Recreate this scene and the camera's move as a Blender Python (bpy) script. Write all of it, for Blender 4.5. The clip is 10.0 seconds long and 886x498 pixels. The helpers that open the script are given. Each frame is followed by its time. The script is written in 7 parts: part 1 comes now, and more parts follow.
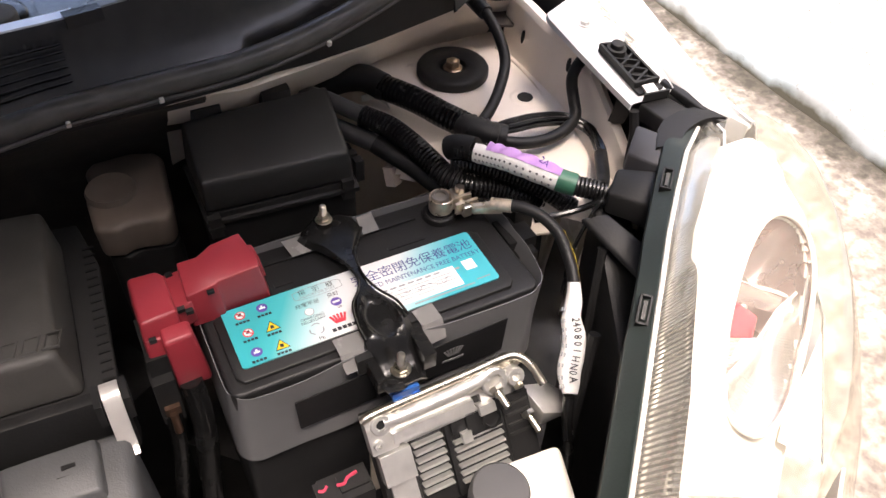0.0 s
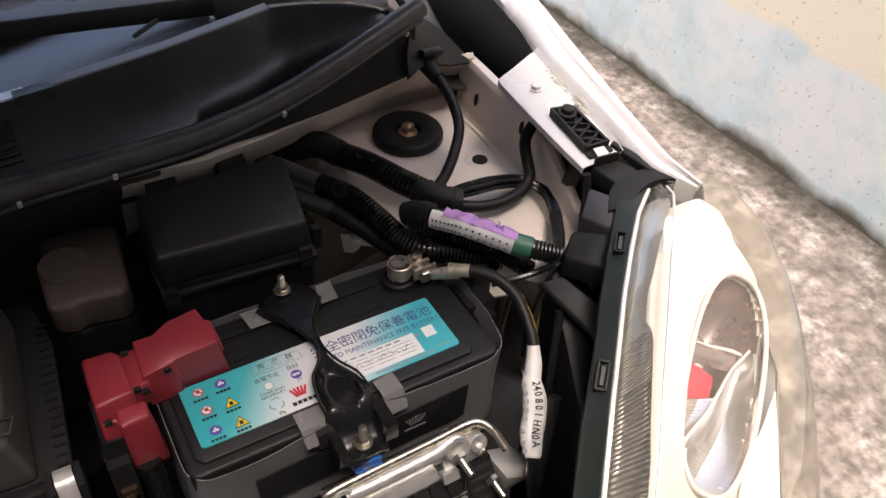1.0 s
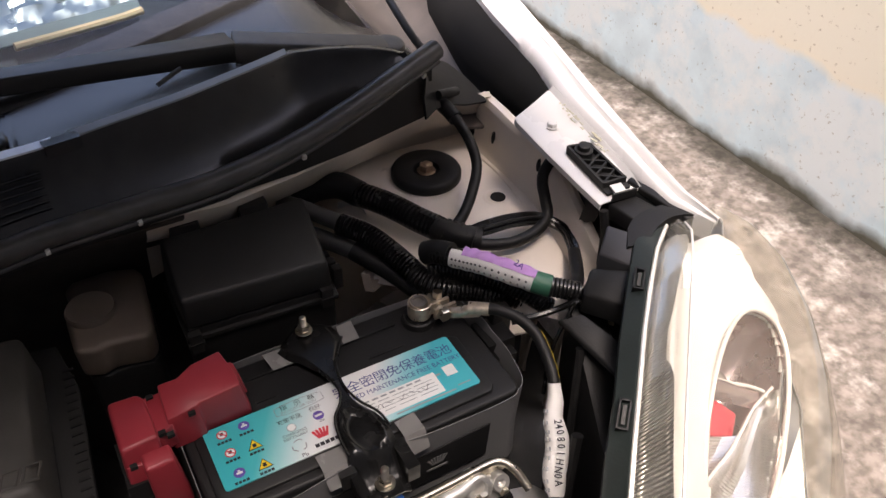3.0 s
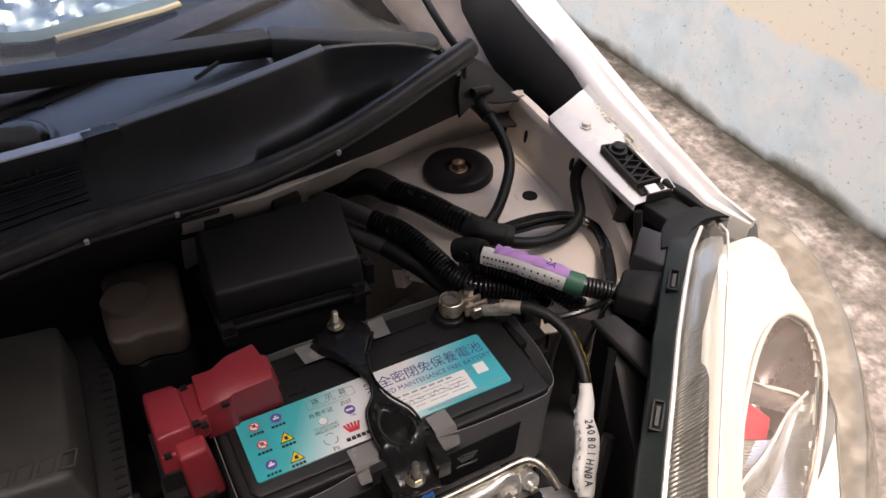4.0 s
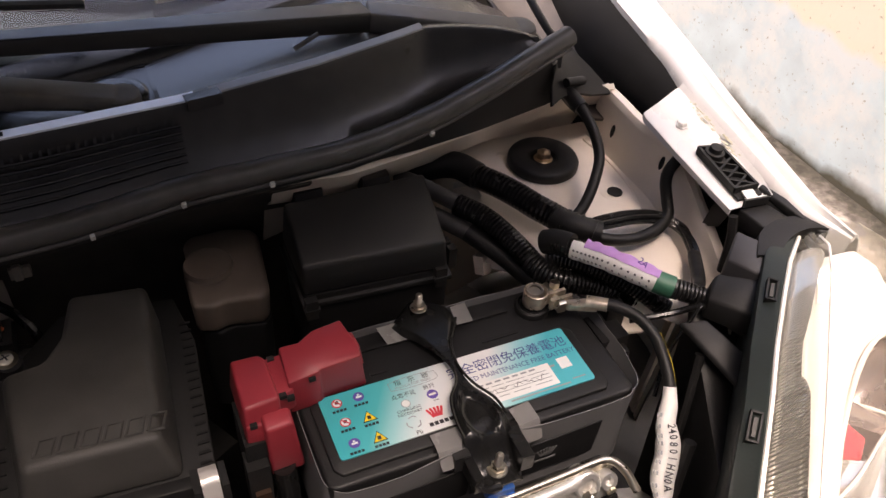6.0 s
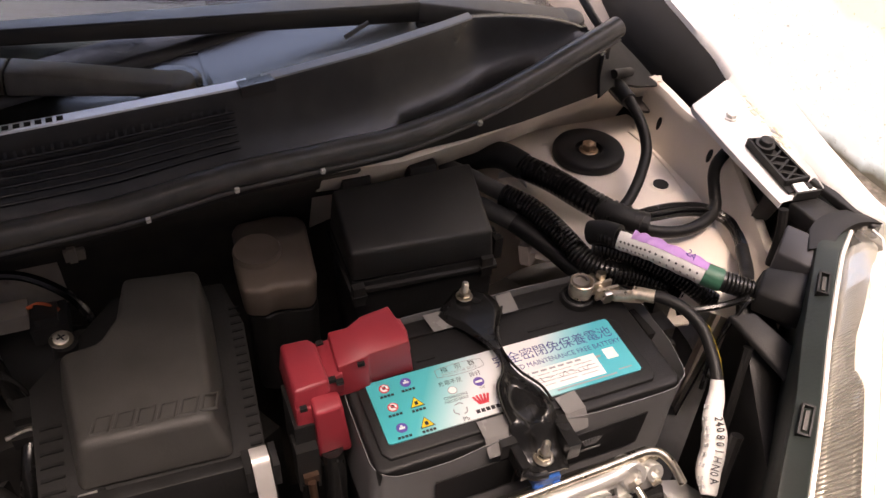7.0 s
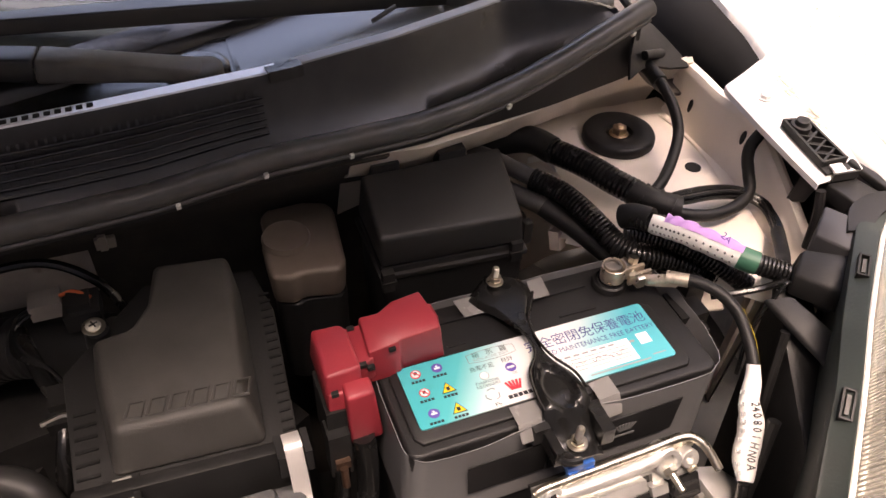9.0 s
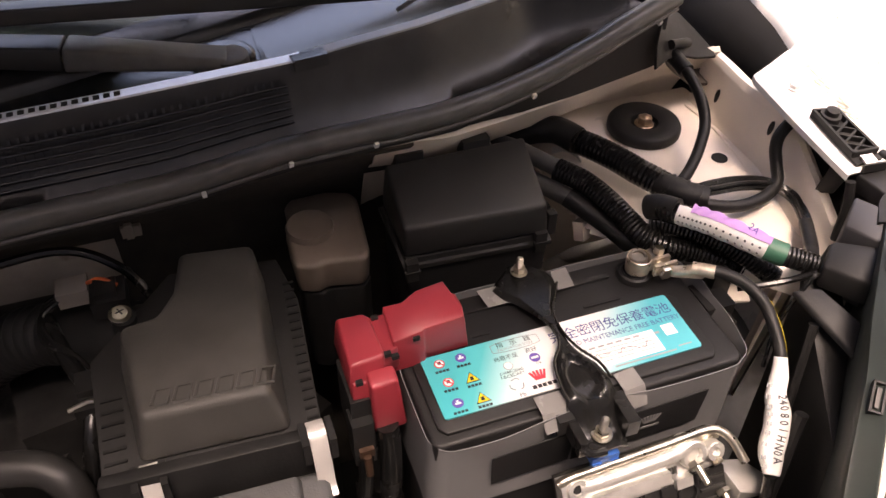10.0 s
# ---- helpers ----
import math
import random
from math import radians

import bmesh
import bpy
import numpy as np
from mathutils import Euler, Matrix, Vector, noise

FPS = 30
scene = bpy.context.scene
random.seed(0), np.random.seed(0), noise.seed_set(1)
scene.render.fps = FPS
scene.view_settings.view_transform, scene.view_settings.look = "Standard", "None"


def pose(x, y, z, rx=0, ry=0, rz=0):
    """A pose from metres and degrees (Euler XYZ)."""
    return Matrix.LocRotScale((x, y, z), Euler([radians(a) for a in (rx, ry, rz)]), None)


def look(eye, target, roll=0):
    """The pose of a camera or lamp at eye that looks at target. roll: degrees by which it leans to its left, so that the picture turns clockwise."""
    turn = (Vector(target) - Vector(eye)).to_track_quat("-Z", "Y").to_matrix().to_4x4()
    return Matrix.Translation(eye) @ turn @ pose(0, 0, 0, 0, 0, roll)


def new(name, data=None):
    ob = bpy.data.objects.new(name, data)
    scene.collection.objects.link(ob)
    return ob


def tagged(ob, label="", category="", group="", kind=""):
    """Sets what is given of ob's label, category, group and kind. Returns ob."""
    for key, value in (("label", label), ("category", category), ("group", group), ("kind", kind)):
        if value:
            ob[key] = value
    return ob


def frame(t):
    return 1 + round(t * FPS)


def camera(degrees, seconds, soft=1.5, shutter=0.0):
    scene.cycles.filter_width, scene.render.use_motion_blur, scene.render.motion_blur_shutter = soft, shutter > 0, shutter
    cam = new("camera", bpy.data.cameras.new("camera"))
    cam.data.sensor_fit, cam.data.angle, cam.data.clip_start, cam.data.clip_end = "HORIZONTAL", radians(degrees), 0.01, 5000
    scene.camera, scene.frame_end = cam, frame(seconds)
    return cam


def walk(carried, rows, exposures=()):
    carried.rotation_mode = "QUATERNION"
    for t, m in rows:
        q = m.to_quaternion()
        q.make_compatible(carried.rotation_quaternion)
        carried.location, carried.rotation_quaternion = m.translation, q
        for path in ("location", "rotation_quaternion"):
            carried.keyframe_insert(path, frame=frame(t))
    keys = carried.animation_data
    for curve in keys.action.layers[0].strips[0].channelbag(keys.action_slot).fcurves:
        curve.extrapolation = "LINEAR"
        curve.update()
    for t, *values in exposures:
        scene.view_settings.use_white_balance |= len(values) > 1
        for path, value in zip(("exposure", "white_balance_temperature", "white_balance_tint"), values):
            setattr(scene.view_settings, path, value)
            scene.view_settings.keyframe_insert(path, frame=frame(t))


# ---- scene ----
cam = camera(57.0, 10.0)
PATH = [
    (0, (-0.046, -0.412, 1.263), (0.642, 0.82, -0.155), 3.0),
    (0.5, (-0.036, -0.408, 1.275), (0.743, 0.82, -0.097), 3.8),
    (1, (-0.038, -0.403, 1.281), (0.76, 0.847, -0.062), 3.7),
    (1.5, (-0.038, -0.4, 1.286), (0.764, 0.868, -0.035), 3.4),
    (2, (-0.035, -0.404, 1.287), (0.764, 0.883, -0.019), 2.3),
    (3.5, (-0.039, -0.401, 1.292), (0.716, 0.929, 0.003), 1.3),
    (4, (-0.046, -0.399, 1.289), (0.685, 0.942, -0.003), 1.3),
    (4.5, (-0.05, -0.394, 1.288), (0.68, 0.943, -0.007), 2.2),
    (5, (-0.066, -0.384, 1.285), (0.667, 0.947, -0.016), 4.0),
    (6.5, (-0.101, -0.367, 1.28), (0.537, 0.988, -0.046), 4.1),
    (7, (-0.108, -0.369, 1.278), (0.5, 0.996, -0.052), 3.6),
    (7.5, (-0.109, -0.372, 1.278), (0.484, 0.997, -0.054), 3.0),
    (8, (-0.107, -0.371, 1.275), (0.481, 1.002, -0.055), 2.6),
    (8.5, (-0.107, -0.369, 1.274), (0.468, 1.003, -0.063), 2.3),
    (9, (-0.113, -0.366, 1.27), (0.439, 1.005, -0.077), 1.8),
    (9.5, (-0.116, -0.363, 1.27), (0.409, 1.009, -0.088), 1.4),
    (10, (-0.117, -0.365, 1.267), (0.388, 1.011, -0.094), 0.9),
]
EXPOSURES = [(0.0, 2.85, 7000, 18), (0.5, 2.25, 7000, 18), (1.0, 1.88, 7000, 18), (1.5, 1.72, 7000, 19), (2.0, 1.82, 7000, 19), (5.0, 1.8, 7100, 20), (6.5, 2.38, 7700, 24), (10.0, 3.0, 8000, 26)]
walk(cam, [(t, look(eye, target, roll)) for t, eye, target, roll in PATH], EXPOSURES)

# ---- light ----
world = bpy.data.worlds.new("world")
scene.world = world
world.use_nodes = True
wn = world.node_tree
sky = wn.nodes.new("ShaderNodeTexSky")
sky.sky_type = "NISHITA"
sky.sun_disc = False
sky.sun_elevation, sky.sun_rotation = radians(78), radians(192)
sky.air_density, sky.dust_density = 1.0, 3.0
wn.nodes["Background"].inputs["Strength"].default_value = 0.15
wn.links.new(sky.outputs[0], wn.nodes["Background"].inputs["Color"])
sun_data = bpy.data.lights.new("sun", "SUN")
sun_data.energy, sun_data.angle, sun_data.color = 1.6, radians(30), (1.0, 0.95, 0.88)
sun = new("sun", sun_data)
sun.matrix_world = look((0.05, -1.1, 6.0), (0.3, 0.0, 0.8))


# ---- materials ----
def mat(name, color, rough=0.5, metal=0.0, vary=0.15, scale=40.0, bump=0.0, bump_scale=400.0, spots=None, spot_scale=12.0, spot_at=0.6,
        spec=0.5, coat=0.0, rough_vary=0.1):
    """A paint, plastic, rubber or metal: colour with fine and broad variation, gloss that varies, fine relief, and spots of dirt."""
    m = bpy.data.materials.new(name)
    m.use_nodes = True
    nt = m.node_tree
    bsdf = nt.nodes["Principled BSDF"]
    tc = nt.nodes.new("ShaderNodeTexCoord")
    n1 = nt.nodes.new("ShaderNodeTexNoise")
    n1.inputs["Scale"].default_value, n1.inputs["Detail"].default_value = scale, 6
    n2 = nt.nodes.new("ShaderNodeTexNoise")
    n2.inputs["Scale"].default_value, n2.inputs["Detail"].default_value = bump_scale, 3
    for n in (n1, n2):
        nt.links.new(tc.outputs["Object"], n.inputs["Vector"])
    ramp = nt.nodes.new("ShaderNodeValToRGB")
    ramp.color_ramp.elements[0].position, ramp.color_ramp.elements[1].position = 0.3, 0.7
    c = Vector(color[:3])
    ramp.color_ramp.elements[0].color = (*(c * (1 - vary)), 1)
    ramp.color_ramp.elements[1].color = (*(Vector([min(1, k * (1 + vary)) for k in c])), 1)
    nt.links.new(n1.outputs["Fac"], ramp.inputs["Fac"])
    last = ramp.outputs["Color"]
    if spots:
        n3 = nt.nodes.new("ShaderNodeTexNoise")
        n3.inputs["Scale"].default_value, n3.inputs["Detail"].default_value, n3.inputs["Roughness"].default_value = spot_scale, 8, 0.65
        nt.links.new(tc.outputs["Object"], n3.inputs["Vector"])
        r3 = nt.nodes.new("ShaderNodeValToRGB")
        r3.color_ramp.elements[0].position, r3.color_ramp.elements[1].position = spot_at, min(1, spot_at + 0.12)
        nt.links.new(n3.outputs["Fac"], r3.inputs["Fac"])
        mix = nt.nodes.new("ShaderNodeMix")
        mix.data_type = "RGBA"
        mix.inputs[7].default_value = (*spots, 1)
        nt.links.new(r3.outputs["Color"], mix.inputs[0])
        nt.links.new(last, mix.inputs[6])
        last = mix.outputs[2]
    nt.links.new(last, bsdf.inputs["Base Color"])
    rr = nt.nodes.new("ShaderNodeMapRange")
    rr.inputs["To Min"].default_value, rr.inputs["To Max"].default_value = max(0.02, rough - rough_vary), min(1, rough + rough_vary)
    nt.links.new(n1.outputs["Fac"], rr.inputs["Value"])
    nt.links.new(rr.outputs[0], bsdf.inputs["Roughness"])
    bsdf.inputs["Metallic"].default_value = metal
    bsdf.inputs["Specular IOR Level"].default_value = spec
    bsdf.inputs["Coat Weight"].default_value = coat
    if bump:
        b = nt.nodes.new("ShaderNodeBump")
        b.inputs["Strength"].default_value, b.inputs["Distance"].default_value = bump, 0.0006
        nt.links.new(n2.outputs["Fac"], b.inputs["Height"])
        nt.links.new(b.outputs[0], bsdf.inputs["Normal"])
    return m


M_BLACK = mat("black_plastic", (0.013, 0.013, 0.013), 0.5, spec=0.3, vary=0.25, bump=0.25, spots=(0.05, 0.045, 0.04), spot_at=0.66)
M_AIR = mat("air_box_plastic", (0.05, 0.048, 0.044), 0.55, vary=0.2, bump=0.35, bump_scale=900, spots=(0.07, 0.065, 0.055), spot_at=0.7)
M_FUSE = mat("fuse_box_plastic", (0.016, 0.0155, 0.015), 0.48, vary=0.2, bump=0.3, bump_scale=900, spots=(0.03, 0.028, 0.025), spot_at=0.66)
M_CASE = mat("battery_case_plastic", (0.013, 0.013, 0.0135), 0.5, spec=0.35, vary=0.15, bump=0.3, bump_scale=700)
M_RUBBER = mat("seal_rubber", (0.072, 0.070, 0.067), 0.34, vary=0.25, bump=0.2, spots=(0.07, 0.065, 0.06), spot_at=0.68)
M_LOOM = mat("loom_plastic", (0.009, 0.009, 0.009), 0.26, vary=0.25, bump=0.1)
M_TAPE = mat("black_tape", (0.011, 0.011, 0.011), 0.5, spec=0.3, vary=0.3, bump=0.5, bump_scale=150)
M_COWL = mat("cowl_plastic", (0.020, 0.020, 0.021), 0.24, vary=0.2, bump=0.2, bump_scale=1200, coat=0.1, rough_vary=0.03)
M_WIPER = mat("wiper_paint", (0.016, 0.016, 0.016), 0.4, vary=0.2)
M_ARM = mat("weathered_wiper_paint", (0.095, 0.091, 0.084), 0.5, vary=0.2, scale=60, bump=0.2, spots=(0.075, 0.072, 0.066), spot_at=0.6)
M_HOUSING = mat("lamp_housing_plastic", (0.012, 0.019, 0.017), 0.55, vary=0.2, bump=0.2)
M_WHITE = mat("white_car_paint", (0.78, 0.77, 0.75), 0.28, vary=0.03, scale=8, coat=0.5, bump=0.05)
M_PRIMER = mat("inner_body_paint", (0.77, 0.69, 0.60), 0.4, vary=0.06, scale=14, spots=(0.42, 0.36, 0.30), spot_at=0.64, spot_scale=18, bump=0.1)
M_RED = mat("red_plastic", (0.31, 0.03, 0.042), 0.42, vary=0.08, scale=30, bump=0.15, bump_scale=700, spots=(0.26, 0.045, 0.055), spot_at=0.68)
M_WRAP = mat("grey_sheet", (0.16, 0.16, 0.163), 0.32, vary=0.1, scale=12, bump=0.12, bump_scale=60)
M_CLEARTAPE = mat("clear_tape", (0.19, 0.187, 0.18), 0.25, vary=0.1)
M_STEEL = mat("zinc_steel", (0.6, 0.55, 0.46), 0.3, metal=1.0, vary=0.15, scale=120, bump=0.1)
M_BRASS = mat("yellow_zinc", (0.56, 0.43, 0.32), 0.32, metal=1.0, vary=0.2, scale=150)
M_CAST = mat("cast_aluminium", (0.66, 0.65, 0.62), 0.42, metal=0.75, vary=0.12, scale=60, bump=0.25, bump_scale=900)
M_TERM = mat("tinned_terminal", (0.66, 0.57, 0.46), 0.3, metal=0.75, vary=0.25, scale=150, bump=0.2)
M_CLAMP = mat("clamp_paint", (0.009, 0.009, 0.009), 0.26, spec=0.4, vary=0.2, bump=0.15, bump_scale=200)
M_BLUE = mat("blue_plastic", (0.015, 0.09, 0.33), 0.4, vary=0.1)
M_TANK = mat("aged_tank_plastic", (0.17, 0.135, 0.105), 0.45, vary=0.12, scale=25, spots=(0.15, 0.12, 0.09), spot_at=0.6)
M_BOTTLE = mat("milky_bottle_plastic", (0.72, 0.69, 0.6), 0.4, vary=0.06)
M_CAP = mat("bottle_cap_plastic", (0.05, 0.05, 0.05), 0.5, vary=0.1)
M_CHROME = mat("lamp_chrome", (0.9, 0.88, 0.84), 0.16, metal=1.0, vary=0.03, rough_vary=0.04)
M_CHROME_SOFT = mat("lamp_satin", (0.93, 0.905, 0.84), 0.24, metal=0.15, coat=0.6, vary=0.04, rough_vary=0.05)
# pinkish base paints the red marker's reflection into the bowl
M_BOWL = mat("red_tinted_reflector", (0.58, 0.47, 0.45), 0.26, metal=0.75, vary=0.06, scale=30)
M_FOLD = mat("dark_satin_fold", (0.22, 0.22, 0.215), 0.35, metal=0.5, vary=0.08)
# pink here too is the reflected red, put into the chrome's colour
M_FACET = mat("red_tinted_facets", (0.58, 0.44, 0.45), 0.25, metal=0.9, vary=0.04)
M_RIBBED = mat("ribbed_chrome", (0.84, 0.83, 0.81), 0.2, metal=0.85, vary=0.04)
M_REDGLASS = mat("red_marker", (0.62, 0.06, 0.09), 0.3, vary=0.1)
M_WHITEPL = mat("white_plastic", (0.7, 0.69, 0.66), 0.4, vary=0.05)
M_PAPER = mat("white_paper_tag", (0.78, 0.77, 0.74), 0.6, vary=0.04, bump=0.2, bump_scale=120)
M_PURPLE = mat("purple_sticker", (0.5, 0.27, 0.62), 0.5, vary=0.06)
M_GREEN = mat("green_tape", (0.03, 0.13, 0.08), 0.45, vary=0.1)
M_INK = mat("black_ink", (0.02, 0.02, 0.025), 0.5, vary=0.0)
M_BLUEINK = mat("blue_ink", (0.05, 0.06, 0.22), 0.5, vary=0.0)
M_VIOLET = mat("violet_ink", (0.13, 0.08, 0.36), 0.45, vary=0.0)
M_REDINK = mat("red_ink", (0.65, 0.05, 0.07), 0.45, vary=0.0)
M_YELLOW = mat("yellow_ink", (0.85, 0.6, 0.03), 0.45, vary=0.0)
M_GREYINK = mat("grey_ink", (0.3, 0.32, 0.33), 0.5, vary=0.0)
M_LABELWHITE = mat("label_white", (0.8, 0.8, 0.78), 0.4, vary=0.02)
M_FOIL = mat("crinkled_foil", (0.30, 0.33, 0.36), 0.3, metal=1.0, vary=0.1, bump=1.0, bump_scale=45)
M_PALEBLUE = mat("pale_blue_cloth", (0.09, 0.12, 0.145), 0.7, vary=0.12, bump=0.4, bump_scale=200)
M_BEIGE = mat("beige_edge", (0.42, 0.33, 0.22), 0.6, vary=0.08)
M_ORANGE = mat("orange_wire", (0.6, 0.12, 0.04), 0.45, vary=0.1)
M_ENGINE = mat("dark_engine_metal", (0.03, 0.029, 0.028), 0.55, metal=0.3, vary=0.4, spots=(0.07, 0.06, 0.05), spot_at=0.6)
M_BROWN = mat("rusty_connector", (0.06, 0.032, 0.02), 0.5, metal=0.4, vary=0.3)
M_YELLOWTAPE = mat("yellow_stripe", (0.45, 0.3, 0.03), 0.5, vary=0.1)


def glass(name, rough=0.02, tint=(1, 1, 1), haze=0.0):
    """A thin clear shell: mostly see-through, slightly milky with age where haze is given, with a real gloss on top."""
    m = bpy.data.materials.new(name)
    m.use_nodes = True
    nt = m.node_tree
    nt.nodes.remove(nt.nodes["Principled BSDF"])
    out = nt.nodes["Material Output"]
    tr, gl, lw = nt.nodes.new("ShaderNodeBsdfTransparent"), nt.nodes.new("ShaderNodeBsdfGlossy"), nt.nodes.new("ShaderNodeLayerWeight")
    tr.inputs["Color"].default_value = (*tint, 1)
    gl.inputs["Roughness"].default_value = rough
    pw, ma = nt.nodes.new("ShaderNodeMath"), nt.nodes.new("ShaderNodeMath")
    pw.operation, ma.operation = "POWER", "MULTIPLY_ADD"
    pw.inputs[1].default_value = 4.0
    ma.inputs[1].default_value, ma.inputs[2].default_value = 0.7, 0.035
    nt.links.new(lw.outputs["Facing"], pw.inputs[0])
    nt.links.new(pw.outputs[0], ma.inputs[0])
    mx = nt.nodes.new("ShaderNodeMixShader")
    nt.links.new(ma.outputs[0], mx.inputs[0])
    df, milky = nt.nodes.new("ShaderNodeBsdfDiffuse"), nt.nodes.new("ShaderNodeMixShader")
    df.inputs["Color"].default_value = (0.85, 0.80, 0.66, 1)
    milky.inputs[0].default_value = haze
    nt.links.new(tr.outputs[0], milky.inputs[1])
    nt.links.new(df.outputs[0], milky.inputs[2])
    nt.links.new(milky.outputs[0], mx.inputs[1])
    nt.links.new(gl.outputs[0], mx.inputs[2])
    nt.links.new(mx.outputs[0], out.inputs["Surface"])
    return m


M_LENS = glass("lamp_lens", 0.03, (0.95, 0.94, 0.90), haze=0.09)
M_WINDOW = glass("windscreen_glass", 0.01, (0.75, 0.82, 0.8))


def ground_material():
    m = mat("weathered_concrete", (0.20, 0.178, 0.155), 0.85, vary=0.35, scale=14, bump=1.0, bump_scale=60, spots=(0.37, 0.345, 0.31), spot_at=0.52, spot_scale=11)
    nt = m.node_tree
    bsdf = nt.nodes["Principled BSDF"]
    old = bsdf.inputs["Base Color"].links[0].from_socket
    tc = nt.nodes.new("ShaderNodeTexCoord")
    # a dark mossy strip where the paving meets the wall, with a ragged edge
    sep = nt.nodes.new("ShaderNodeSeparateXYZ")
    nt.links.new(tc.outputs["Object"], sep.inputs[0])
    n = nt.nodes.new("ShaderNodeTexNoise")
    n.inputs["Scale"].default_value, n.inputs["Detail"].default_value, n.inputs["Roughness"].default_value = 7, 9, 0.7
    nt.links.new(tc.outputs["Object"], n.inputs["Vector"])
    add = nt.nodes.new("ShaderNodeMath")
    add.operation = "MULTIPLY_ADD"
    add.inputs[1].default_value = 0.42
    nt.links.new(n.outputs["Fac"], add.inputs[0])
    nt.links.new(sep.outputs["X"], add.inputs[2])
    mr = nt.nodes.new("ShaderNodeMapRange")
    mr.inputs["From Min"].default_value, mr.inputs["From Max"].default_value = 1.80, 1.90
    nt.links.new(add.outputs[0], mr.inputs["Value"])
    mix = nt.nodes.new("ShaderNodeMix")
    mix.data_type = "RGBA"
    mix.inputs[7].default_value = (0.06, 0.055, 0.042, 1)
    nt.links.new(mr.outputs[0], mix.inputs[0])
    nt.links.new(old, mix.inputs[6])
    # small pale and dark grit
    g = nt.nodes.new("ShaderNodeTexNoise")
    g.inputs["Scale"].default_value, g.inputs["Detail"].default_value = 45, 5
    nt.links.new(tc.outputs["Object"], g.inputs["Vector"])
    gr = nt.nodes.new("ShaderNodeValToRGB")
    gr.color_ramp.elements[0].position, gr.color_ramp.elements[1].position = 0.35, 0.65
    gr.color_ramp.elements[0].color, gr.color_ramp.elements[1].color = (0.62, 0.6, 0.57, 1), (1.25, 1.22, 1.2, 1)
    nt.links.new(g.outputs["Fac"], gr.inputs["Fac"])
    mul = nt.nodes.new("ShaderNodeMix")
    mul.data_type, mul.blend_type = "RGBA", "MULTIPLY"
    mul.inputs[0].default_value = 1.0
    nt.links.new(mix.outputs[2], mul.inputs[6])
    nt.links.new(gr.outputs[0], mul.inputs[7])
    nt.links.new(mul.outputs[2], bsdf.inputs["Base Color"])
    return m


def wall_material():
    """Old limewash: pale blue below, cream above, flaking where they meet, stained grey."""
    m = mat("limewashed_wall", (0.70, 0.84, 0.86), 0.9, vary=0.10, scale=9, bump=1.0, bump_scale=50, spots=(0.82, 0.89, 0.87), spot_at=0.42, spot_scale=4)
    nt = m.node_tree
    bsdf = nt.nodes["Principled BSDF"]
    old = bsdf.inputs["Base Color"].links[0].from_socket
    tc = nt.nodes.new("ShaderNodeTexCoord")
    sep = nt.nodes.new("ShaderNodeSeparateXYZ")
    nt.links.new(tc.outputs["Object"], sep.inputs[0])
    n = nt.nodes.new("ShaderNodeTexNoise")
    n.inputs["Scale"].default_value, n.inputs["Detail"].default_value = 6, 6
    nt.links.new(tc.outputs["Object"], n.inputs["Vector"])
    add = nt.nodes.new("ShaderNodeMath")
    add.operation = "MULTIPLY_ADD"
    add.inputs[1].default_value = 0.12
    nt.links.new(n.outputs["Fac"], add.inputs[0])
    nt.links.new(sep.outputs["Z"], add.inputs[2])
    mr = nt.nodes.new("ShaderNodeMapRange")
    mr.inputs["From Min"].default_value, mr.inputs["From Max"].default_value = 0.385, 0.415
    nt.links.new(add.outputs[0], mr.inputs["Value"])
    mix = nt.nodes.new("ShaderNodeMix")
    mix.data_type = "RGBA"
    mix.inputs[7].default_value = (0.93, 0.88, 0.71, 1)
    nt.links.new(mr.outputs[0], mix.inputs[0])
    nt.links.new(old, mix.inputs[6])
    # damp dirt at the foot
    mr2 = nt.nodes.new("ShaderNodeMapRange")
    mr2.inputs["From Min"].default_value, mr2.inputs["From Max"].default_value = 0.095, 0.055
    nt.links.new(add.outputs[0], mr2.inputs["Value"])
    mix2 = nt.nodes.new("ShaderNodeMix")
    mix2.data_type = "RGBA"
    mix2.inputs[7].default_value = (0.13, 0.12, 0.085, 1)
    nt.links.new(mr2.outputs[0], mix2.inputs[0])
    nt.links.new(mix.outputs[2], mix2.inputs[6])
    sp = nt.nodes.new("ShaderNodeTexNoise")
    sp.inputs["Scale"].default_value, sp.inputs["Detail"].default_value = 75, 8
    nt.links.new(tc.outputs["Object"], sp.inputs["Vector"])
    sr = nt.nodes.new("ShaderNodeValToRGB")
    sr.color_ramp.elements[0].position, sr.color_ramp.elements[1].position = 0.24, 0.36
    sr.color_ramp.elements[0].color, sr.color_ramp.elements[1].color = (0.55, 0.50, 0.42, 1), (1, 1, 1, 1)
    nt.links.new(sp.outputs["Fac"], sr.inputs["Fac"])
    mul = nt.nodes.new("ShaderNodeMix")
    mul.data_type, mul.blend_type = "RGBA", "MULTIPLY"
    mul.inputs[0].default_value = 1.0
    nt.links.new(mix2.outputs[2], mul.inputs[6])
    nt.links.new(sr.outputs[0], mul.inputs[7])
    nt.links.new(mul.outputs[2], bsdf.inputs["Base Color"])
    return m


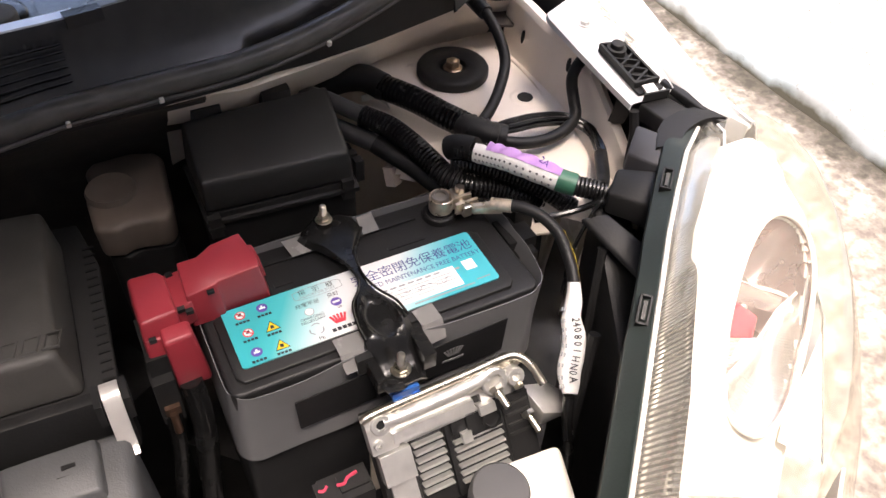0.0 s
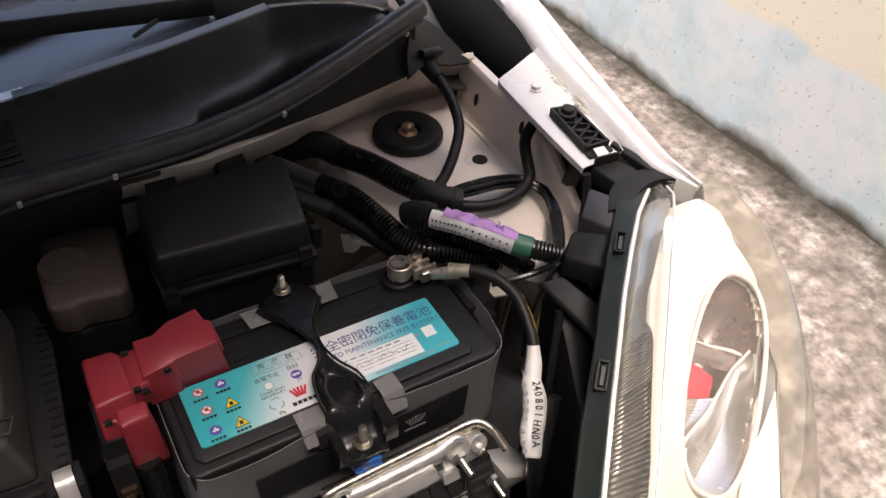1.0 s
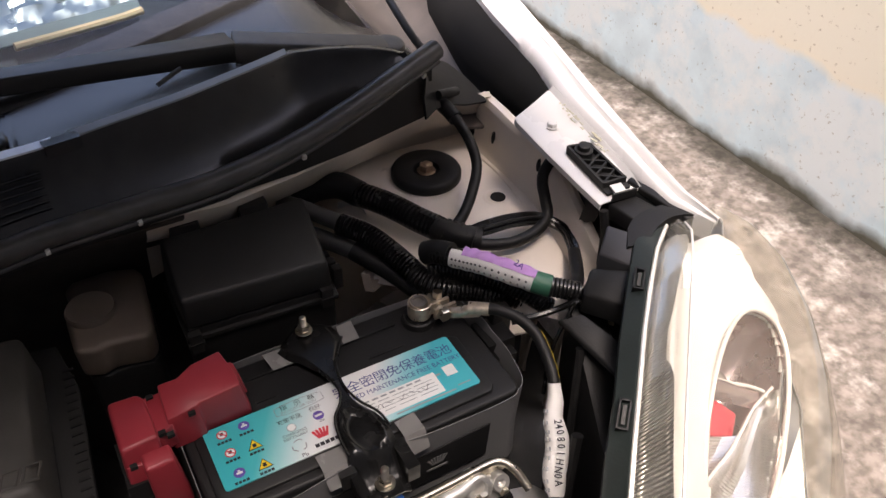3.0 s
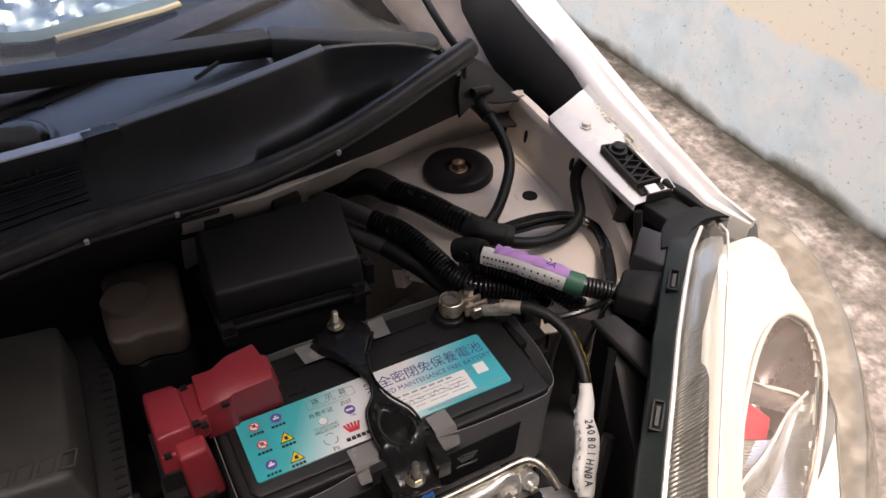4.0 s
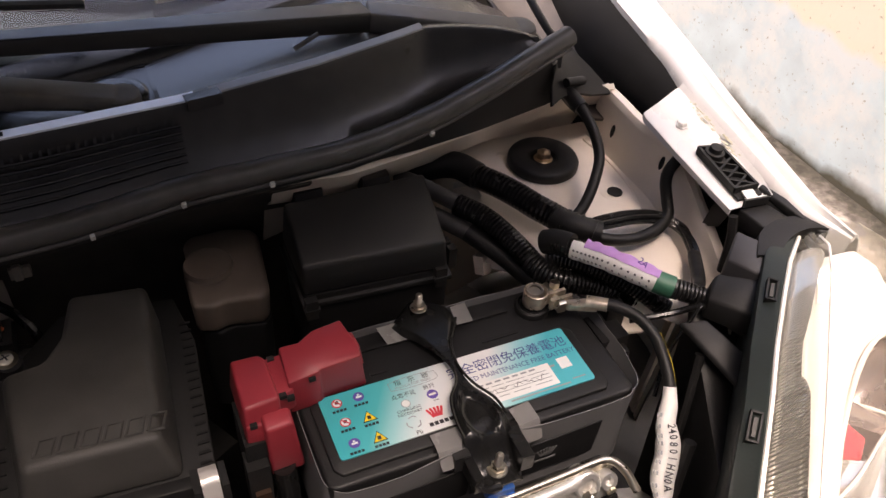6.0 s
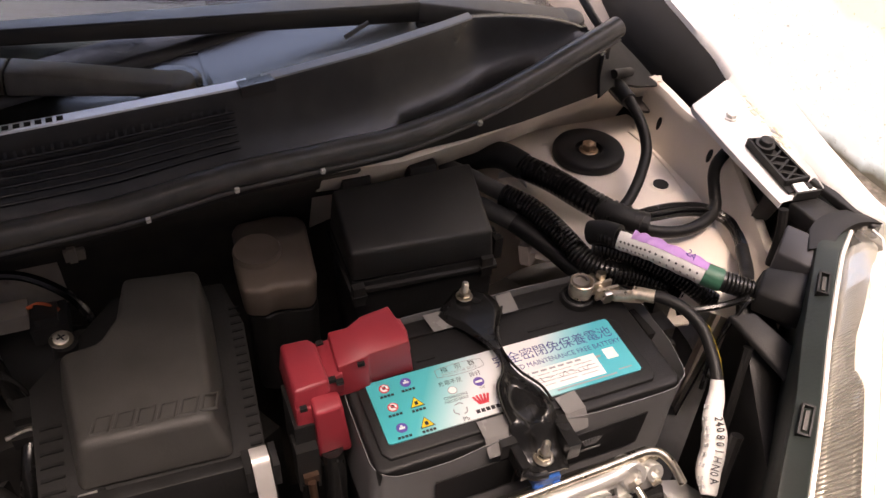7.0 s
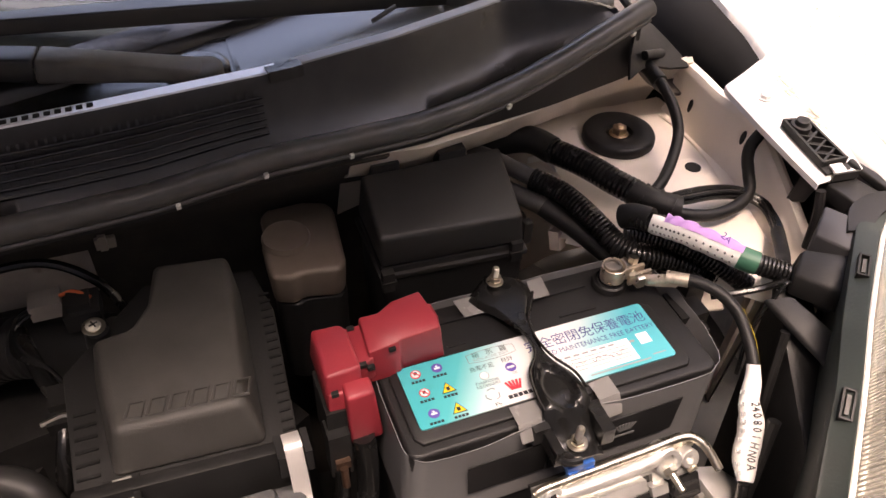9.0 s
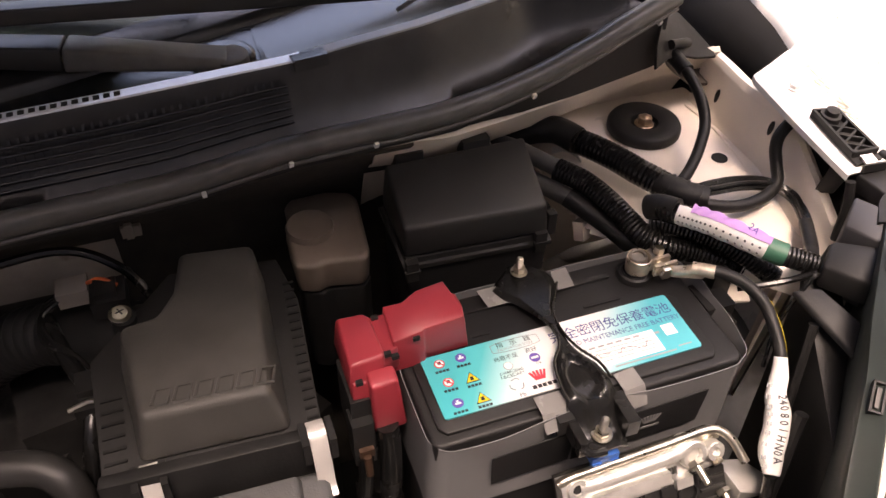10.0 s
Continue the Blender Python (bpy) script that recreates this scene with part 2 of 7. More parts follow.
def label_material():
    """Printed sheet: teal at both ends fading to white between, by the sheet's own length."""
    m = mat("printed_label", (0.8, 0.8, 0.78), 0.32, vary=0.02)
    nt = m.node_tree
    bsdf = nt.nodes["Principled BSDF"]
    tc = nt.nodes.new("ShaderNodeTexCoord")
    sep = nt.nodes.new("ShaderNodeSeparateXYZ")
    nt.links.new(tc.outputs["Generated"], sep.inputs[0])
    add = nt.nodes.new("ShaderNodeMath")
    add.operation = "MULTIPLY_ADD"
    add.inputs[1].default_value = -0.16
    nt.links.new(sep.outputs["Y"], add.inputs[0])
    nt.links.new(sep.outputs["X"], add.inputs[2])
    r = nt.nodes.new("ShaderNodeValToRGB")
    e = r.color_ramp.elements
    e[0].position, e[0].color = 0.0, (0.03, 0.42, 0.46, 1)
    e[1].position, e[1].color = 0.30, (0.74, 0.77, 0.77, 1)
    for p, c in ((0.09, (0.05, 0.45, 0.48, 1)), (0.18, (0.3, 0.6, 0.62, 1)), (0.52, (0.78, 0.78, 0.77, 1)), (0.66, (0.25, 0.58, 0.62, 1)), (0.78, (0.04, 0.43, 0.5, 1))):
        k = e.new(p)
        k.color = c
    nt.links.new(add.outputs[0], r.inputs["Fac"])
    nt.links.new(r.outputs[0], bsdf.inputs["Base Color"])
    return m


M_GROUND, M_WALL, M_LABEL = ground_material(), wall_material(), label_material()

# ---- building helpers ----
ORIGIN = {}


def thing(name, base, label, category, group="", kind=""):
    ob = new(name)
    ob.location = base
    ob.empty_display_size = 0.02
    ORIGIN[ob] = Vector(base)
    return tagged(ob, label, category, group, kind)


def finish(bm, smooth=40):
    bmesh.ops.recalc_face_normals(bm, faces=bm.faces)
    for f in bm.faces:
        f.smooth = True
    for e in bm.edges:
        e.smooth = len(e.link_faces) == 2 and e.calc_face_angle(3.2) < radians(smooth)


def part(name, bm, material, parent, label="", smooth=40, keep=False):
    """One mesh object, its shape given in the world's metres, under a thing or a part."""
    if not keep:
        finish(bm, smooth)
    base = ORIGIN[parent]
    bmesh.ops.translate(bm, vec=-base, verts=bm.verts)
    me = bpy.data.meshes.new(name)
    bm.to_mesh(me)
    bm.free()
    me.materials.append(material)
    ob = new(name, me)
    ob.parent = parent
    ORIGIN[ob] = base
    return tagged(ob, label)


def solid(name, bm, material, label, category, kind="", smooth=40, group=""):
    """One mesh object of its own, at the middle of its foot."""
    finish(bm, smooth)
    lo = [min(v.co[i] for v in bm.verts) for i in range(3)]
    hi = [max(v.co[i] for v in bm.verts) for i in range(3)]
    base = Vector(((lo[0] + hi[0]) / 2, (lo[1] + hi[1]) / 2, lo[2]))
    bmesh.ops.translate(bm, vec=-base, verts=bm.verts)
    me = bpy.data.meshes.new(name)
    bm.to_mesh(me)
    bm.free()
    me.materials.append(material)
    ob = new(name, me)
    ob.location = base
    ORIGIN[ob] = base
    return tagged(ob, label, category, group, kind)


def bevel(bm, width, segments=2, angle=30):
    edges = [e for e in bm.edges if len(e.link_faces) == 2 and e.calc_face_angle(0) > radians(angle)]
    if edges and width > 0:
        bmesh.ops.bevel(bm, geom=edges, offset=width, segments=segments, profile=0.5, affect="EDGES", clamp_overlap=True)


def add_box(bm, x0, x1, y0, y1, z0, z1, m=None):
    vs = [bm.verts.new(Vector((x, y, z)) if m is None else m @ Vector((x, y, z))) for x in (x0, x1) for y in (y0, y1) for z in (z0, z1)]
    for f in ((0, 1, 3, 2), (4, 6, 7, 5), (0, 4, 5, 1), (2, 3, 7, 6), (0, 2, 6, 4), (1, 5, 7, 3)):
        bm.faces.new([vs[i] for i in f])
    return vs


def box(x0, x1, y0, y1, z0, z1, r=0.0, m=None, segments=2):
    bm = bmesh.new()
    add_box(bm, x0, x1, y0, y1, z0, z1, m)
    bevel(bm, r, segments)
    return bm


def hexa(bottom, top, r=0.0, segments=2):
    """A solid between two outlines of equally many points."""
    bm = bmesh.new()
    a, b = [bm.verts.new(p) for p in bottom], [bm.verts.new(p) for p in top]
    n = len(a)
    bm.faces.new(a[::-1])
    bm.faces.new(b)
    for i in range(n):
        bm.faces.new((a[i], a[(i + 1) % n], b[(i + 1) % n], b[i]))
    bmesh.ops.recalc_face_normals(bm, faces=bm.faces)
    bevel(bm, r, segments)
    return bm


def prism(outline, z0, z1, r=0.0, segments=2):
    return hexa([(x, y, z0) for x, y in outline], [(x, y, z1) for x, y in outline], r, segments)


def spline(points, steps=8):
    """A smooth line through the points."""
    p = [Vector(q) for q in points]
    p = [2 * p[0] - p[1], *p, 2 * p[-1] - p[-2]]
    out = []
    for i in range(1, len(p) - 2):
        for k in range(steps):
            t = k / steps
            out.append(0.5 * (2 * p[i] + (p[i + 1] - p[i - 1]) * t + (2 * p[i - 1] - 5 * p[i] + 4 * p[i + 1] - p[i + 2]) * t * t
                              + (3 * p[i] - p[i - 1] - 3 * p[i + 1] + p[i + 2]) * t ** 3))
    out.append(p[-2])
    return out


def resample(line, step):
    out, rest = [line[0]], step
    for a, b in zip(line, line[1:]):
        d = (b - a).length
        while rest <= d:
            out.append(a + (b - a) * (rest / d))
            rest += step
        rest -= d
    return out


def sweep(bm, line, radius, sides=12, flat=1.0, closed_ends=True):
    """A tube along a line; radius is a number or a function of the index."""
    rings, up = [], Vector((0.31, 0.22, 0.92))
    for i, p in enumerate(line):
        d = (line[min(i + 1, len(line) - 1)] - line[max(i - 1, 0)]).normalized()
        side = d.cross(up).normalized()
        up = side.cross(d).normalized()
        r = radius(i) if callable(radius) else radius
        rings.append([bm.verts.new(p + (side * math.cos(a) + up * math.sin(a) * flat) * r) for a in (2 * math.pi * k / sides for k in range(sides))])
    for a, b in zip(rings, rings[1:]):
        for k in range(sides):
            bm.faces.new((a[k], a[(k + 1) % sides], b[(k + 1) % sides], b[k]))
    if closed_ends:
        bm.faces.new(rings[0][::-1])
        bm.faces.new(rings[-1])
    return bm


def tube(points, radius, sides=12, steps=8, flat=1.0):
    return sweep(bmesh.new(), spline(points, steps), radius, sides, flat)


def ribbed(points, radius, pitch=0.0032, depth=0.17, sides=14):
    """A corrugated tube: flat crests and narrow grooves."""
    line = resample(spline(points, 12), pitch / 4)
    return sweep(bmesh.new(), line, lambda i: radius * (1.0, 1.0, 1.0, 1 - depth)[i % 4], sides)


def lathe(profile, centre, axis=(0, 0, 1), sides=24):
    """A turned shape: radius and height along the axis."""
    bm = bmesh.new()
    q = Vector((0, 0, 1)).rotation_difference(Vector(axis).normalized())
    c, rings = Vector(centre), []
    for r, h in profile:
        rings.append([bm.verts.new(c + q @ Vector((r * math.cos(2 * math.pi * k / sides), r * math.sin(2 * math.pi * k / sides), h))) for k in range(sides)])
    for a, b in zip(rings, rings[1:]):
        for k in range(sides):
            bm.faces.new((a[k], a[(k + 1) % sides], b[(k + 1) % sides], b[k]))
    bm.faces.new(rings[0][::-1])
    bm.faces.new(rings[-1])
    return bm


def sheet(rows, thick=0.0, skip=None):
    """A surface through rows of points, with a thickness below it."""
    bm = bmesh.new()
    g = [[bm.verts.new(p) for p in row] for row in rows]
    for i in range(len(g) - 1):
        for j in range(len(g[0]) - 1):
            if skip and skip(i, j):
                continue
            bm.faces.new((g[i][j], g[i][j + 1], g[i + 1][j + 1], g[i + 1][j]))
    loose = [v for v in bm.verts if not v.link_faces]
    bmesh.ops.delete(bm, geom=loose, context="VERTS")
    bmesh.ops.recalc_face_normals(bm, faces=bm.faces)
    if thick:
        bmesh.ops.solidify(bm, geom=bm.faces[:], thickness=thick)
    return bm


def interp(table, x):
    """Row of values at x from rows (x, values...)."""
    t = sorted(table)
    return [float(np.interp(x, [r[0] for r in t], [r[k] for r in t])) for k in range(1, len(t[0]))]


def hexnut(bm, centre, r, h, axis=(0, 0, 1)):
    b = lathe([(r * 0.9, 0), (r, h * 0.15), (r, h * 0.85), (r * 0.88, h)], centre, axis, 6)
    me = bpy.data.meshes.new("tmp")
    b.to_mesh(me)
    b.free()
    bm.from_mesh(me)
    bpy.data.meshes.remove(me)
    return bm


def merge(*bms):
    out = bmesh.new()
    for b in bms:
        me = bpy.data.meshes.new("tmp")
        b.to_mesh(me)
        b.free()
        out.from_mesh(me)
        bpy.data.meshes.remove(me)
    return out


def stud(parent, base, r, h, nut_h, axis=(0, 0, 1), name="bolt", material=None, washer=1.9):
    """A threaded stud with its nut and washer."""
    a = Vector(axis).normalized()
    prof, z = [(r, 0)], 0.0
    while z < h - 0.001:
        prof += [(r, z), (r * 0.84, z + 0.0005)]
        z += 0.001
    prof += [(r * 0.9, h - 0.0008), (r * 0.6, h)]
    part(name, lathe(prof, base, axis, 12), material or M_STEEL, parent, "zinc-plated threaded stud")
    n = hexnut(bmesh.new(), Vector(base) + a * nut_h, r * 1.75, r * 1.6, axis)
    part("nut", n, material or M_STEEL, parent, "plated hex nut")
    part("washer", lathe([(r * washer * 1.15, 0), (r * washer * 1.25, 0.0006), (r * washer * 1.15, 0.0013)], Vector(base) + a * (nut_h - 0.0013), axis, 20), material or M_STEEL, parent)


def lettering(text, size, m, material, parent, name="lettering", align="LEFT", stretch=1.0, bold=0.0):
    """Flat printed words in the built-in font, as a mesh under a thing. m: the pose of the line's start."""
    cu = bpy.data.curves.new("tmp", "FONT")
    cu.body, cu.size, cu.align_x, cu.resolution_u, cu.offset = text, size, align, 2, bold
    ob = bpy.data.objects.new("tmp", cu)
    scene.collection.objects.link(ob)
    dg = bpy.context.evaluated_depsgraph_get()
    me = bpy.data.meshes.new_from_object(ob.evaluated_get(dg))
    bpy.data.objects.remove(ob)
    bpy.data.curves.remove(cu)
    bm = bmesh.new()
    bm.from_mesh(me)
    bpy.data.meshes.remove(me)
    bmesh.ops.transform(bm, matrix=m @ Matrix.Diagonal((stretch, 1, 1, 1)), verts=bm.verts)
    return part(name, bm, material, parent, keep=True)


# ---- setting: paving, wall ----
def ground():
    n = 40
    bm = bmesh.new()
    xs = sorted({-400, -60, -12, 400, 60, 12, *np.linspace(-1, 4, n)})
    ys = sorted({-400, -60, -12, 400, 60, 12, *np.linspace(-1, 5, n)})
    rows = [[(x, y, 0.012 * noise.noise((x * 1.7, y * 1.7, 0)) + 0.004 * noise.noise((x * 8, y * 8, 3)) - 0.012) for y in ys] for x in xs]
    return sheet(rows)


g_bm = ground()
finish(g_bm, 60)
g_me = bpy.data.meshes.new("ground")
g_bm.to_mesh(g_me)
g_me.materials.append(M_GROUND)
tagged(new("ground", g_me), "stained rough concrete paving with moss beside the wall", "ground", kind="structure")

w_rows = []
for z in np.linspace(-0.05, 3.2, 28):
    w_rows.append([(1.70 + 0.01 * noise.noise((y * 1.5, z * 1.5, 1)) + 0.003 * noise.noise((y * 9, z * 9, 5)), y, z) for y in np.linspace(-1.6, 14, 120)])
w_rows.append([(1.86, y, 3.2) for y in np.linspace(-1.6, 14, 120)])
w_rows.append([(1.86, y, -0.05) for y in np.linspace(-1.6, 14, 120)])
w_bm = sheet(w_rows)
finish(w_bm, 60)
w_me = bpy.data.meshes.new("wall_east")
w_bm.to_mesh(w_me)
w_me.materials.append(M_WALL)
tagged(new("wall_east", w_me), "old plaster wall, pale blue below and cream above, stained", "wall", kind="structure")

# unseen plain walls added round the car, for bounced light and reflections
M_ENCLOSURE = mat("grey_render", (0.16, 0.15, 0.14), 0.9, vary=0.2, scale=3, bump=0.5, bump_scale=40)
for nm, (x0, x1, y0, y1, h) in (("wall_west", (-2.75, -2.6, -1.75, 9.0, 5.0)), ("wall_south", (-2.6, 1.70, -1.75, -1.6, 4.0))):
    wb_ = box(x0, x1, y0, y1, -0.05, h)
    finish(wb_)
    wm_ = bpy.data.meshes.new(nm)
    wb_.to_mesh(wm_)
    wm_.materials.append(M_ENCLOSURE)
    tagged(new(nm, wm_), "plain grey wall, unseen, added to close the yard", "wall", kind="structure")

# ---- white car: body panels, cowl, windscreen ----
car = thing("car", (-0.35, 0.3, 0.0), "white car with its hood open, parked beside the wall", "car")

# front fender, seen on its top edge: y, inner flange edge, crease, outer edge, height
FENDER = [(-0.062, 0.418, 0.4195, 0.424, 0.884), (-0.02, 0.404, 0.409, 0.425, 0.884), (0.05, 0.405, 0.411, 0.430, 0.894), (0.13, 0.406, 0.414, 0.440, 0.904),
          (0.20, 0.4225, 0.4295, 0.4515, 0.911), (0.30, 0.432, 0.442, 0.466, 0.921), (0.60, 0.48, 0.49, 0.52, 0.945), (1.10, 0.56, 0.57, 0.60, 0.97)]
rows = []
for y in list(np.linspace(-0.062, 0.3, 28)) + [0.4, 0.5, 0.6, 0.8, 1.1]:
    a, b, c, z = interp(FENDER, y)
    fall = min(1.0, (y + 0.062) / 0.1)
    rows.append([(a, y, z - 0.020), (a + 0.001, y, z - 0.008), (b, y, z - 0.0010), (b + 0.0015, y, z - 0.0002), (b + (c - b) * 0.38, y, z + 0.0002), (b + (c - b) * 0.47, y, z - 0.0030), (b + (c - b) * 0.56, y, z - 0.0030), (b + (c - b) * 0.66, y, z + 0.0012),
                 (c - 0.003, y, z + 0.003), (c + 0.001, y, z + 0.002), (c + 0.006, y, z - 0.004), (c + 0.012, y + 0.0, z - 0.02), (c + 0.03, y + 0.002, z - 0.09),
                 (c + 0.045, y + 0.02 + 0.04 * (1 - fall), z - 0.22), (c + 0.05, y + 0.03 + 0.05 * (1 - fall), z - 0.4), (c + 0.03, y + 0.04, 0.25)])
fender = part("fender", sheet(rows, 0.0015), M_WHITE, car, "glossy white front fender")

# bolted flange along the fender's inner edge
fl = []
for y, xa, xb, z in ((0.007, 0.357, 0.400, 0.8775), (0.03, 0.3555, 0.405, 0.8805), (0.08, 0.3525, 0.4075, 0.888), (0.127, 0.350, 0.409, 0.896), (0.133, 0.352, 0.409, 0.897), (0.143, 0.375, 0.410, 0.898), (0.156, 0.402, 0.411, 0.899)):
    fl.append([(xa, y, z - 0.006), (xa + 0.0006, y, z - 0.001), (xa + 0.003, y, z), (xa + (xb - xa) * 0.5, y, z), (xb - 0.004, y, z + 0.0005), (xb, y, z + 0.005)])
flange = part("fender_flange", sheet(fl, 0.0012), M_WHITE, car, "white painted fender flange with sticker marks")
fb = lathe([(0.0062, 0), (0.0066, 0.0008), (0.0048, 0.0012), (0.0046, 0.0042), (0.0038, 0.0048)], (0.377, 0.108, 0.893), (0, -0.05, 1), 6)
part("flange_bolt", fb, M_WHITE, flange, "white painted bolt head")
# ghost of a peeled sticker on the flange's upright side
gm = bmesh.new()
random.seed(5)
for k in range(26):
    t = random.random()
    y = 0.055 + 0.075 * t
    x = 0.3975 + 0.006 * random.random()
    z = interp([(0.007, 0.8775), (0.156, 0.899)], y)[0] + 0.0032 + (x - 0.3975) * 0.35
    add_box(gm, x, x + 0.0006 + 0.0025 * random.random(), y, y + 0.0015 + 0.007 * random.random() ** 2, z, z + 0.0006)
part("sticker_residue", gm, mat("sticker_residue", (0.55, 0.53, 0.40), 0.6, vary=0.1), flange, "faded traces of a peeled sticker")

# inner apron wall beside the strut tower
rows = []
for y in np.linspace(-0.03, 0.222, 26):
    top = interp([(-0.03, 0.822), (-0.006, 0.823), (0.030, 0.842), (0.062, 0.859), (0.083, 0.868), (0.10, 0.872), (0.125, 0.874), (0.155, 0.872), (0.205, 0.872), (0.24, 0.875), (0.36, 0.89)], y)[0]
    top += 0.0012 * math.sin(y * 70)
    dx = interp([(-0.03, -0.016), (0.03, -0.010), (0.08, -0.003), (0.11, 0), (0.36, 0.0)], y)[0]
    floor_z = min(0.826, top - 0.012)
    rows.append([(0.382 + dx, y, top - 0.004), (0.376 + dx, y, top), (0.371 + dx, y, top - 0.001), (0.3685 + dx, y, top - 0.006), (0.368 + dx, y, top - 0.009), (0.366 + dx, y, floor_z), (0.360 + dx, y, floor_z - 0.0095),
                 (0.35 + dx, y, floor_z - 0.026), (0.349 + dx, y, floor_z - 0.041)])
apron = part("apron", sheet(rows, 0.0015), M_PRIMER, car, "white inner apron panel with oval holes")
for y, z, s in ((0.187, 0.8395, 1.0), (0.108, 0.8535, 1.0)):
    o = lathe([(0.0045, 0), (0.0045, 0.0012)], (0, 0, 0), (-1, 0, 0), 18)
    bmesh.ops.transform(o, matrix=pose(0.3675, y, z, 8, 0, 0) @ Matrix.Diagonal((1, 0.62, 1.75, 1)), verts=o.verts)
    part("oval_hole", o, mat("hole_dark", (0.006, 0.006, 0.006), 0.9), apron, "dark oval hole")

# added black sheet in place of the shaded void between the apron and the fender
rows = []
for y in np.linspace(-0.06, 0.16, 12):
    fz = interp([(-0.06, 0.866), (0.007, 0.870), (0.156, 0.888)], y)[0]
    rows.append([(0.399, y, fz), (0.3945, y, fz - 0.004), (0.3935, y, fz - 0.02), (0.3925, y, 0.80), (0.385, y, 0.775), (0.352, y, 0.765)])
part("void_sheet", sheet(rows, 0.0015), mat("matt_black", (0.010, 0.010, 0.010), 0.7, vary=0.3, bump=0.3, spots=(0.03, 0.027, 0.024), spot_at=0.66), car, "black sheet added for the dark void inside the fender")

# strut tower: a rounded plateau that drops towards the engine
def soft_min(*v):
    return -0.006 * math.log(sum(math.exp(-k / 0.006) for k in v))
rows = []
for u in np.linspace(0.2835, 0.62, 56):
    row = []
    for w in np.linspace(-0.10, 0.42, 60):
        x, y = min(0.370, (u + w) / 2), min(0.246, (u - w) / 2)
        f = soft_min(x - 0.196, (x + y - 0.292) / 1.414, 0.252 - y)
        z = 0.8165 - 0.10 * max(0, 0.10 - y)
        rr = math.hypot(x - 0.287, y - 0.184)
        z += 0.0035 * max(0, min(1, (0.055 - rr) / 0.012))
        if f < 0.016:
            q = min(1.0, (0.016 - f) / 0.022)
            z -= 0.022 * (1 - math.sqrt(max(0, 1 - q * q))) + 2.5 * max(0, -0.006 - f)
        row.append((x, y, max(z, 0.790) + 0.0006 * noise.noise((x * 30, y * 30, 0))))
    rows.append(row)
tower = part("strut_tower", sheet(rows, 0.0015, lambda i, j: (Vector(rows[i][j]) - Vector(rows[i + 1][j + 1])).length < 1e-5 or rows[i][j][1] < -0.05 or max(rows[i][j][2], rows[i + 1][j + 1][2]) < 0.7912), M_PRIMER, car, "cream white strut tower with a bare top")
part("drain_hole", lathe([(0.0075, 0), (0.0075, 0.0010)], (0.334, 0.124, 0.8166), (0, 0, 1), 20), bpy.data.materials["hole_dark"], tower, "dark round hole")
part("hole_rim", lathe([(0.0155, 0), (0.0145, 0.0007), (0.009, 0.0009), (0.0078, 0.0002)], (0.334, 0.124, 0.8160), (0, 0, 1), 28), M_PRIMER, tower)
part("paint_dot", lathe([(0.0016, 0), (0.0012, 0.0006)], (0.2935, 0.145, 0.8170), (0, 0, 1), 8), M_REDINK, tower, "small red paint mark")
part("weld_bead", tube([(0.352, 0.212, 0.8175), (0.3555, 0.18, 0.8172), (0.355, 0.145, 0.8165), (0.350, 0.11, 0.8155), (0.340, 0.08, 0.814)], 0.0014, 6), M_PRIMER, tower)

strut = thing("strut_mount", (0.287, 0.184, 0.82), "black rubber strut mount with a brass-coloured nut", "strut mount")
part("rubber_cap", lathe([(0.0325, 0), (0.0350, 0.003), (0.0350, 0.0085), (0.0335, 0.0112), (0.031, 0.0122), (0.016, 0.0118), (0.0135, 0.0105), (0.0125, 0.0062), (0.006, 0.006)], (0.287, 0.184, 0.8185), (0, 0, 1), 48), M_BLACK, strut, "thick black rubber disc")
stud(strut, (0.287, 0.184, 0.823), 0.0042, 0.0135, 0.0048, material=M_BRASS, washer=1.8)

# firewall rail and bulkhead below the seal
SEAL = [(-0.60, 0.118, 0.885), (-0.42, 0.120, 0.892), (-0.25, 0.126, 0.899), (-0.196, 0.130, 0.8985), (-0.138, 0.133, 0.8995), (-0.088, 0.135, 0.905), (-0.054, 0.138, 0.9075), (0.0, 0.145, 0.905), (0.079, 0.155, 0.902),
        (0.147, 0.169, 0.906), (0.206, 0.182, 0.917), (0.265, 0.197, 0.931), (0.311, 0.210, 0.941)]
rows = []
for x in np.linspace(0.015, 0.375, 32):
    y, z = interp(SEAL, x)
    drop = interp([(0.0, 0.013), (0.03, 0.017), (0.08, 0.024), (0.15, 0.030), (0.21, 0.042), (0.30, 0.062), (0.375, 0.066)], x)[0]
    z0 = z - drop
    rows.append([(x, y + 0.002, z0 + 0.004), (x, y - 0.002, z0), (x, y + 0.001, z0 - 0.005), (x, y + 0.014, z0 - 0.022), (x, y + 0.022, z0 - 0.036), (x, y + 0.05, z0 - 0.06), (x, y + 0.085, 0.75), (x, y + 0.10, 0.55)])
part("bulkhead_rail", sheet(rows, 0.0015), M_PRIMER, car, "cream painted bulkhead rail below the cowl")
rows = []
for x in np.linspace(-1.1, 0.045, 24):
    rows.append([(x, 0.150, 0.885), (x, 0.165, 0.87), (x, 0.19, 0.84), (x, 0.225, 0.80), (x, 0.235, 0.70), (x, 0.24, 0.33)])
part("bulkhead_insulation", sheet(rows, 0.004), mat("felt_insulation", (0.04, 0.034, 0.029), 0.95, vary=0.3, bump=0.6, bump_scale=300), car, "black insulation mat on the bulkhead")
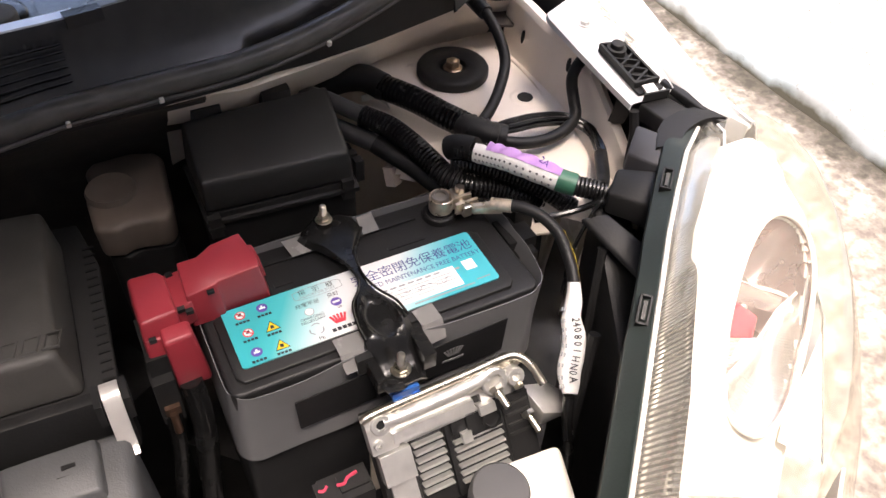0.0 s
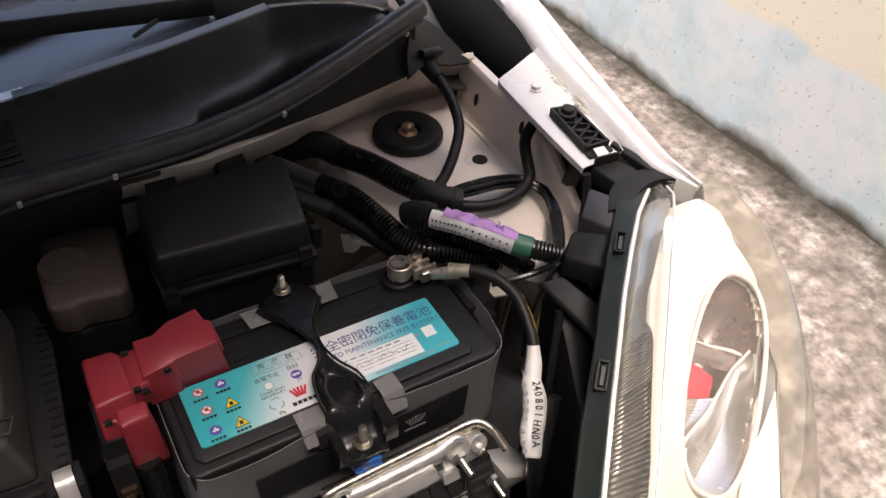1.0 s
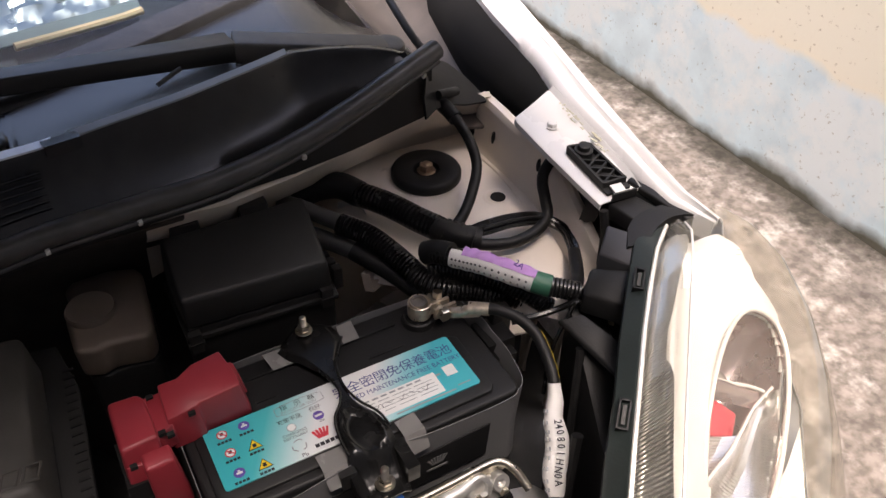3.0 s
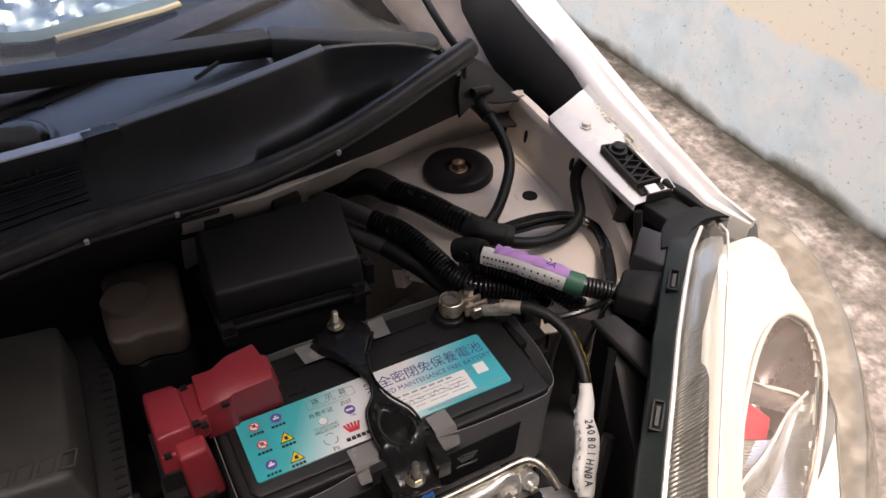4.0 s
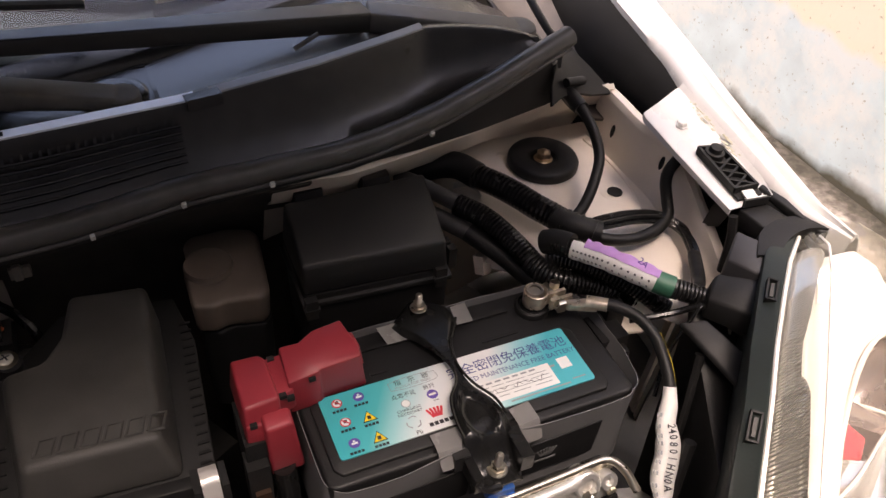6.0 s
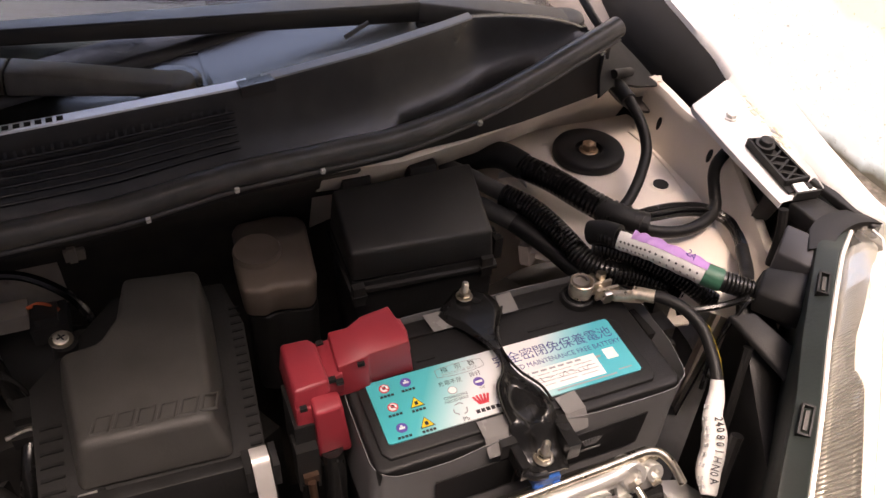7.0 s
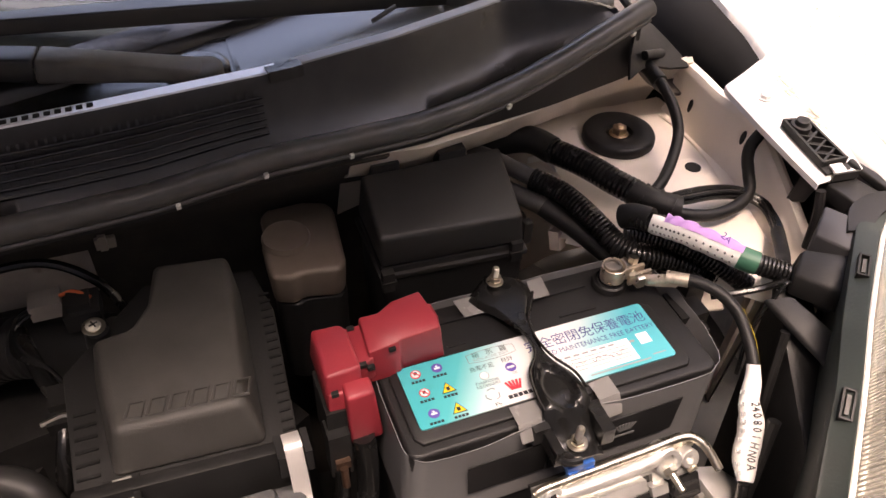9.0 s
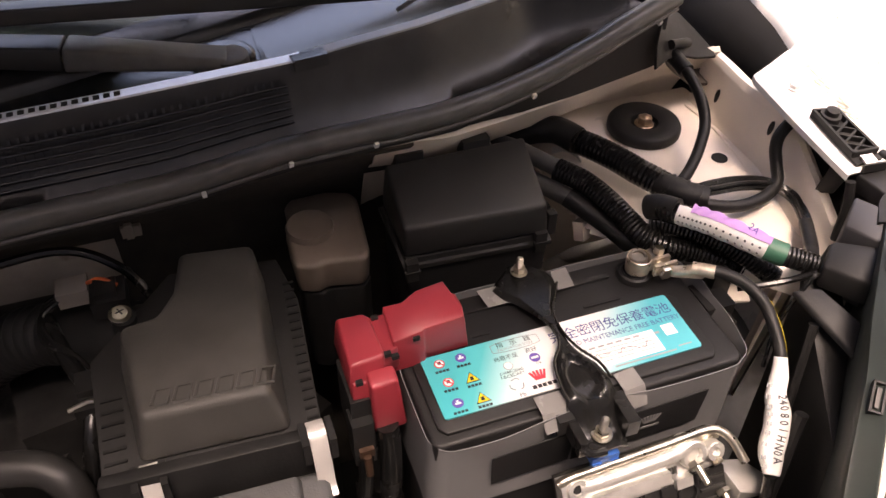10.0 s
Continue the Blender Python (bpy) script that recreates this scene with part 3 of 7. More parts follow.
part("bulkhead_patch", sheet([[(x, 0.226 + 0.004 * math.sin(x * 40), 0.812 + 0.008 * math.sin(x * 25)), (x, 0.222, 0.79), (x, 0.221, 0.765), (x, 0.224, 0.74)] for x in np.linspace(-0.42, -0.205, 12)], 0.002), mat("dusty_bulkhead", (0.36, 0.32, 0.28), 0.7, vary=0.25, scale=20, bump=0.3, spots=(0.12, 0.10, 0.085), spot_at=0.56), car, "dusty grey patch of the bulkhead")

# black trim that carries the seal
rows = []
for x in np.linspace(-0.6, 0.304, 70):
    y, z = interp(SEAL, x)
    d = interp([(-0.6, 0.017), (0.0, 0.017), (0.10, 0.018), (0.15, 0.026), (0.21, 0.040), (0.30, 0.062), (0.352, 0.068)], x)[0]
    rows.append([(x, y + 0.012, z - 0.004), (x, y + 0.002, z - 0.0085), (x, y - 0.003, z - 0.012), (x, y - 0.0035, z - d), (x, y + 0.003, z - d - 0.002)])
part("seal_carrier", sheet(rows, 0.0018), M_BLACK, car, "black plastic strip under the seal")

# cowl panel behind the seal, up to the foot of the windscreen
def glass_foot(x):
    return 0.245 + 0.42 * max(0.0, x + 0.35) ** 1.5


LIP = [(-0.60, 0.172, 0.935), (-0.24, 0.180, 0.9455), (-0.16, 0.181, 0.948), (-0.04, 0.1895, 0.949), (0.072, 0.2085, 0.952), (0.15, 0.2285, 0.9545), (0.178, 0.2375, 0.955), (0.21, 0.2345, 0.953), (0.25, 0.226, 0.9495), (0.30, 0.219, 0.946), (0.36, 0.217, 0.942)]
rows = []
for x in np.linspace(-0.6, 0.288, 96):
    ys, zs = interp(SEAL, x)
    yl, zl = interp(LIP, x)
    k = interp([(-0.6, 1), (0.178, 1), (0.22, 0.7), (0.35, 0.5)], x)[0]
    dy = yl - ys - 0.006
    yb = glass_foot(x)
    fall = 0.045 * max(0.0, (x - 0.235) / 0.053) ** 2
    zl = zl - fall * 0.25
    rows.append([(x, ys + 0.004, zs - 0.008), (x, ys + 0.006 + dy * 0.28, zs - 0.008), (x, ys + 0.006 + dy * 0.60, zs + (zl - zs) * 0.10), (x, ys + 0.006 + dy * 0.80, zs + (zl - zs) * 0.42), (x, ys + 0.006 + dy * 0.93, zs + (zl - zs) * 0.80), (x, yl - 0.0012, zl - 0.0014), (x, yl - 0.0003, zl - 0.0003),
                 (x, yl + 0.0004, zl), (x, yl + 0.0012, zl), (x, yl + 0.0066, zl), (x, yl + 0.0074, zl - 0.0004), (x, yl + 0.0085, zl - 0.002), (x, yl + 0.011, zl - 0.007), (x, yl + 0.017, zl - 0.012 * k), (x, yl + 0.4 * (yb - 0.03 - yl), zl - 0.015 * k),
                 (x, yb - 0.034, zl - 0.011 * k - fall), (x, yb - 0.031, zl - 0.004 * k - fall), (x, yb - 0.028, zl - 0.002 - fall), (x, yb - 0.003, zl + 0.004 - fall), (x, yb + 0.002, zl + 0.001 - fall)])
cowl = part("cowl_panel", sheet(rows, 0.002), M_COWL, car, "black plastic cowl panel with grille louvres")
# louvres of the air inlet, on the sloping face
for f in (0.06, 0.17, 0.28, 0.39, 0.50, 0.61):
    pts = []
    for x in np.linspace(-0.58, -0.045, 30):
        ys, zs = interp(SEAL, x)
        yl, zl = interp(LIP, x)
        pts.append(Vector((x, ys + 0.006 + (yl - ys - 0.006) * (0.50 + 0.5 * f) - 0.001, zs + (zl - zs) * (0.02 + 1.05 * f) + 0.0005)))
    part("louvre", sweep(bmesh.new(), pts, 0.0012, 6), M_COWL, cowl)
for i in range(70):
    x = -0.05 - i * 0.0062
    ys, zs = interp(SEAL, x)
    yl, zl = interp(LIP, x)
    for up, back in ((0.66, 0.88), (0.44, 0.78), (0.24, 0.69)):
        part("fin", box(-0.0011, 0.0011, -0.0022, 0.0022, -0.0045, 0.0045, 0, pose(x, ys + 0.006 + (yl - ys - 0.006) * back - 0.001, zs + (zl - zs) * up, -28, 0, 0)), M_COWL, cowl)
# square drain slots in the bright lip
for i in range(22):
    x = -0.165 - i * 0.0072
    yl, zl = interp(LIP, x)
    part("slot", box(-0.0022, 0.0022, -0.0023, 0.0023, -0.001, 0.0004, 0, pose(x, yl + 0.0052, zl + 0.0010, 3, 0, 0)), bpy.data.materials["hole_dark"], cowl)
# sky reflection on the lip painted as pale colour, duller past the joint clip
for xa, xb, m_lip, words in ((-0.6, -0.030, mat("sky_sheen_plastic", (0.74, 0.77, 0.82), 0.2, coat=1.0, vary=0.08, scale=25), "cowl edge with the sky's reflection painted in pale"),
                             (-0.018, 0.176, mat("dull_grey_plastic", (0.20, 0.205, 0.21), 0.35, vary=0.15, scale=25), "dull grey edge of the cowl end")):
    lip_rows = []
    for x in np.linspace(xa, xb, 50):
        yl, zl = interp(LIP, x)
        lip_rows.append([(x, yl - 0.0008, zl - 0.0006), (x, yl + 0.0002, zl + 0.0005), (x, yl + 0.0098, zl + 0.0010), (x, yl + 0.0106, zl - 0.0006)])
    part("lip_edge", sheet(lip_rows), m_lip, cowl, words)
# joint clip on the lip
part("joint_clip", box(-0.0135, 0.0135, -0.006, 0.006, -0.008, 0.0014, 0.0012, pose(-0.024, 0.1915, 0.9505, -6, 0, 8)), M_COWL, cowl, "raised clip at the panel joint")
# rear windscreen trim of the cowl and the recess of the wiper spindle
part("spindle_pad", merge(box(-0.150, -0.054, 0.214, 0.274, 0.922, 0.9345, 0.003), box(-0.0565, -0.053, 0.214, 0.276, 0.926, 0.9385, 0.001), box(-0.14, -0.053, 0.2725, 0.276, 0.926, 0.9385, 0.001)), M_COWL, cowl, "raised pad round the wiper spindle")

for cx_, cy_, cz_ in ((-0.085, 0.236, 0.9340), (0.284, 0.262, 0.9150)):
    part("spindle_collar", lathe([(0.026, 0), (0.026, 0.003), (0.023, 0.005), (0.018, 0.0045), (0.016, 0.008)], (cx_, cy_, cz_), (0, -0.05, 1), 36), M_COWL, cowl, "round collar of the wiper spindle")
# rubber seal with its white clips
sl = spline(SEAL, 6)
seal = part("hood_seal", sweep(bmesh.new(), sl, lambda i: 0.0098 * (1 + 0.02 * math.sin(i * 1.3)), 18), M_RUBBER, car, "fat black rubber hood seal")
part("seal_lip", sweep(bmesh.new(), [p + Vector((0, -0.006, -0.0095)) for p in sl], 0.0022, 8), M_RUBBER, seal)
for x, dy, dz in ((-0.122, -0.011, -0.008), (-0.057, -0.0135, -0.0035), (0.010, -0.0145, -0.004), (0.155, -0.0105, -0.0095), (0.292, -0.006, -0.0135)):
    y, z = interp(SEAL, x)
    part("seal_clip", box(-0.0016, 0.0016, -0.0014, 0.0014, -0.0022, 0.0022, 0.0006, pose(x, y + dy, z + dz, 20, 0, 10)), M_WHITEPL, seal, "tiny white clip")

# hood, raised over the engine bay
hood_m = pose(0, 0.300, 1.105, -50, 0, 0)
hood_rows = []
for v in np.linspace(-0.05, 1.05, 15):
    hood_rows.append([hood_m @ Vector((x, -v, 0.035 * math.cos((x + 0.36) * 1.7) + 0.02 * math.sin(v * 3) - 0.03)) for x in np.linspace(-1.13, 0.41, 24)])
hood = part("hood", sheet(hood_rows, 0.025), M_WHITE, car, "white hood propped open above the engine")

# unseen black sheet, added to cut bounce and darken reflections in the bay
blackout_rows = [[p + hood_m.to_3x3() @ Vector((0, 0, -0.03)) for p in row[2:-2]] for row in hood_rows[1:-1]]
part("hood_blackout", sheet(blackout_rows, 0.004), mat("hood_blackout_black", (0.03, 0.03, 0.03), 0.9, vary=0.2, bump=0.5, bump_scale=200), hood, "unseen black sheet added under the hood to cut bounced light")

# windscreen, its black border, the pillar and the roof behind it
def on_glass(x, v, lift=0.0):
    return (x, glass_foot(abs(x + 0.35) - 0.35) * 1.0 + 0.73 * v - lift * 0.5, 0.952 + 0.34 * v + lift * 0.85)


glass_rows = [[on_glass(x, v) for x in np.linspace(-1.02, 0.36, 24)] for v in np.linspace(0, 1, 10)]
windscreen = part("windscreen", sheet(glass_rows), M_WINDOW, car, "clear windscreen above the cowl")
part("windscreen_border", sheet([[on_glass(x, v, -0.014) for x in np.linspace(-1.02, 0.36, 24)] for v in np.linspace(-0.005, 0.20, 4)], 0.002), mat("black_ceramic", (0.008, 0.008, 0.009), 0.2, vary=0.05), windscreen, "black border of the glass")
part("pillar", sheet([[(x, y, z) for x, y, z in ((0.345, 0.50 + 0.70 * v, 0.955 + 0.34 * v), (0.385, 0.52 + 0.70 * v, 0.955 + 0.34 * v), (0.43, 0.55 + 0.68 * v, 0.93 + 0.34 * v), (0.445, 0.60 + 0.65 * v, 0.90 + 0.34 * v))] for v in np.linspace(0, 1, 6)], 0.02), M_BLACK, car, "dark windscreen pillar foot")
part("roof", sheet([[(x, y, 1.30 + 0.03 * math.sin((y - 1.15) * 1.6) - 0.04 * (x + 0.35) ** 2) for x in np.linspace(-1.0, 0.32, 10)] for y in np.linspace(1.15, 2.6, 8)], 0.02), M_WHITE, car, "white roof")
part("dashboard", sheet([[(x, 0.52, 0.90), (x, 0.62, 0.935), (x, 0.95, 0.96), (x, 1.05, 0.93), (x, 1.1, 0.6)] for x in np.linspace(-1.0, 0.33, 8)], 0.01), M_BLACK, car, "dark dashboard behind the glass")

shade = thing("sun_shade", (-0.2, 0.62, 1.02), "crinkled silver foil sunshade with pale blue lining on the dashboard", "sunshade")
random.seed(8)
def shade_foot(x):
    return interp([(-0.8, 0.16), (-0.3, 0.13), (-0.19, 0.10), (-0.10, 0.060), (-0.05, 0.036), (0.065, 0.022), (0.2, 0.02)], x)[0]
rows = [[Vector(on_glass(x, shade_foot(x) + v, -0.008 + 0.005 * noise.noise((x * 55, v * 70, 2)) + 0.003 * noise.noise((x * 140, v * 180, 4)))) for x in np.linspace(-0.60, 0.085, 150)] for v in [0.020 + 0.008 * k for k in range(44)] + [0.5, 0.6, 0.7]]
part("foil", sheet(rows, 0.001), M_FOIL, shade, "crinkled silver foil", smooth=25)
rows = [[Vector(on_glass(x, shade_foot(x) + v, -0.003 - 0.002 * random.random())) for x in np.linspace(-0.60, 0.085, 70)] for v in np.linspace(0.004, 0.020, 5)]
part("lining", sheet(rows, 0.002), M_PALEBLUE, shade, "blue-grey woven cloth border")
part("edge_binding", sweep(bmesh.new(), [Vector(on_glass(x, shade_foot(x), -0.004)) for x in np.linspace(-0.032, 0.085, 12)], 0.004, 8), M_BEIGE, shade, "beige bound edge")

# dark inner side of the fender behind the flange, and the black corner trim
rows = []
for y in np.linspace(0.150, 0.75, 16):
    a = interp(FENDER, y)[0]
    z = interp(FENDER, y)[3]
    o = interp([(0.15, 0.45), (0.215, 0.62), (0.25, 1.0)], y)[0]
    rows.append([(a + 0.003, y, z - 0.014), (a - 0.014 * o, y, z - 0.017), (a - 0.032 * o, y, z - 0.026), (a - 0.042 * o, y, z - 0.045), (a - 0.042 * o, y, z - 0.14)])
part("fender_foam", sheet(rows, 0.004), mat("black_foam", (0.007, 0.007, 0.007), 0.95, vary=0.2, spec=0.2), car, "black foam baffle inside the fender")
part("corner_trim", merge(sheet([[(0.285, 0.180, 0.888), (0.300, 0.186, 0.893), (0.318, 0.192, 0.890), (0.340, 0.197, 0.881), (0.3665, 0.203, 0.8745)],
                                 [(0.288, 0.190, 0.905), (0.303, 0.197, 0.905), (0.320, 0.206, 0.899), (0.344, 0.212, 0.887), (0.3672, 0.210, 0.8765)],
                                 [(0.298, 0.204, 0.922), (0.309, 0.214, 0.918), (0.322, 0.222, 0.908), (0.344, 0.228, 0.894), (0.366, 0.222, 0.880)],
                                 [(0.305, 0.224, 0.930), (0.314, 0.236, 0.925), (0.326, 0.244, 0.915), (0.346, 0.246, 0.901), (0.362, 0.240, 0.886)]], 0.003),
                          tube([(0.304, 0.192, 0.903), (0.318, 0.196, 0.900), (0.330, 0.203, 0.895)], 0.0045, 10)), M_BLACK, car, "black plastic corner flap at the cowl end")
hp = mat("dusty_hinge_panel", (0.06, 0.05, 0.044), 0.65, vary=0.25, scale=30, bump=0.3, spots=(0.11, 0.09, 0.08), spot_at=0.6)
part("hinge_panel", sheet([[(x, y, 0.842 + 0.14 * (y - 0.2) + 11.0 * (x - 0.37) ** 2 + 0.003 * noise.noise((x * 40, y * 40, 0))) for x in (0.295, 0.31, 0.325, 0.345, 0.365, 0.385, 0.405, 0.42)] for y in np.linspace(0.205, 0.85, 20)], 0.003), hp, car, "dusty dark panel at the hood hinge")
part("side_trim", tube([(0.325, 0.232, 0.912), (0.316, 0.255, 0.925), (0.313, 0.30, 0.945), (0.316, 0.36, 0.968), (0.325, 0.45, 1.0)], 0.004, 10), M_WIPER, car, "dark trim edge beside the windscreen")

# wheels
for wx in (0.36, -1.02):
    for wy in (0.17, 2.35):
        wh = part("wheel", lathe([(0.10, -0.06), (0.17, -0.05), (0.17, 0.05), (0.10, 0.06)], (wx, wy, 0.285), (1, 0, 0), 20), M_CAST, car)
        part("tyre", lathe([(0.19, -0.085), (0.255, -0.09), (0.29, -0.07), (0.297, 0.0), (0.29, 0.07), (0.255, 0.09), (0.19, 0.085)], (wx, wy, 0.285), (1, 0, 0), 32), M_RUBBER, wh)

# engine bay tray and dark mass below
part("undertray", box(-1.1, 0.36, -0.42, 0.26, 0.30, 0.32, 0.004), M_BLACK, car)
part("radiator_support", box(-1.1, 0.10, -0.40, -0.33, 0.35, 0.60, 0.01), M_BLACK, car)
part("body_side", box(-1.16, -1.10, -0.35, 2.4, 0.25, 0.95, 0.02), M_WHITE, car, "far side of the body")
part("lower_body", box(-1.10, 0.50, 0.70, 2.6, 0.22, 0.90, 0.03), M_WHITE, car, "cabin side below the glass")

# ---- wiper arms ----
def wiper(pivot, bend, tip, r, label):
    w = thing("wiper_arm", pivot, label, "wiper", "wipers on the cowl")
    p, b, t = Vector(pivot), Vector(bend), Vector(tip)
    def bar(a, c, wa, wc, ha, hc, rad):
        d = (c - a).normalized()
        s = d.cross(Vector((0, 0, 1))).normalized()
        u = s.cross(d)
        return hexa([a - s * wa - u * ha, a + s * wa - u * ha, a + s * wa * 0.8 + u * ha, a - s * wa * 0.8 + u * ha], [c - s * wc - u * hc, c + s * wc - u * hc, c + s * wc * 0.8 + u * hc, c - s * wc * 0.8 + u * hc], rad, 3)
    part("arm_head", bar(p, b, 0.0152 * r, 0.0158 * r, 0.0042, 0.009, 0.003), M_ARM, w, "broad black wiper arm head")
    d = (t - b).normalized()
    part("arm", bar(b + d * 0.001, t, 0.0150 * r, 0.0075 * r, 0.0085, 0.005, 0.002), M_WIPER, w)
    part("hinge_pin", lathe([(0.0022, -0.011), (0.0022, 0.011)], b, d.cross(Vector((0, 0, 1))), 10), M_STEEL, w)
    part("pivot_cap", lathe([(0.0148 * r, -0.006), (0.0150 * r, -0.002), (0.0142 * r, 0.0026), (0.0122 * r, 0.0038), (0.006 * r, 0.0040)], p, (0, -0.05, 1), 36), M_ARM, w, "round cap over the spindle")
    part("rivet", lathe([(0.002, 0), (0.0015, 0.0008)], b + d * 0.09 + Vector((0, -0.006, 0.0055)), (0, -0.5, 1), 8), M_STEEL, w)
    return w


wiper((-0.081, 0.2165, 0.9460), (-0.196, 0.2425, 0.957), (-0.62, 0.325, 1.0), 1.0, "black wiper arm resting across the cowl")
wb = wiper((0.278, 0.247, 0.936), (0.139, 0.280, 0.952), (-0.31, 0.243, 0.998), 1.15, "long black wiper arm lying over the cowl")
part("wiper_blade", merge(tube([(-0.09, 0.300, 0.985), (-0.22, 0.312, 0.993), (-0.45, 0.332, 1.004)], 0.0045, 8), tube([(0.062, 0.243, 0.95), (0.085, 0.25, 0.957)], 0.002, 6)), M_RUBBER, wb, "black rubber wiper blade")

# ---- battery ----
battery = thing("car_battery", (0.11, -0.015, 0.60), "black sealed car battery with a teal and white label", "battery")
BX0, BX1, BY0, BY1, TOP = -0.013, 0.231, -0.073, 0.052, 0.796
def rounded(x0, x1, y0, y1, r, n=5):
    out = []
    for cx_, cy_, a0 in ((x1 - r, y1 - r, 0), (x0 + r, y1 - r, 90), (x0 + r, y0 + r, 180), (x1 - r, y0 + r, 270)):
        out += [(cx_ + r * math.cos(radians(a0 + 90 * k / n)), cy_ + r * math.sin(radians(a0 + 90 * k / n))) for k in range(n + 1)]
    return out


part("case", prism(rounded(BX0, BX1, BY0, BY1, 0.006), 0.60, 0.775, 0.002), M_CASE, battery, "black battery case")
part("lid", prism(rounded(BX0 - 0.001, BX1 + 0.001, BY0 - 0.001, BY1 + 0.001, 0.008), 0.7755, TOP, 0.003, 3), M_CASE, battery, "black moulded lid")
part("lid_plateau", prism([(0.0, 0.0015), (-0.007, -0.004), (-0.007, -0.060), (-0.002, -0.0665), (0.209, -0.0665), (0.2135, -0.061), (0.2135, -0.004), (0.207, 0.0015)], TOP - 0.001, 0.7990, 0.0012), M_CASE, battery)
for i, (xa, xb) in enumerate(((0.045, 0.06), (0.14, 0.172))):
    part("lid_rib", box(xa, xb, 0.010, 0.0125, TOP - 0.0005, TOP + 0.0012, 0.0005), M_CASE, battery)
part("vent_strip", box(0.035, 0.175, 0.034, 0.0375, TOP - 0.0005, TOP + 0.002, 0.0008), M_CASE, battery)
# grey sheet wrapped round the sides, standing a little proud of the lid
def wrap_line(z, out, lift):
    pts = []
    for x, y in rounded(BX0 - out, BX1 + out, BY0 - out, BY1 + out, 0.016, 7):
        pts.append((x, y))
    dense = []
    for (xa, ya), (xb, yb) in zip(pts, pts[1:] + pts[:1]):
        m = max(1, int(math.hypot(xb - xa, yb - ya) / 0.012))
        dense += [(xa + (xb - xa) * k / m, ya + (yb - ya) * k / m) for k in range(m)]
    res = []
    for x, y in dense:
        u = (x - BX0) / (BX1 - BX0)
        bulge = 0.0
        if y < BY0:
            bulge = -lift * 0.0045 * (max(0, math.sin(u * 2.4 * math.pi)) if u < 0.42 else max(0, math.sin((u - 0.55) / 0.45 * math.pi)))
        right = lift * 0.011 * max(0, math.sin((y - BY0 + 0.01) / 0.125 * math.pi)) if x > BX1 else 0.0
        dip = -0.006 * lift * (max(0, 1 - abs(u) / 0.3) + 0.6 * max(0, 1 - abs(u - 1) / 0.25)) if y < 0 else 0.0
        res.append((x + right + 0.0012 * noise.noise((x * 30, y * 30, z * 10)), y + bulge + 0.0012 * noise.noise((x * 30, y * 30, z * 10 + 7)), z + dip))
    return res
band = [wrap_line(0.7995, 0.0035, 1.0), wrap_line(0.790, 0.0035, 0.8), wrap_line(0.775, 0.0035, 0.45), wrap_line(0.755, 0.0035, 0.2), wrap_line(0.735, 0.0042, 0), wrap_line(0.716, 0.0045, 0)]
band = [row + [row[0]] for row in band]
part("wrap_sheet", sheet(band, 0.0006), M_WRAP, battery, "grey plastic sheet wrapped round the case", smooth=60)
for xa, xb, za, zb in ((0.026, 0.0885, 0.740, 0.779), (0.0895, 0.1165, 0.740, 0.780), (0.1175, 0.198, 0.739, 0.781)):
    o = [(xa + 0.002, BY0 - 0.0062, za), (xb, BY0 - 0.0062, za + 0.002), (xb + 0.001, BY0 - 0.0080, zb), (xa, BY0 - 0.0080, zb - 0.003)]
    part("wrap_window", hexa([(x, y + 0.0002, z) for x, y, z in o], [(x, y - 0.0006, z) for x, y, z in o]), M_CASE, battery, "black panel showing through the wrap")
# brand mark on the front, drawn as a plain fan
fan = bmesh.new()
for k in range(7):
    a = (k - 3) * 0.17
    add_box(fan, -0.0007, 0.0007, -0.0005, 0, 0.002, 0.0105, pose(0.152 + 0.001 * (k - 3), BY0 - 0.0090, 0.7605, 0, math.degrees(a), 0))
add_box(fan, 0.143, 0.161, BY0 - 0.0095, BY0 - 0.0090, 0.756, 0.7585)
part("front_mark", fan, mat("faint_grey_print", (0.12, 0.12, 0.12), 0.5, vary=0.1), battery, "grey fan-shaped mark")
# clear tape strips over the wrap's edge
def tape(p, fold):
    """A strip over four corner points of the lid, folded down over the edge where fold is given."""
    rows = [[Vector((*p[0], TOP + 0.0062)), Vector((*p[1], TOP + 0.0062))], [Vector((*p[2], TOP + 0.0056)), Vector((*p[3], TOP + 0.0056))]]
    if fold:
        rows.append([Vector((p[2][0], p[2][1] - 0.006, TOP - 0.002)), Vector((p[3][0], p[3][1] - 0.006, TOP - 0.002))])
        rows.append([Vector((p[2][0] + 0.001, p[2][1] - 0.0085, TOP - 0.002 - fold)), Vector((p[3][0], p[3][1] - 0.0085, TOP - 0.002 - fold))])
    part("tape_strip", sheet(rows, 0.0004), M_CLEARTAPE, battery, "strip of greyish clear tape")
tape(((0.064, -0.060), (0.090, -0.060), (0.064, -0.0755), (0.082, -0.0755)), 0.004)
tape(((0.127, -0.060), (0.144, -0.058), (0.128, -0.0755), (0.145, -0.074)), 0.006)
tape(((0.129, 0.051), (0.143, 0.052), (0.127, 0.031), (0.141, 0.031)), 0)
tape(((0.064, 0.050), (0.082, 0.050), (0.067, 0.031), (0.084, 0.031)), 0)

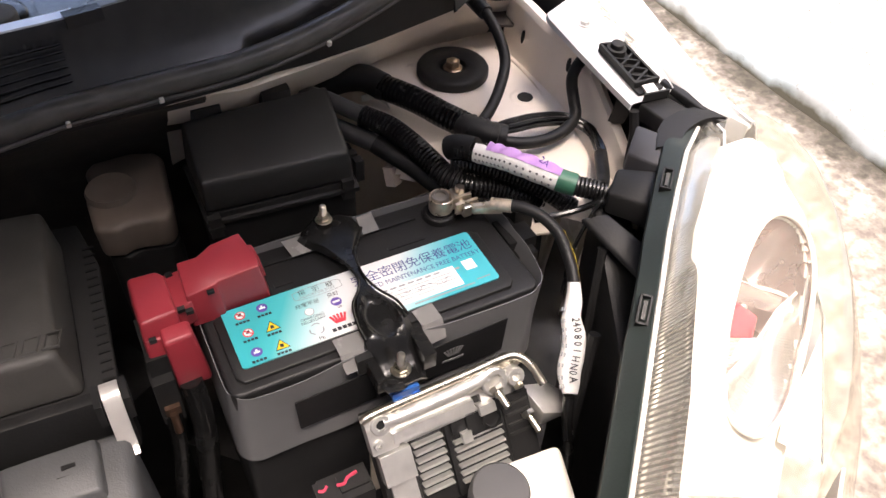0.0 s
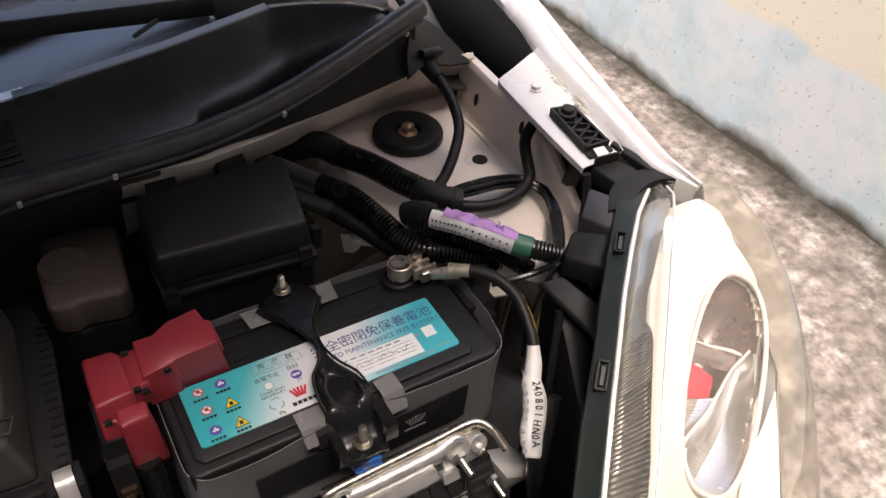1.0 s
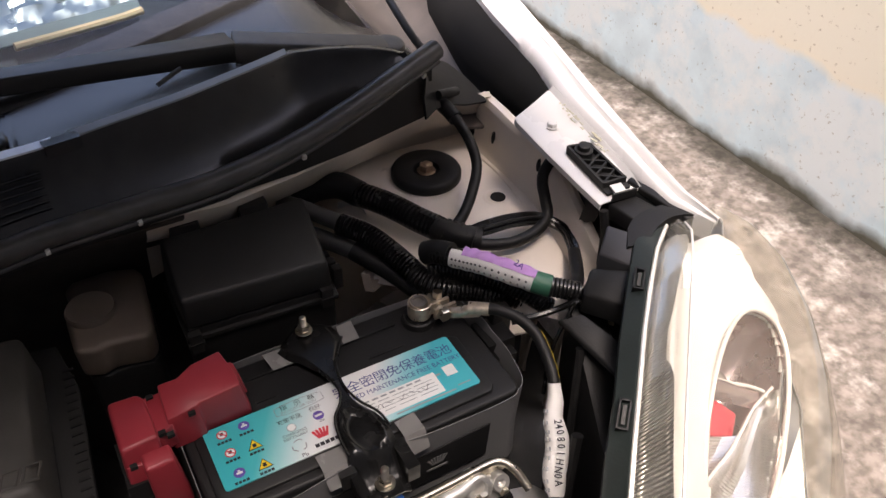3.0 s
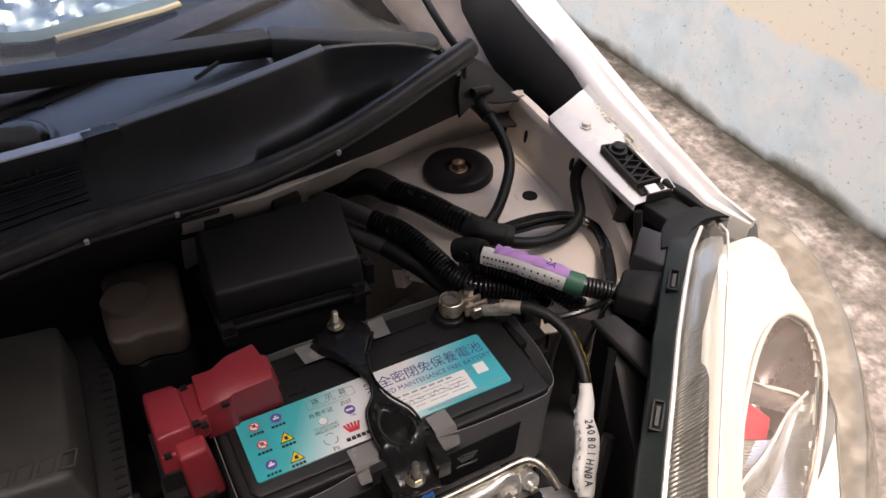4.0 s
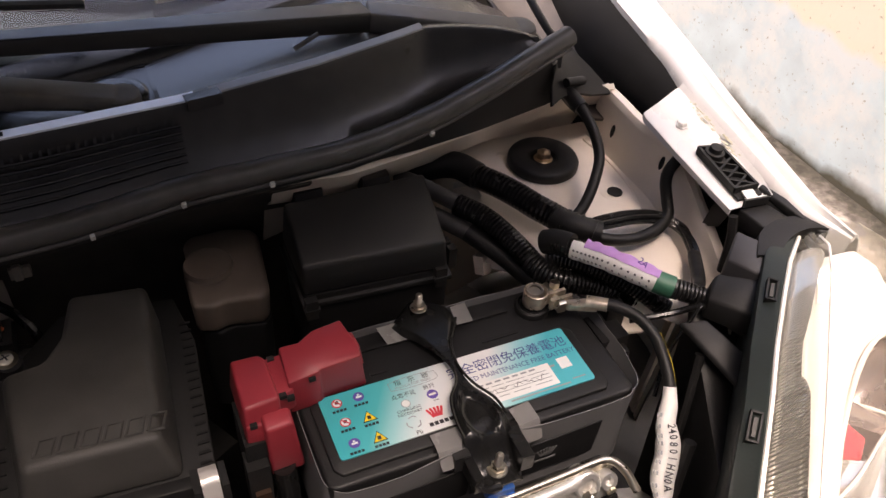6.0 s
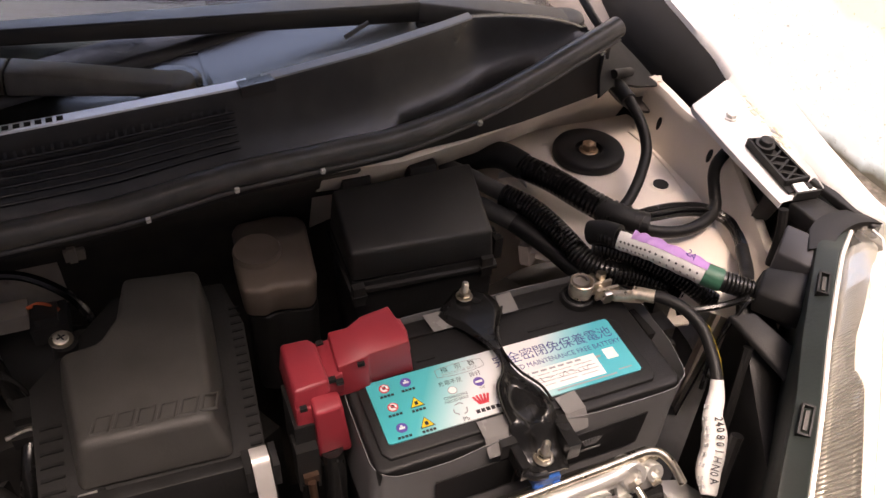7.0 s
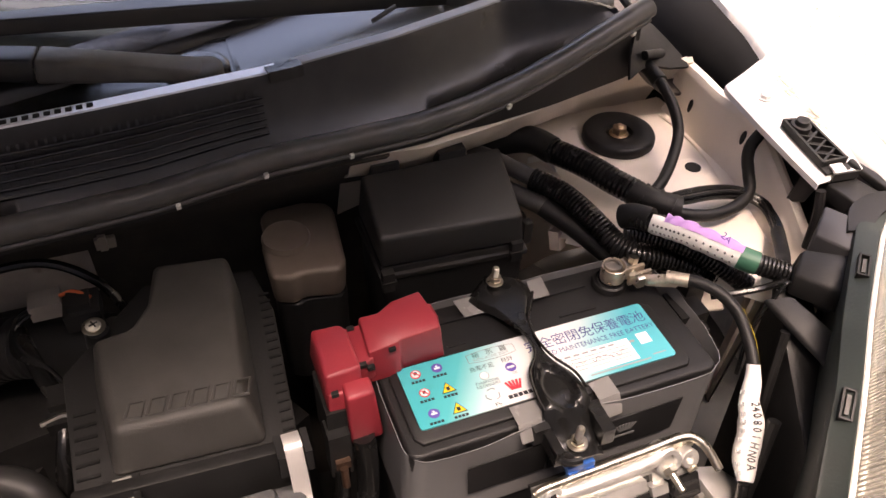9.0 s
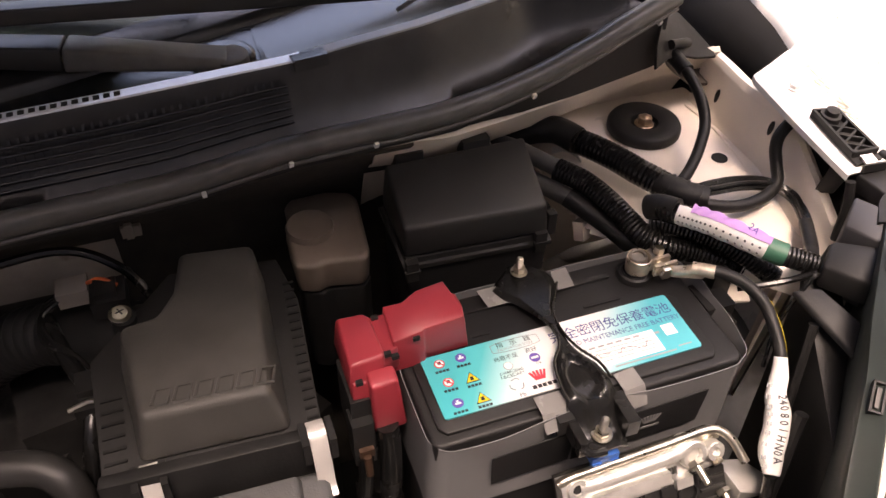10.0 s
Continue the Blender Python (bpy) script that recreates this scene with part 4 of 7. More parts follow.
# label on the lid
LZ = 0.8002
lb = prism(rounded(0.0, 0.205, -0.056, 0.0, 0.0025, 3), 0.7988, LZ)
label_ob = part("label_sheet", lb, M_LABEL, battery, "teal and white printed label")
def lu(u, v, lift=0.00015):
    """The pose of a print at the label's length u and depth v, both from 0 to 1."""
    return pose(0.205 * u, -0.056 * v, LZ + lift)
def disc(u, v, r, material, name, lift=0.0001):
    b = lathe([(r, 0), (r, 0.0001)], (0.205 * u, -0.056 * v, LZ + lift), (0, 0, 1), 20)
    return part(name, b, material, label_ob)
def bar(u0, u1, v, h, material, name="print_line", lift=0.0002):
    return part(name, box(0.205 * u0, 0.205 * u1, -0.056 * v - h / 2, -0.056 * v + h / 2, LZ + lift, LZ + lift + 0.0001), material, label_ob)


for k, ch in enumerate("完全密閉免保養電池"):
    lettering(ch, 0.0120, lu(0.480 + 0.0557 * k, 0.305), M_BLUEINK, label_ob, "character")
lettering("SEALED MAINTENANCE FREE BATTERY", 0.0066, lu(0.490, 0.46), M_BLUEINK, label_ob, stretch=0.90)
part("white_panel", prism([(0.205 * 0.515, -0.056 * 0.525), (0.205 * 0.862, -0.056 * 0.525), (0.205 * 0.862, -0.056 * 0.90), (0.205 * 0.515, -0.056 * 0.90)], LZ, LZ + 0.0001), M_LABELWHITE, label_ob, "white panel with handwriting")
for k in range(7):
    bar(0.56 + 0.036 * k, 0.585 + 0.036 * k, 0.57, 0.0016, M_GREYINK)
random.seed(3)
for k in range(5):
    u = 0.585 + 0.05 * k
    part("scribble", tube([(0.205 * (u + 0.012 * i + 0.006 * random.random()), -0.056 * (0.68 + 0.05 * random.random() * (1 + (i % 2))), LZ + 0.0004) for i in range(4)], 0.0002, 4, 3), M_INK, label_ob)
for k in range(4):
    for u0, u1 in ((0.53, 0.60), (0.612, 0.66), (0.672, 0.75), (0.762, 0.84)):
        bar(u0 + 0.006 * (k % 2), u1 + 0.004 * (k % 3), 0.635 + 0.062 * k, 0.0005, M_GREYINK)
bar(0.90, 0.948, 0.60, 0.0105, M_LABELWHITE, "pale_square")
bar(0.65, 0.90, 0.945, 0.0014, M_GREYINK)
bar(0.915, 0.97, 0.90, 0.0012, M_GREYINK)
bar(0.862, 0.882, 0.60, 0.002, M_GREYINK)
# indicator column
pill = bmesh.new()
sweep(pill, [Vector((0.205 * 0.352 + 0.0190 * math.copysign(min(1, abs(1.35 * math.cos(a))), math.cos(a)), -0.056 * 0.155 + 0.0052 * math.sin(a), LZ + 0.0002)) for a in np.linspace(0, 2 * math.pi, 40)], 0.00022, 4)
part("pill_outline", pill, M_GREYINK, label_ob)
for k, ch in enumerate("指示器"):
    lettering(ch, 0.0058, lu(0.280 + 0.054 * k, 0.150), M_INK, label_ob, "character")
lettering("INDICATOR SIGN", 0.0036, lu(0.277, 0.215), M_GREYINK, label_ob)
lettering("充電不足", 0.0048, lu(0.248, 0.365), M_INK, label_ob)
lettering("良好", 0.0048, lu(0.372, 0.345), M_INK, label_ob)
disc(0.289, 0.475, 0.0036, M_GREYINK, "indicator_ring")
disc(0.289, 0.475, 0.0031, M_LABELWHITE, "indicator_face", 0.0003)
disc(0.395, 0.455, 0.0042, M_VIOLET, "indicator_dot")
part("indicator_eye", box(0.205 * 0.395 - 0.0028, 0.205 * 0.395 + 0.0028, -0.056 * 0.455 - 0.0009, -0.056 * 0.455 + 0.0009, LZ + 0.0002, LZ + 0.0005), M_LABELWHITE, label_ob)
lettering("OK", 0.0030, lu(0.388, 0.575), M_INK, label_ob)
lettering("CHARGING", 0.0036, lu(0.245, 0.595), M_INK, label_ob)
lettering("NECESSARY", 0.0036, lu(0.243, 0.655), M_INK, label_ob)
for k in range(3):
    a = radians(90 + 120 * k)
    c = Vector((0.205 * 0.285, -0.056 * 0.79, LZ + 0.0002))
    part("recycling_arrow", tube([c + 0.0050 * Vector((math.cos(a - 0.75), math.sin(a - 0.75), 0)), c + 0.0054 * Vector((math.cos(a - 0.2), math.sin(a - 0.2), 0)), c + 0.0050 * Vector((math.cos(a + 0.55), math.sin(a + 0.55), 0))], 0.00045, 4, 4), M_GREYINK, label_ob)
lettering("Pb", 0.0050, lu(0.277, 0.985), M_INK, label_ob)
mark = bmesh.new()
for k in range(5):
    add_box(mark, -0.0009, 0.0009, 0.0, 0.0084, 0.0002, 0.0004, pose(0.205 * 0.375 + 0.0014 * (k - 2), -0.056 * 0.81, LZ, 0, 0, -11 * (k - 2)))
part("brand_shape", mark, M_REDINK, label_ob, "red fan-shaped mark")
for k in range(5):
    bar(0.333 + 0.019 * k, 0.348 + 0.019 * k, 0.905, 0.0032, M_INK, "brand_bar")
# warning pictograms
def forbid(u, v):
    disc(u, v, 0.0040, M_REDINK, "pictogram_ring")
    disc(u, v, 0.0031, M_LABELWHITE, "pictogram_face", 0.0003)
    part("pictogram_flame", box(-0.0014, 0.0012, -0.001, 0.0018, 0.0005, 0.0006, 0.0004, lu(u, v)), M_INK, label_ob)
    part("pictogram_bar", box(-0.0033, 0.0033, -0.00045, 0.00045, 0.0006, 0.0008, 0, lu(u, v) @ pose(0, 0, 0, 0, 0, -42)), M_REDINK, label_ob)
def triangle(u, v):
    x, y = 0.205 * u, -0.056 * v
    part("pictogram_triangle", prism([(x - 0.0056, y - 0.0040), (x + 0.0056, y - 0.0040), (x, y + 0.0055)], LZ + 0.0001, LZ + 0.0002), M_INK, label_ob)
    part("pictogram_face", prism([(x - 0.0046, y - 0.0034), (x + 0.0046, y - 0.0034), (x, y + 0.0044)], LZ + 0.0003, LZ + 0.0004), M_YELLOW, label_ob)
    part("pictogram_sign", box(x - 0.0014, x + 0.0012, y - 0.0024, y + 0.0008, LZ + 0.0005, LZ + 0.0006), M_INK, label_ob)
forbid(0.060, 0.155); forbid(0.063, 0.475)
triangle(0.147, 0.50); triangle(0.151, 0.84)
for u, v in ((0.142, 0.145), (0.064, 0.815)):
    disc(u, v, 0.0042, M_VIOLET, "pictogram_disc")
    part("pictogram_sign", merge(box(-0.0022, 0.0022, -0.0013, 0.0003, 0.0003, 0.0005, 0.0003, lu(u, v)), box(-0.0008, 0.0008, 0.0006, 0.0020, 0.0003, 0.0005, 0.0002, lu(u, v))), M_LABELWHITE, label_ob)
for u, v in ((0.034, 0.28), (0.115, 0.275), (0.036, 0.60), (0.120, 0.625), (0.036, 0.955), (0.124, 0.965)):
    for k in range(4):
        bar(u + 0.0135 * k, u + 0.0135 * k + 0.0105, v, 0.0021, M_INK, "caption_bar")

# terminal posts
part("post_base", lathe([(0.0145, -0.002), (0.0150, 0.002), (0.0140, 0.0050), (0.0125, 0.0058), (0.011, 0.0045), (0.0098, 0.0062)], (0.196, 0.031, TOP), (0, 0, 1), 32), M_CASE, battery, "round collar of the negative post")
part("post", lathe([(0.0088, 0.0), (0.0080, 0.021), (0.0070, 0.0225), (0.0052, 0.0225), (0.0050, 0.0205)], (0.196, 0.031, TOP), (0, 0, 1), 24), mat("lead", (0.36, 0.33, 0.30), 0.4, metal=0.9, vary=0.2), battery, "grey lead post")
part("positive_post", lathe([(0.0098, 0.0), (0.0088, 0.02)], (0.008, 0.026, TOP), (0, 0, 1), 20), bpy.data.materials["lead"], battery)

# ---- hold-down clamp over the battery ----
clamp = thing("battery_clamp", (0.103, -0.02, 0.801), "glossy black steel hold-down clamp across the battery", "clamp")
# y, half width, middle, height
BAR = [(0.070, 0.006, 0.104, 0.7995), (0.058, 0.020, 0.106, 0.8030), (0.046, 0.0275, 0.1005, 0.8040), (0.035, 0.0235, 0.1035, 0.8045), (0.027, 0.0175, 0.1050, 0.8050), (0.011, 0.0080, 0.1035, 0.8070), (-0.004, 0.0030, 0.1045, 0.8080), (-0.018, 0.0027, 0.1045, 0.8090),
       (-0.029, 0.0050, 0.1030, 0.8100), (-0.037, 0.0105, 0.1005, 0.8105), (-0.050, 0.0165, 0.1015, 0.8105), (-0.062, 0.0185, 0.1025, 0.8100), (-0.073, 0.0185, 0.1025, 0.8070), (-0.080, 0.0180, 0.1025, 0.8000), (-0.0845, 0.0180, 0.1025, 0.7930), (-0.095, 0.0175, 0.1025, 0.7865), (-0.106, 0.0155, 0.1020, 0.7860)]
rows = []
for y in np.linspace(0.070, -0.106, 60):
    hw, cxx, z = interp(BAR, y)
    row = []
    for k in np.linspace(-1, 1, 21):
        dish = 0.0
        if -0.078 < y < -0.032:
            inside = (k / 0.66) ** 2 + ((y + 0.057) / 0.018) ** 2
            dish = -0.0055 * max(0.0, min(1.0, (1.15 - inside) / 0.35))
        roll = -0.0030 * max(0, abs(k) - 0.72) / 0.28
        row.append((cxx + hw * k, y, z + dish + roll))
    rows.append(row)
part("bar", sheet(rows, 0.0022), M_CLAMP, clamp, "pressed black bar with a dished end", smooth=50)
part("edge_fold", merge(tube([(0.1275, 0.036, 0.805), (0.1180, 0.020, 0.807), (0.1105, 0.008, 0.8085), (0.1072, -0.008, 0.809), (0.1070, -0.022, 0.8105), (0.1105, -0.036, 0.811), (0.1185, -0.052, 0.811), (0.1212, -0.066, 0.809)], 0.0011, 6),
                        tube([(0.0845, -0.074, 0.8065), (0.0840, -0.060, 0.8095), (0.0880, -0.042, 0.8105), (0.0980, -0.029, 0.8102), (0.1018, -0.014, 0.809), (0.0960, 0.010, 0.807)], 0.0011, 6)), M_CLAMP, clamp)
part("ear", merge(box(0.080, 0.0865, -0.104, -0.080, 0.783, 0.7975, 0.002), tube([(0.082, -0.101, 0.789), (0.089, -0.1075, 0.789), (0.098, -0.108, 0.788)], 0.003, 8)), M_CLAMP, clamp, "folded ear beside the front stud")
part("ear", box(0.1175, 0.127, -0.101, -0.074, 0.786, 0.8015, 0.002), M_CLAMP, clamp, "folded ear beside the front stud")
stud(clamp, (0.103, 0.056, 0.8005), 0.0030, 0.021, 0.0065, washer=1.9)
stud(clamp, (0.102, -0.094, 0.7835), 0.0030, 0.0235, 0.0055, (0, -0.05, 1), washer=2.1)

part("side_block", box(0.0735, 0.0855, -0.084, -0.070, 0.784, 0.7995, 0.002), M_BLACK, clamp, "black rubber pad beside the bar")

# blue clip and harness tie below the front stud
clip = thing("blue_clip", (0.100, -0.103, 0.763), "blue plastic clip under the clamp stud", "clip")
part("clip_body", merge(box(0.090, 0.111, -0.107, -0.097, 0.7725, 0.779, 0.0015), box(0.0905, 0.097, -0.1085, -0.104, 0.768, 0.7745, 0.001), box(0.1045, 0.111, -0.1085, -0.104, 0.767, 0.7735, 0.001), box(0.0975, 0.104, -0.1085, -0.102, 0.763, 0.7695, 0.001)), M_BLUE, clip)
part("clip_bolt", lathe([(0.003, 0), (0.003, 0.016)], (0.101, -0.102, 0.768)), M_BLACK, clip)

# ---- red cover of the positive terminal ----
red = thing("terminal_cover", (-0.01, 0.01, 0.797), "dull red plastic cover over the positive terminal", "terminal cover")
part("cover_over_post", hexa([(-0.020, -0.0025, 0.797), (0.004, -0.002, 0.797), (0.006, 0.002, 0.797), (0.0395, 0.003, 0.797), (0.041, 0.012, 0.797), (0.040, 0.027, 0.797), (0.037, 0.044, 0.797), (0.006, 0.042, 0.797), (-0.006, 0.036, 0.797), (-0.020, 0.035, 0.797)],
                             [(-0.020, -0.002, 0.8295), (0.002, -0.0015, 0.832), (0.004, -0.0005, 0.833), (0.034, -0.0005, 0.836), (0.0345, 0.009, 0.838), (0.032, 0.023, 0.8385), (0.030, 0.036, 0.8385), (0.008, 0.034, 0.837), (-0.004, 0.029, 0.834), (-0.018, 0.031, 0.832)], 0.0028, 3), M_RED, red, "red cover over the post")
part("cover_over_fuse", hexa([(-0.056, -0.0185, 0.800), (-0.029, -0.017, 0.800), (-0.028, 0.028, 0.80), (-0.034, 0.036, 0.80), (-0.056, 0.037, 0.80)],
                             [(-0.0545, -0.0135, 0.8295), (-0.0285, -0.012, 0.8305), (-0.029, 0.025, 0.831), (-0.033, 0.031, 0.831), (-0.0535, 0.032, 0.831)], 0.003, 3), M_RED, red, "red cover over the fuse block")
part("hinge_bridge", hexa([(-0.032, -0.010, 0.805), (-0.016, -0.004, 0.805), (-0.016, 0.030, 0.805), (-0.031, 0.030, 0.805)], [(-0.032, -0.009, 0.8235), (-0.017, -0.003, 0.8245), (-0.016, 0.0285, 0.8275), (-0.031, 0.0285, 0.8265)], 0.0012), M_RED, red, "thin hinge between the two covers")
part("cover_skirt", hexa([(-0.043, -0.0285, 0.765), (-0.018, -0.0275, 0.765), (-0.018, -0.012, 0.768), (-0.043, -0.010, 0.768)], [(-0.0440, -0.0275, 0.8175), (-0.0235, -0.0265, 0.8175), (-0.0235, -0.013, 0.8205), (-0.0440, -0.012, 0.8205)], 0.0028, 3), M_RED, red, "red skirt hanging down the cable side")
part("cover_flank", hexa([(-0.056, -0.0205, 0.793), (-0.042, -0.0215, 0.793), (-0.042, -0.008, 0.793), (-0.056, -0.006, 0.793)], [(-0.0545, -0.0175, 0.8145), (-0.041, -0.0185, 0.8145), (-0.041, -0.008, 0.8145), (-0.0545, -0.006, 0.8145)], 0.0018), M_RED, red)
part("catch", hexa([(0.036, 0.012, 0.81), (0.041, 0.012, 0.81), (0.040, 0.028, 0.81), (0.035, 0.028, 0.81)], [(0.033, 0.013, 0.834), (0.0375, 0.013, 0.832), (0.0365, 0.027, 0.832), (0.032, 0.027, 0.834)], 0.0012), M_RED, red)
for x, y, z in ((-0.0255, 0.0265, 0.8272), (-0.0255, -0.0065, 0.8245), (-0.0205, -0.0085, 0.8222), (-0.0030, -0.0022, 0.8285), (-0.0495, -0.0172, 0.8150)):
    part("latch_slot", box(x - 0.0025, x + 0.0025, y - 0.0018, y + 0.0018, z - 0.002, z + 0.0012, 0.0004), bpy.data.materials["hole_dark"], red)

fuse_link = thing("fusible_link", (-0.045, -0.02, 0.70), "black fuse block and thick cables under the red cover", "fuse block")
part("block", merge(box(-0.058, -0.034, -0.022, 0.02, 0.745, 0.80, 0.003), box(-0.060, -0.044, -0.030, -0.012, 0.735, 0.782, 0.002)), M_BLACK, fuse_link)
part("terminal", merge(box(-0.057, -0.046, -0.034, -0.028, 0.748, 0.756, 0.001), tube([(-0.052, -0.036, 0.752), (-0.052, -0.040, 0.735)], 0.003)), M_BROWN, fuse_link, "copper-brown terminal")
part("cable", tube([(-0.034, -0.027, 0.772), (-0.033, -0.030, 0.74), (-0.036, -0.036, 0.70), (-0.045, -0.04, 0.62)], 0.0085, 12), M_LOOM, fuse_link, "thick black cable")
part("cable", tube([(-0.052, -0.03, 0.745), (-0.056, -0.034, 0.70), (-0.07, -0.036, 0.62)], 0.006, 10), M_LOOM, fuse_link)

# ---- negative clamp, its cable and tag ----
neg = thing("negative_cable", (0.215, 0.01, 0.81), "tinned negative battery clamp with black cable and crumpled paper tag", "battery cable")
part("ring", lathe([(0.0088, 0.0), (0.0100, 0.0), (0.0102, 0.006), (0.0101, 0.0130), (0.0094, 0.0134), (0.0090, 0.0126), (0.0087, 0.002)], (0.196, 0.029, 0.8055), (0, 0, 1), 32), M_TERM, neg, "worn tinned clamp ring")
part("jaw", merge(box(0.2035, 0.221, 0.0225, 0.0255, 0.806, 0.8175, 0.0008, None), box(0.2035, 0.224, 0.0155, 0.0185, 0.806, 0.8165, 0.0008)), M_TERM, neg)
part("clamp_bolt", merge(hexnut(bmesh.new(), (0.211, 0.0155, 0.8115), 0.0062, 0.006, (0, -1, 0)), lathe([(0.003, 0), (0.003, 0.026)], (0.211, 0.013, 0.8115), (0, 1, 0), 10), hexnut(bmesh.new(), (0.2125, 0.0285, 0.8175), 0.0045, 0.006, (0.1, 0.1, 1))), M_STEEL, neg, "plated bolt and nut of the clamp")
part("crimp", merge(hexa([(0.216, 0.016, 0.808), (0.237, 0.000, 0.814), (0.2335, -0.0075, 0.814), (0.214, 0.008, 0.808)], [(0.216, 0.016, 0.8155), (0.237, 0.000, 0.8245), (0.2335, -0.0075, 0.8245), (0.214, 0.008, 0.8155)], 0.002),
                    tube([(0.228, 0.003, 0.8195), (0.241, -0.0085, 0.8215)], 0.0056, 14)), M_TERM, neg, "crimped cable lug")
CABLE = [(0.238, -0.006, 0.8215), (0.246, -0.013, 0.8225), (0.257, -0.027, 0.8205), (0.2635, -0.045, 0.814), (0.2625, -0.064, 0.804), (0.2585, -0.080, 0.795), (0.2525, -0.090, 0.786)]
part("cable", tube(CABLE, 0.0049, 14), M_TAPE, neg, "black taped cable")
part("stripe", tube([(x + 0.0042, y - 0.0005, z + 0.0025) for x, y, z in CABLE[3:6]], 0.0007, 6), M_YELLOWTAPE, neg, "thin yellow stripe")
TAG = [(0.2575, -0.0815, 0.7945), (0.2525, -0.090, 0.786), (0.2475, -0.0995, 0.7775), (0.2435, -0.109, 0.7695), (0.237, -0.1185, 0.7605), (0.231, -0.128, 0.7525), (0.2265, -0.1365, 0.7455), (0.223, -0.141, 0.741)]
TAGR = [0.0052, 0.0066, 0.0082, 0.0095, 0.0102, 0.0098, 0.0078, 0.0060]
tl = spline([(x + 0.0012 * math.sin(k * 2.1), y, z + 0.001 * math.cos(k * 1.7)) for k, (x, y, z) in enumerate(TAG)], 6)
part("tag", sweep(bmesh.new(), tl, lambda i: float(np.interp(i / 6, range(8), TAGR)) * (1 + 0.10 * noise.noise((i * 0.23, 2.0, 0.0))), 16, 0.92), M_PAPER, neg, "crumpled white paper tag with numbers")
tag_ob = [o for o in bpy.data.objects if o.name.startswith("tag")][-1]
# number on the tag, running down its length towards the eye
eye0 = Vector((-0.08, -0.38, 1.28))
def on_tag(s, off):
    i = s * (len(tl) - 1)
    k = min(int(i), len(tl) - 2)
    p = tl[k].lerp(tl[k + 1], i - k)
    d = (tl[k + 1] - tl[k]).normalized()
    out = (eye0 - p)
    out = (out - d * out.dot(d)).normalized()
    side = out.cross(d).normalized()
    r = float(np.interp(i / 6, range(8), TAGR)) * 1.16
    m = Matrix((d, side, out)).transposed().to_4x4()
    m.translation = p + out * r * 1.0 + side * off
    return m
for k, ch in enumerate("240801HN0A"):
    lettering(ch, 0.0084, on_tag(0.29 + 0.052 * k, 0.0012), M_INK, tag_ob, "character", stretch=0.78, bold=0.00015)
for k in range(9):
    for off, h in ((-0.0045, 0.0007), (-0.0070, 0.0005)):
        m = on_tag(0.22 + 0.075 * k, off)
        part("tag_print", box(0, 0.003, -h, h, 0, 0.0003, 0, m), M_GREYINK, tag_ob)
part("cable_tail", tube([(0.223, -0.141, 0.741), (0.219, -0.150, 0.72), (0.222, -0.155, 0.69), (0.235, -0.150, 0.62), (0.25, -0.14, 0.5)], 0.0045, 10), M_LOOM, neg)

# ---- fuse box ----
fuse = thing("fuse_box", (0.08, 0.14, 0.70), "matt black plastic fuse and relay box with clips", "fuse box")
part("cover", hexa([(0.019, 0.0935, 0.812), (0.1445, 0.0895, 0.808), (0.153, 0.168, 0.812), (0.020, 0.166, 0.816)], [(0.0185, 0.095, 0.8425), (0.142, 0.0915, 0.8375), (0.1505, 0.164, 0.8570), (0.0225, 0.160, 0.8590)], 0.004, 3), M_FUSE, fuse, "flat matt black cover")
part("lower_case", hexa([(0.026, 0.10, 0.68), (0.147, 0.096, 0.68), (0.15, 0.165, 0.68), (0.026, 0.165, 0.68)], [(0.019, 0.0945, 0.811), (0.1455, 0.0905, 0.807), (0.153, 0.167, 0.811), (0.020, 0.165, 0.815)], 0.003), M_BLACK, fuse)
part("rim", hexa([(0.0165, 0.0915, 0.7995), (0.148, 0.0875, 0.7955), (0.156, 0.169, 0.7995), (0.0175, 0.168, 0.8035)], [(0.0165, 0.0915, 0.8045), (0.148, 0.0875, 0.8005), (0.156, 0.169, 0.8045), (0.0175, 0.168, 0.8085)], 0.001), M_FUSE, fuse)
for x in (0.023, 0.137):
    part("latch", merge(box(x - 0.005, x + 0.005, 0.0855, 0.0925, 0.792, 0.812, 0.0012), box(x - 0.0065, x + 0.0065, 0.0845, 0.0885, 0.8, 0.803, 0.0008)), M_FUSE, fuse)
for k in range(3):
    part("side_latch", box(0.150, 0.1575, 0.100 + 0.014 * k, 0.108 + 0.014 * k, 0.795, 0.817 - 0.003 * k, 0.001), M_FUSE, fuse)
for x in (0.045, 0.105):
    part("hinge_lug", box(x - 0.012, x + 0.012, 0.160, 0.176, 0.846, 0.864, 0.005, None, 3), M_FUSE, fuse)

# ---- coolant tank ----
tank = thing("coolant_tank", (-0.03, 0.16, 0.68), "aged brownish translucent coolant tank with a round cap", "coolant tank")
to = [(-0.066, 0.125), (-0.050, 0.118), (-0.040, 0.1225), (-0.010, 0.1155), (-0.002, 0.124), (0.006, 0.196), (0.001, 0.207), (-0.020, 0.214), (-0.052, 0.213), (-0.060, 0.204), (-0.058, 0.180), (-0.0655, 0.170)]
part("tank_body", hexa([(x * 0.96 - 0.0012, y * 0.98 + 0.006, 0.766) for x, y in to], [(x, y, 0.8015) for x, y in to], 0.005, 3), M_TANK, tank, "dusty translucent brown tank")
part("tank_foot", hexa([(x * 0.9, y * 0.98 + 0.012, 0.66) for x, y in to], [(x * 0.93, y * 0.985 + 0.006, 0.765) for x, y in to], 0.004), M_BLACK, tank)
